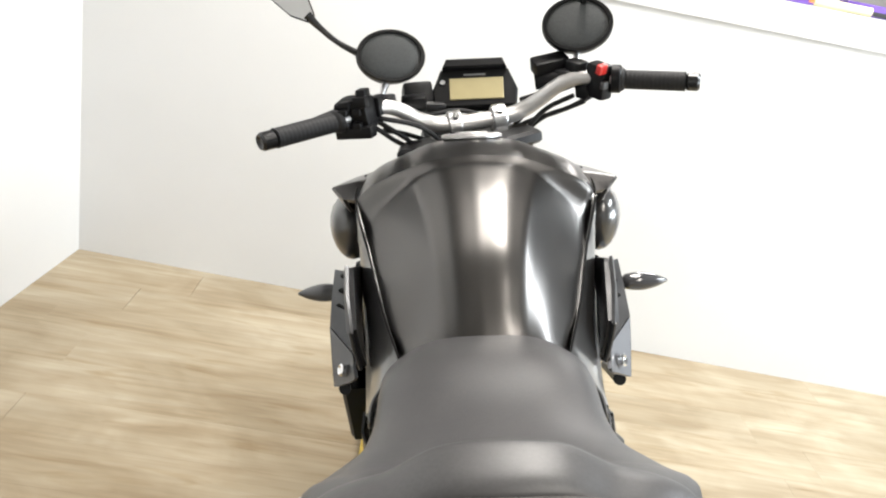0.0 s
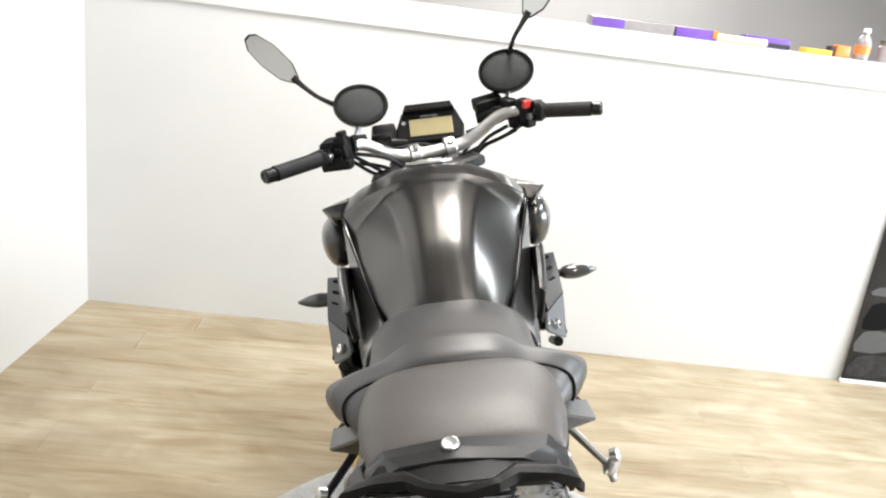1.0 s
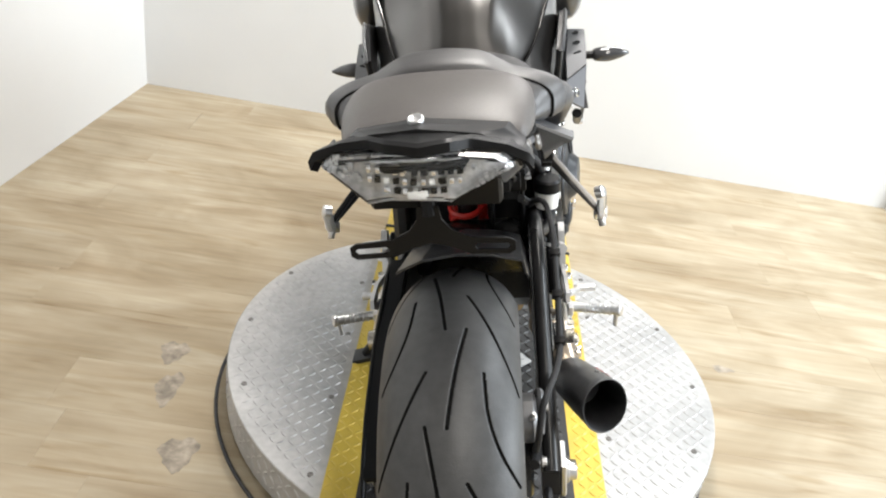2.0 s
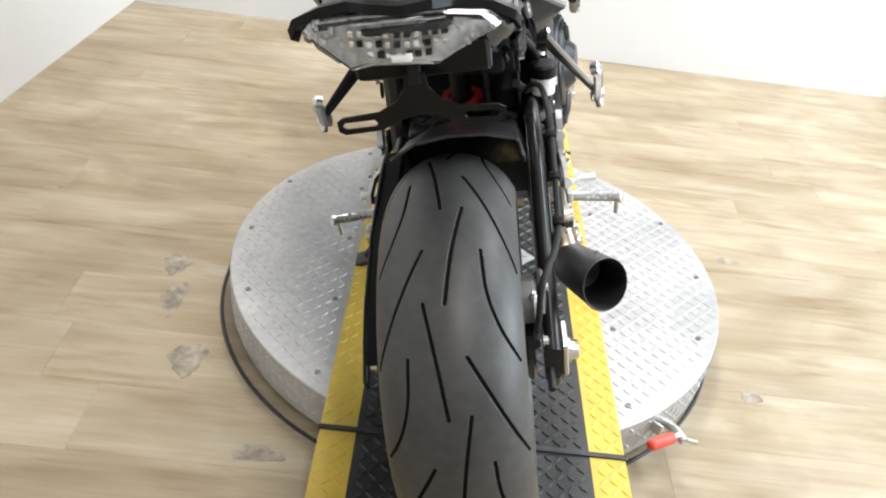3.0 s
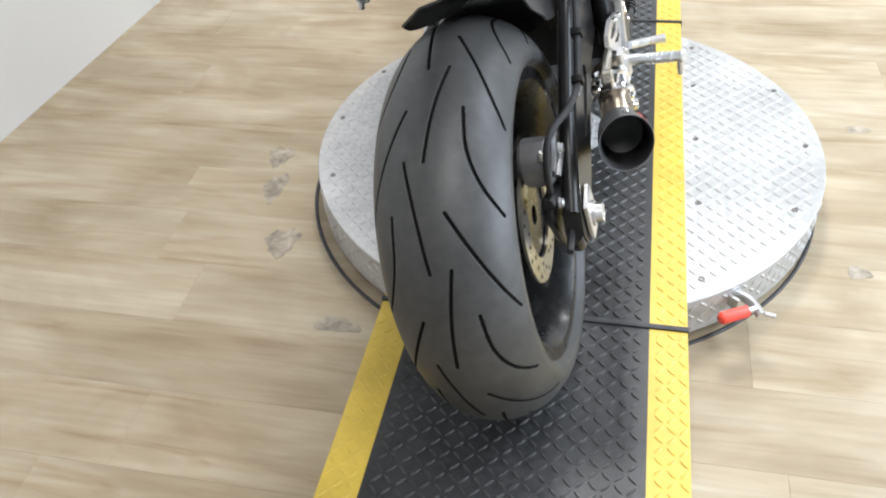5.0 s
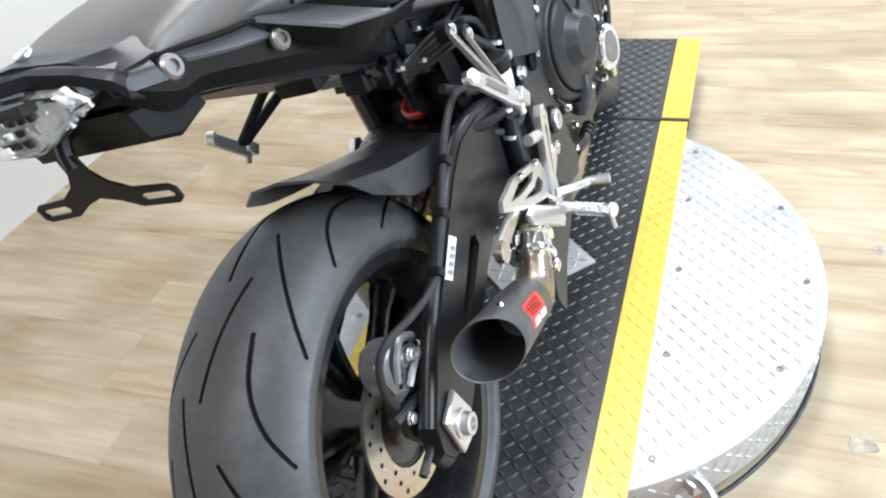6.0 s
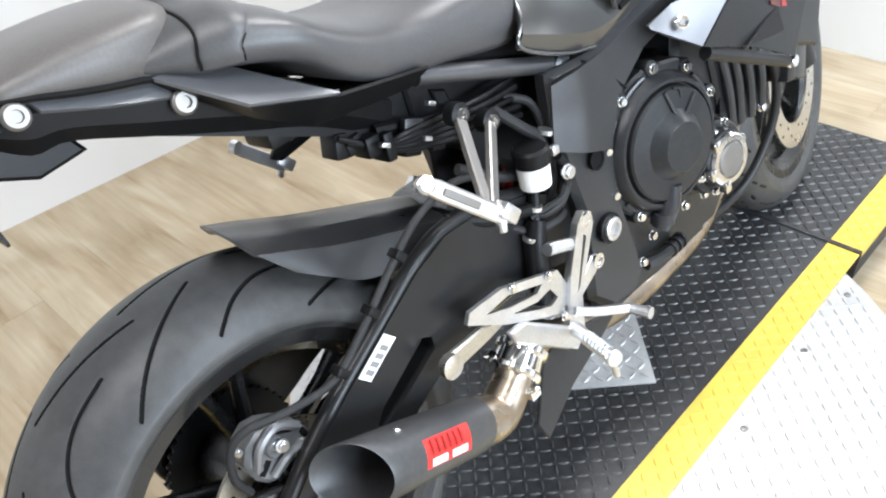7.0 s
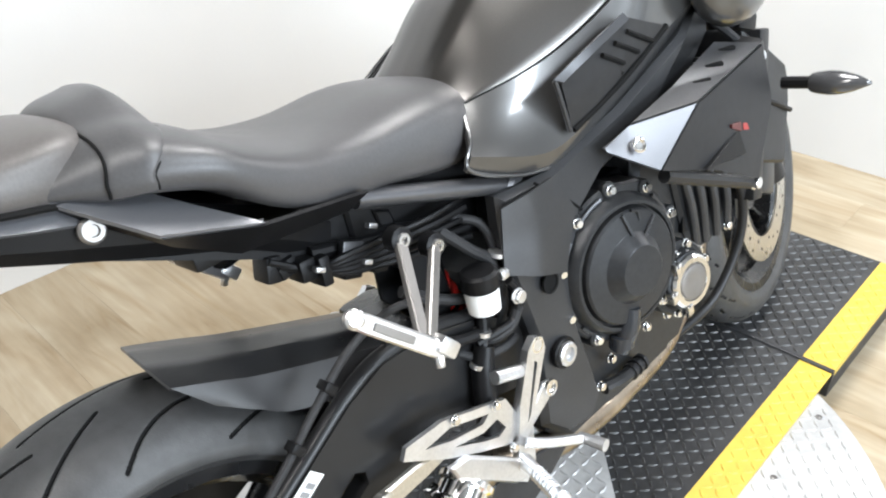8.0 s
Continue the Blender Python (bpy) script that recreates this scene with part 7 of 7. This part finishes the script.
# ceiling light panels
for at, sx, sy, watts, colour in LAMPS:
    pn = tagged(new("ceiling_light"), "flush white ceiling light panel, lit", "ceiling light", "ceiling lights")
    pn.location = at
    fb = Bits().add(*block((0, 0, 0.012), (sx + 0.06, sy + 0.06, 0.03), 0.004))
    fb.part("frame", WHITE, pn)

# ---- floor planks ----
random.seed(11)
PW, PL = 0.182, 1.22
meshes = {}


def plank_mesh(length):
    key = round(length, 2)
    if key not in meshes:
        x, y, g = key / 2 - 0.0002, PW / 2 - 0.00015, 0.0004
        v = [(sx * x, sy * y, -0.009) for sx, sy in ((-1, -1), (1, -1), (1, 1), (-1, 1))] + [(sx * x, sy * y, -g * 0.5) for sx, sy in ((-1, -1), (1, -1), (1, 1), (-1, 1))] + [(sx * (x - g), sy * (y - g), 0) for sx, sy in ((-1, -1), (1, -1), (1, 1), (-1, 1))]
        f = [(8, 9, 10, 11)] + [(i, (i + 1) % 4, 4 + (i + 1) % 4, 4 + i) for i in range(4)] + [(4 + i, 4 + (i + 1) % 4, 8 + (i + 1) % 4, 8 + i) for i in range(4)]
        me = bpy.data.meshes.new("plank")
        me.from_pydata(v, [], f)
        me.materials.append(OAK)
        meshes[key] = me
    return meshes[key]


row = 0
y = -4.2 + PW / 2
while y < 2.6:
    x = -1.95 - random.uniform(0, 1.0)
    while x < 4.6:
        a, b = max(x, -2.2), min(x + PL, 4.65)
        if b - a > 0.03:
            ob = new("plank", plank_mesh(b - a))
            ob.parent = FLOOR
            ob.location = ((a + b) / 2, y, 0)
        x += PL
    y += PW
    row += 1

# worn scuffs on the vinyl
SCUFF = material("worn_vinyl", (0.275, 0.235, 0.185), 0.62, grain=0.20, grain_scale=60, stain=0.38, stain_scale=28)
random.seed(23)
for x, y, rx, ry in ((-0.634, 0.266, 0.040, 0.050), (-0.727, 0.467, 0.028, 0.060), (-0.761, 0.603, 0.034, 0.044), (-0.420, 0.024, 0.052, 0.020), (0.674, 0.337, 0.024, 0.020), (0.757, 0.895, 0.030, 0.016)):
    n = 22
    ph = random.uniform(0, 6)
    rad_of = lambda a, k: k * (1 + 0.18 * math.sin(3 * a + ph) + 0.10 * math.sin(7 * a + 2 * ph))
    outer = [(x + rx * rad_of(2 * math.pi * k / n, 1.0) * math.cos(2 * math.pi * k / n), y + ry * rad_of(2 * math.pi * k / n, 1.0) * math.sin(2 * math.pi * k / n)) for k in range(n)]
    inner = [(x + rx * rad_of(2 * math.pi * k / n, 0.86) * math.cos(2 * math.pi * k / n), y + ry * rad_of(2 * math.pi * k / n, 0.86) * math.sin(2 * math.pi * k / n)) for k in range(n)]
    keep = random.randint(0, n - 1)
    b = Bits()
    lift = [0.0012 if math.sin(2 * math.pi * k / n * 2 + ph) > 0.2 else 0.0004 for k in range(n)]
    core = [(x + (px - x) * 0.5, y + (py - y) * 0.5) for px, py in outer]
    b.add(*skin([[(px, py, 0.0001) for px, py in outer], [(px, py, z) for (px, py), z in zip(outer, lift)], [(px, py, 0.0004) for px, py in inner], [(px, py, 0.0004) for px, py in core]], True, True))
    tagged(b.part("floor_scuff", SCUFF), "irregular worn scuff mark on the vinyl floor", "scuff mark", "scuffs on the floor")

# ---- east wall with its window ----
ew = Bits().add(*holed([(-4.2, 0), (7.1, 0), (7.1, 3.05), (-4.2, 3.05)], [[(-1.4, 0.9), (-1.4, 2.3), (1.8, 2.3), (1.8, 0.9)]], "x", 4.6, 4.72))
tagged(ew.part("wall_east", WALL, smooth=False), "plain white painted wall with a wide window", "wall", kind="structure")
win = tagged(new("window_1"), "wide window with a white frame", "window", kind="structure")
for y, z, w, h in ((0.2, 0.92, 3.2, 0.05), (0.2, 2.28, 3.2, 0.05), (-1.38, 1.6, 0.05, 1.4), (1.78, 1.6, 0.05, 1.4), (0.2, 1.6, 0.05, 1.4)):
    Bits().add(*block((4.67, y, z), (0.06, w, h), 0.004)).part("window_frame", WHITE, win)
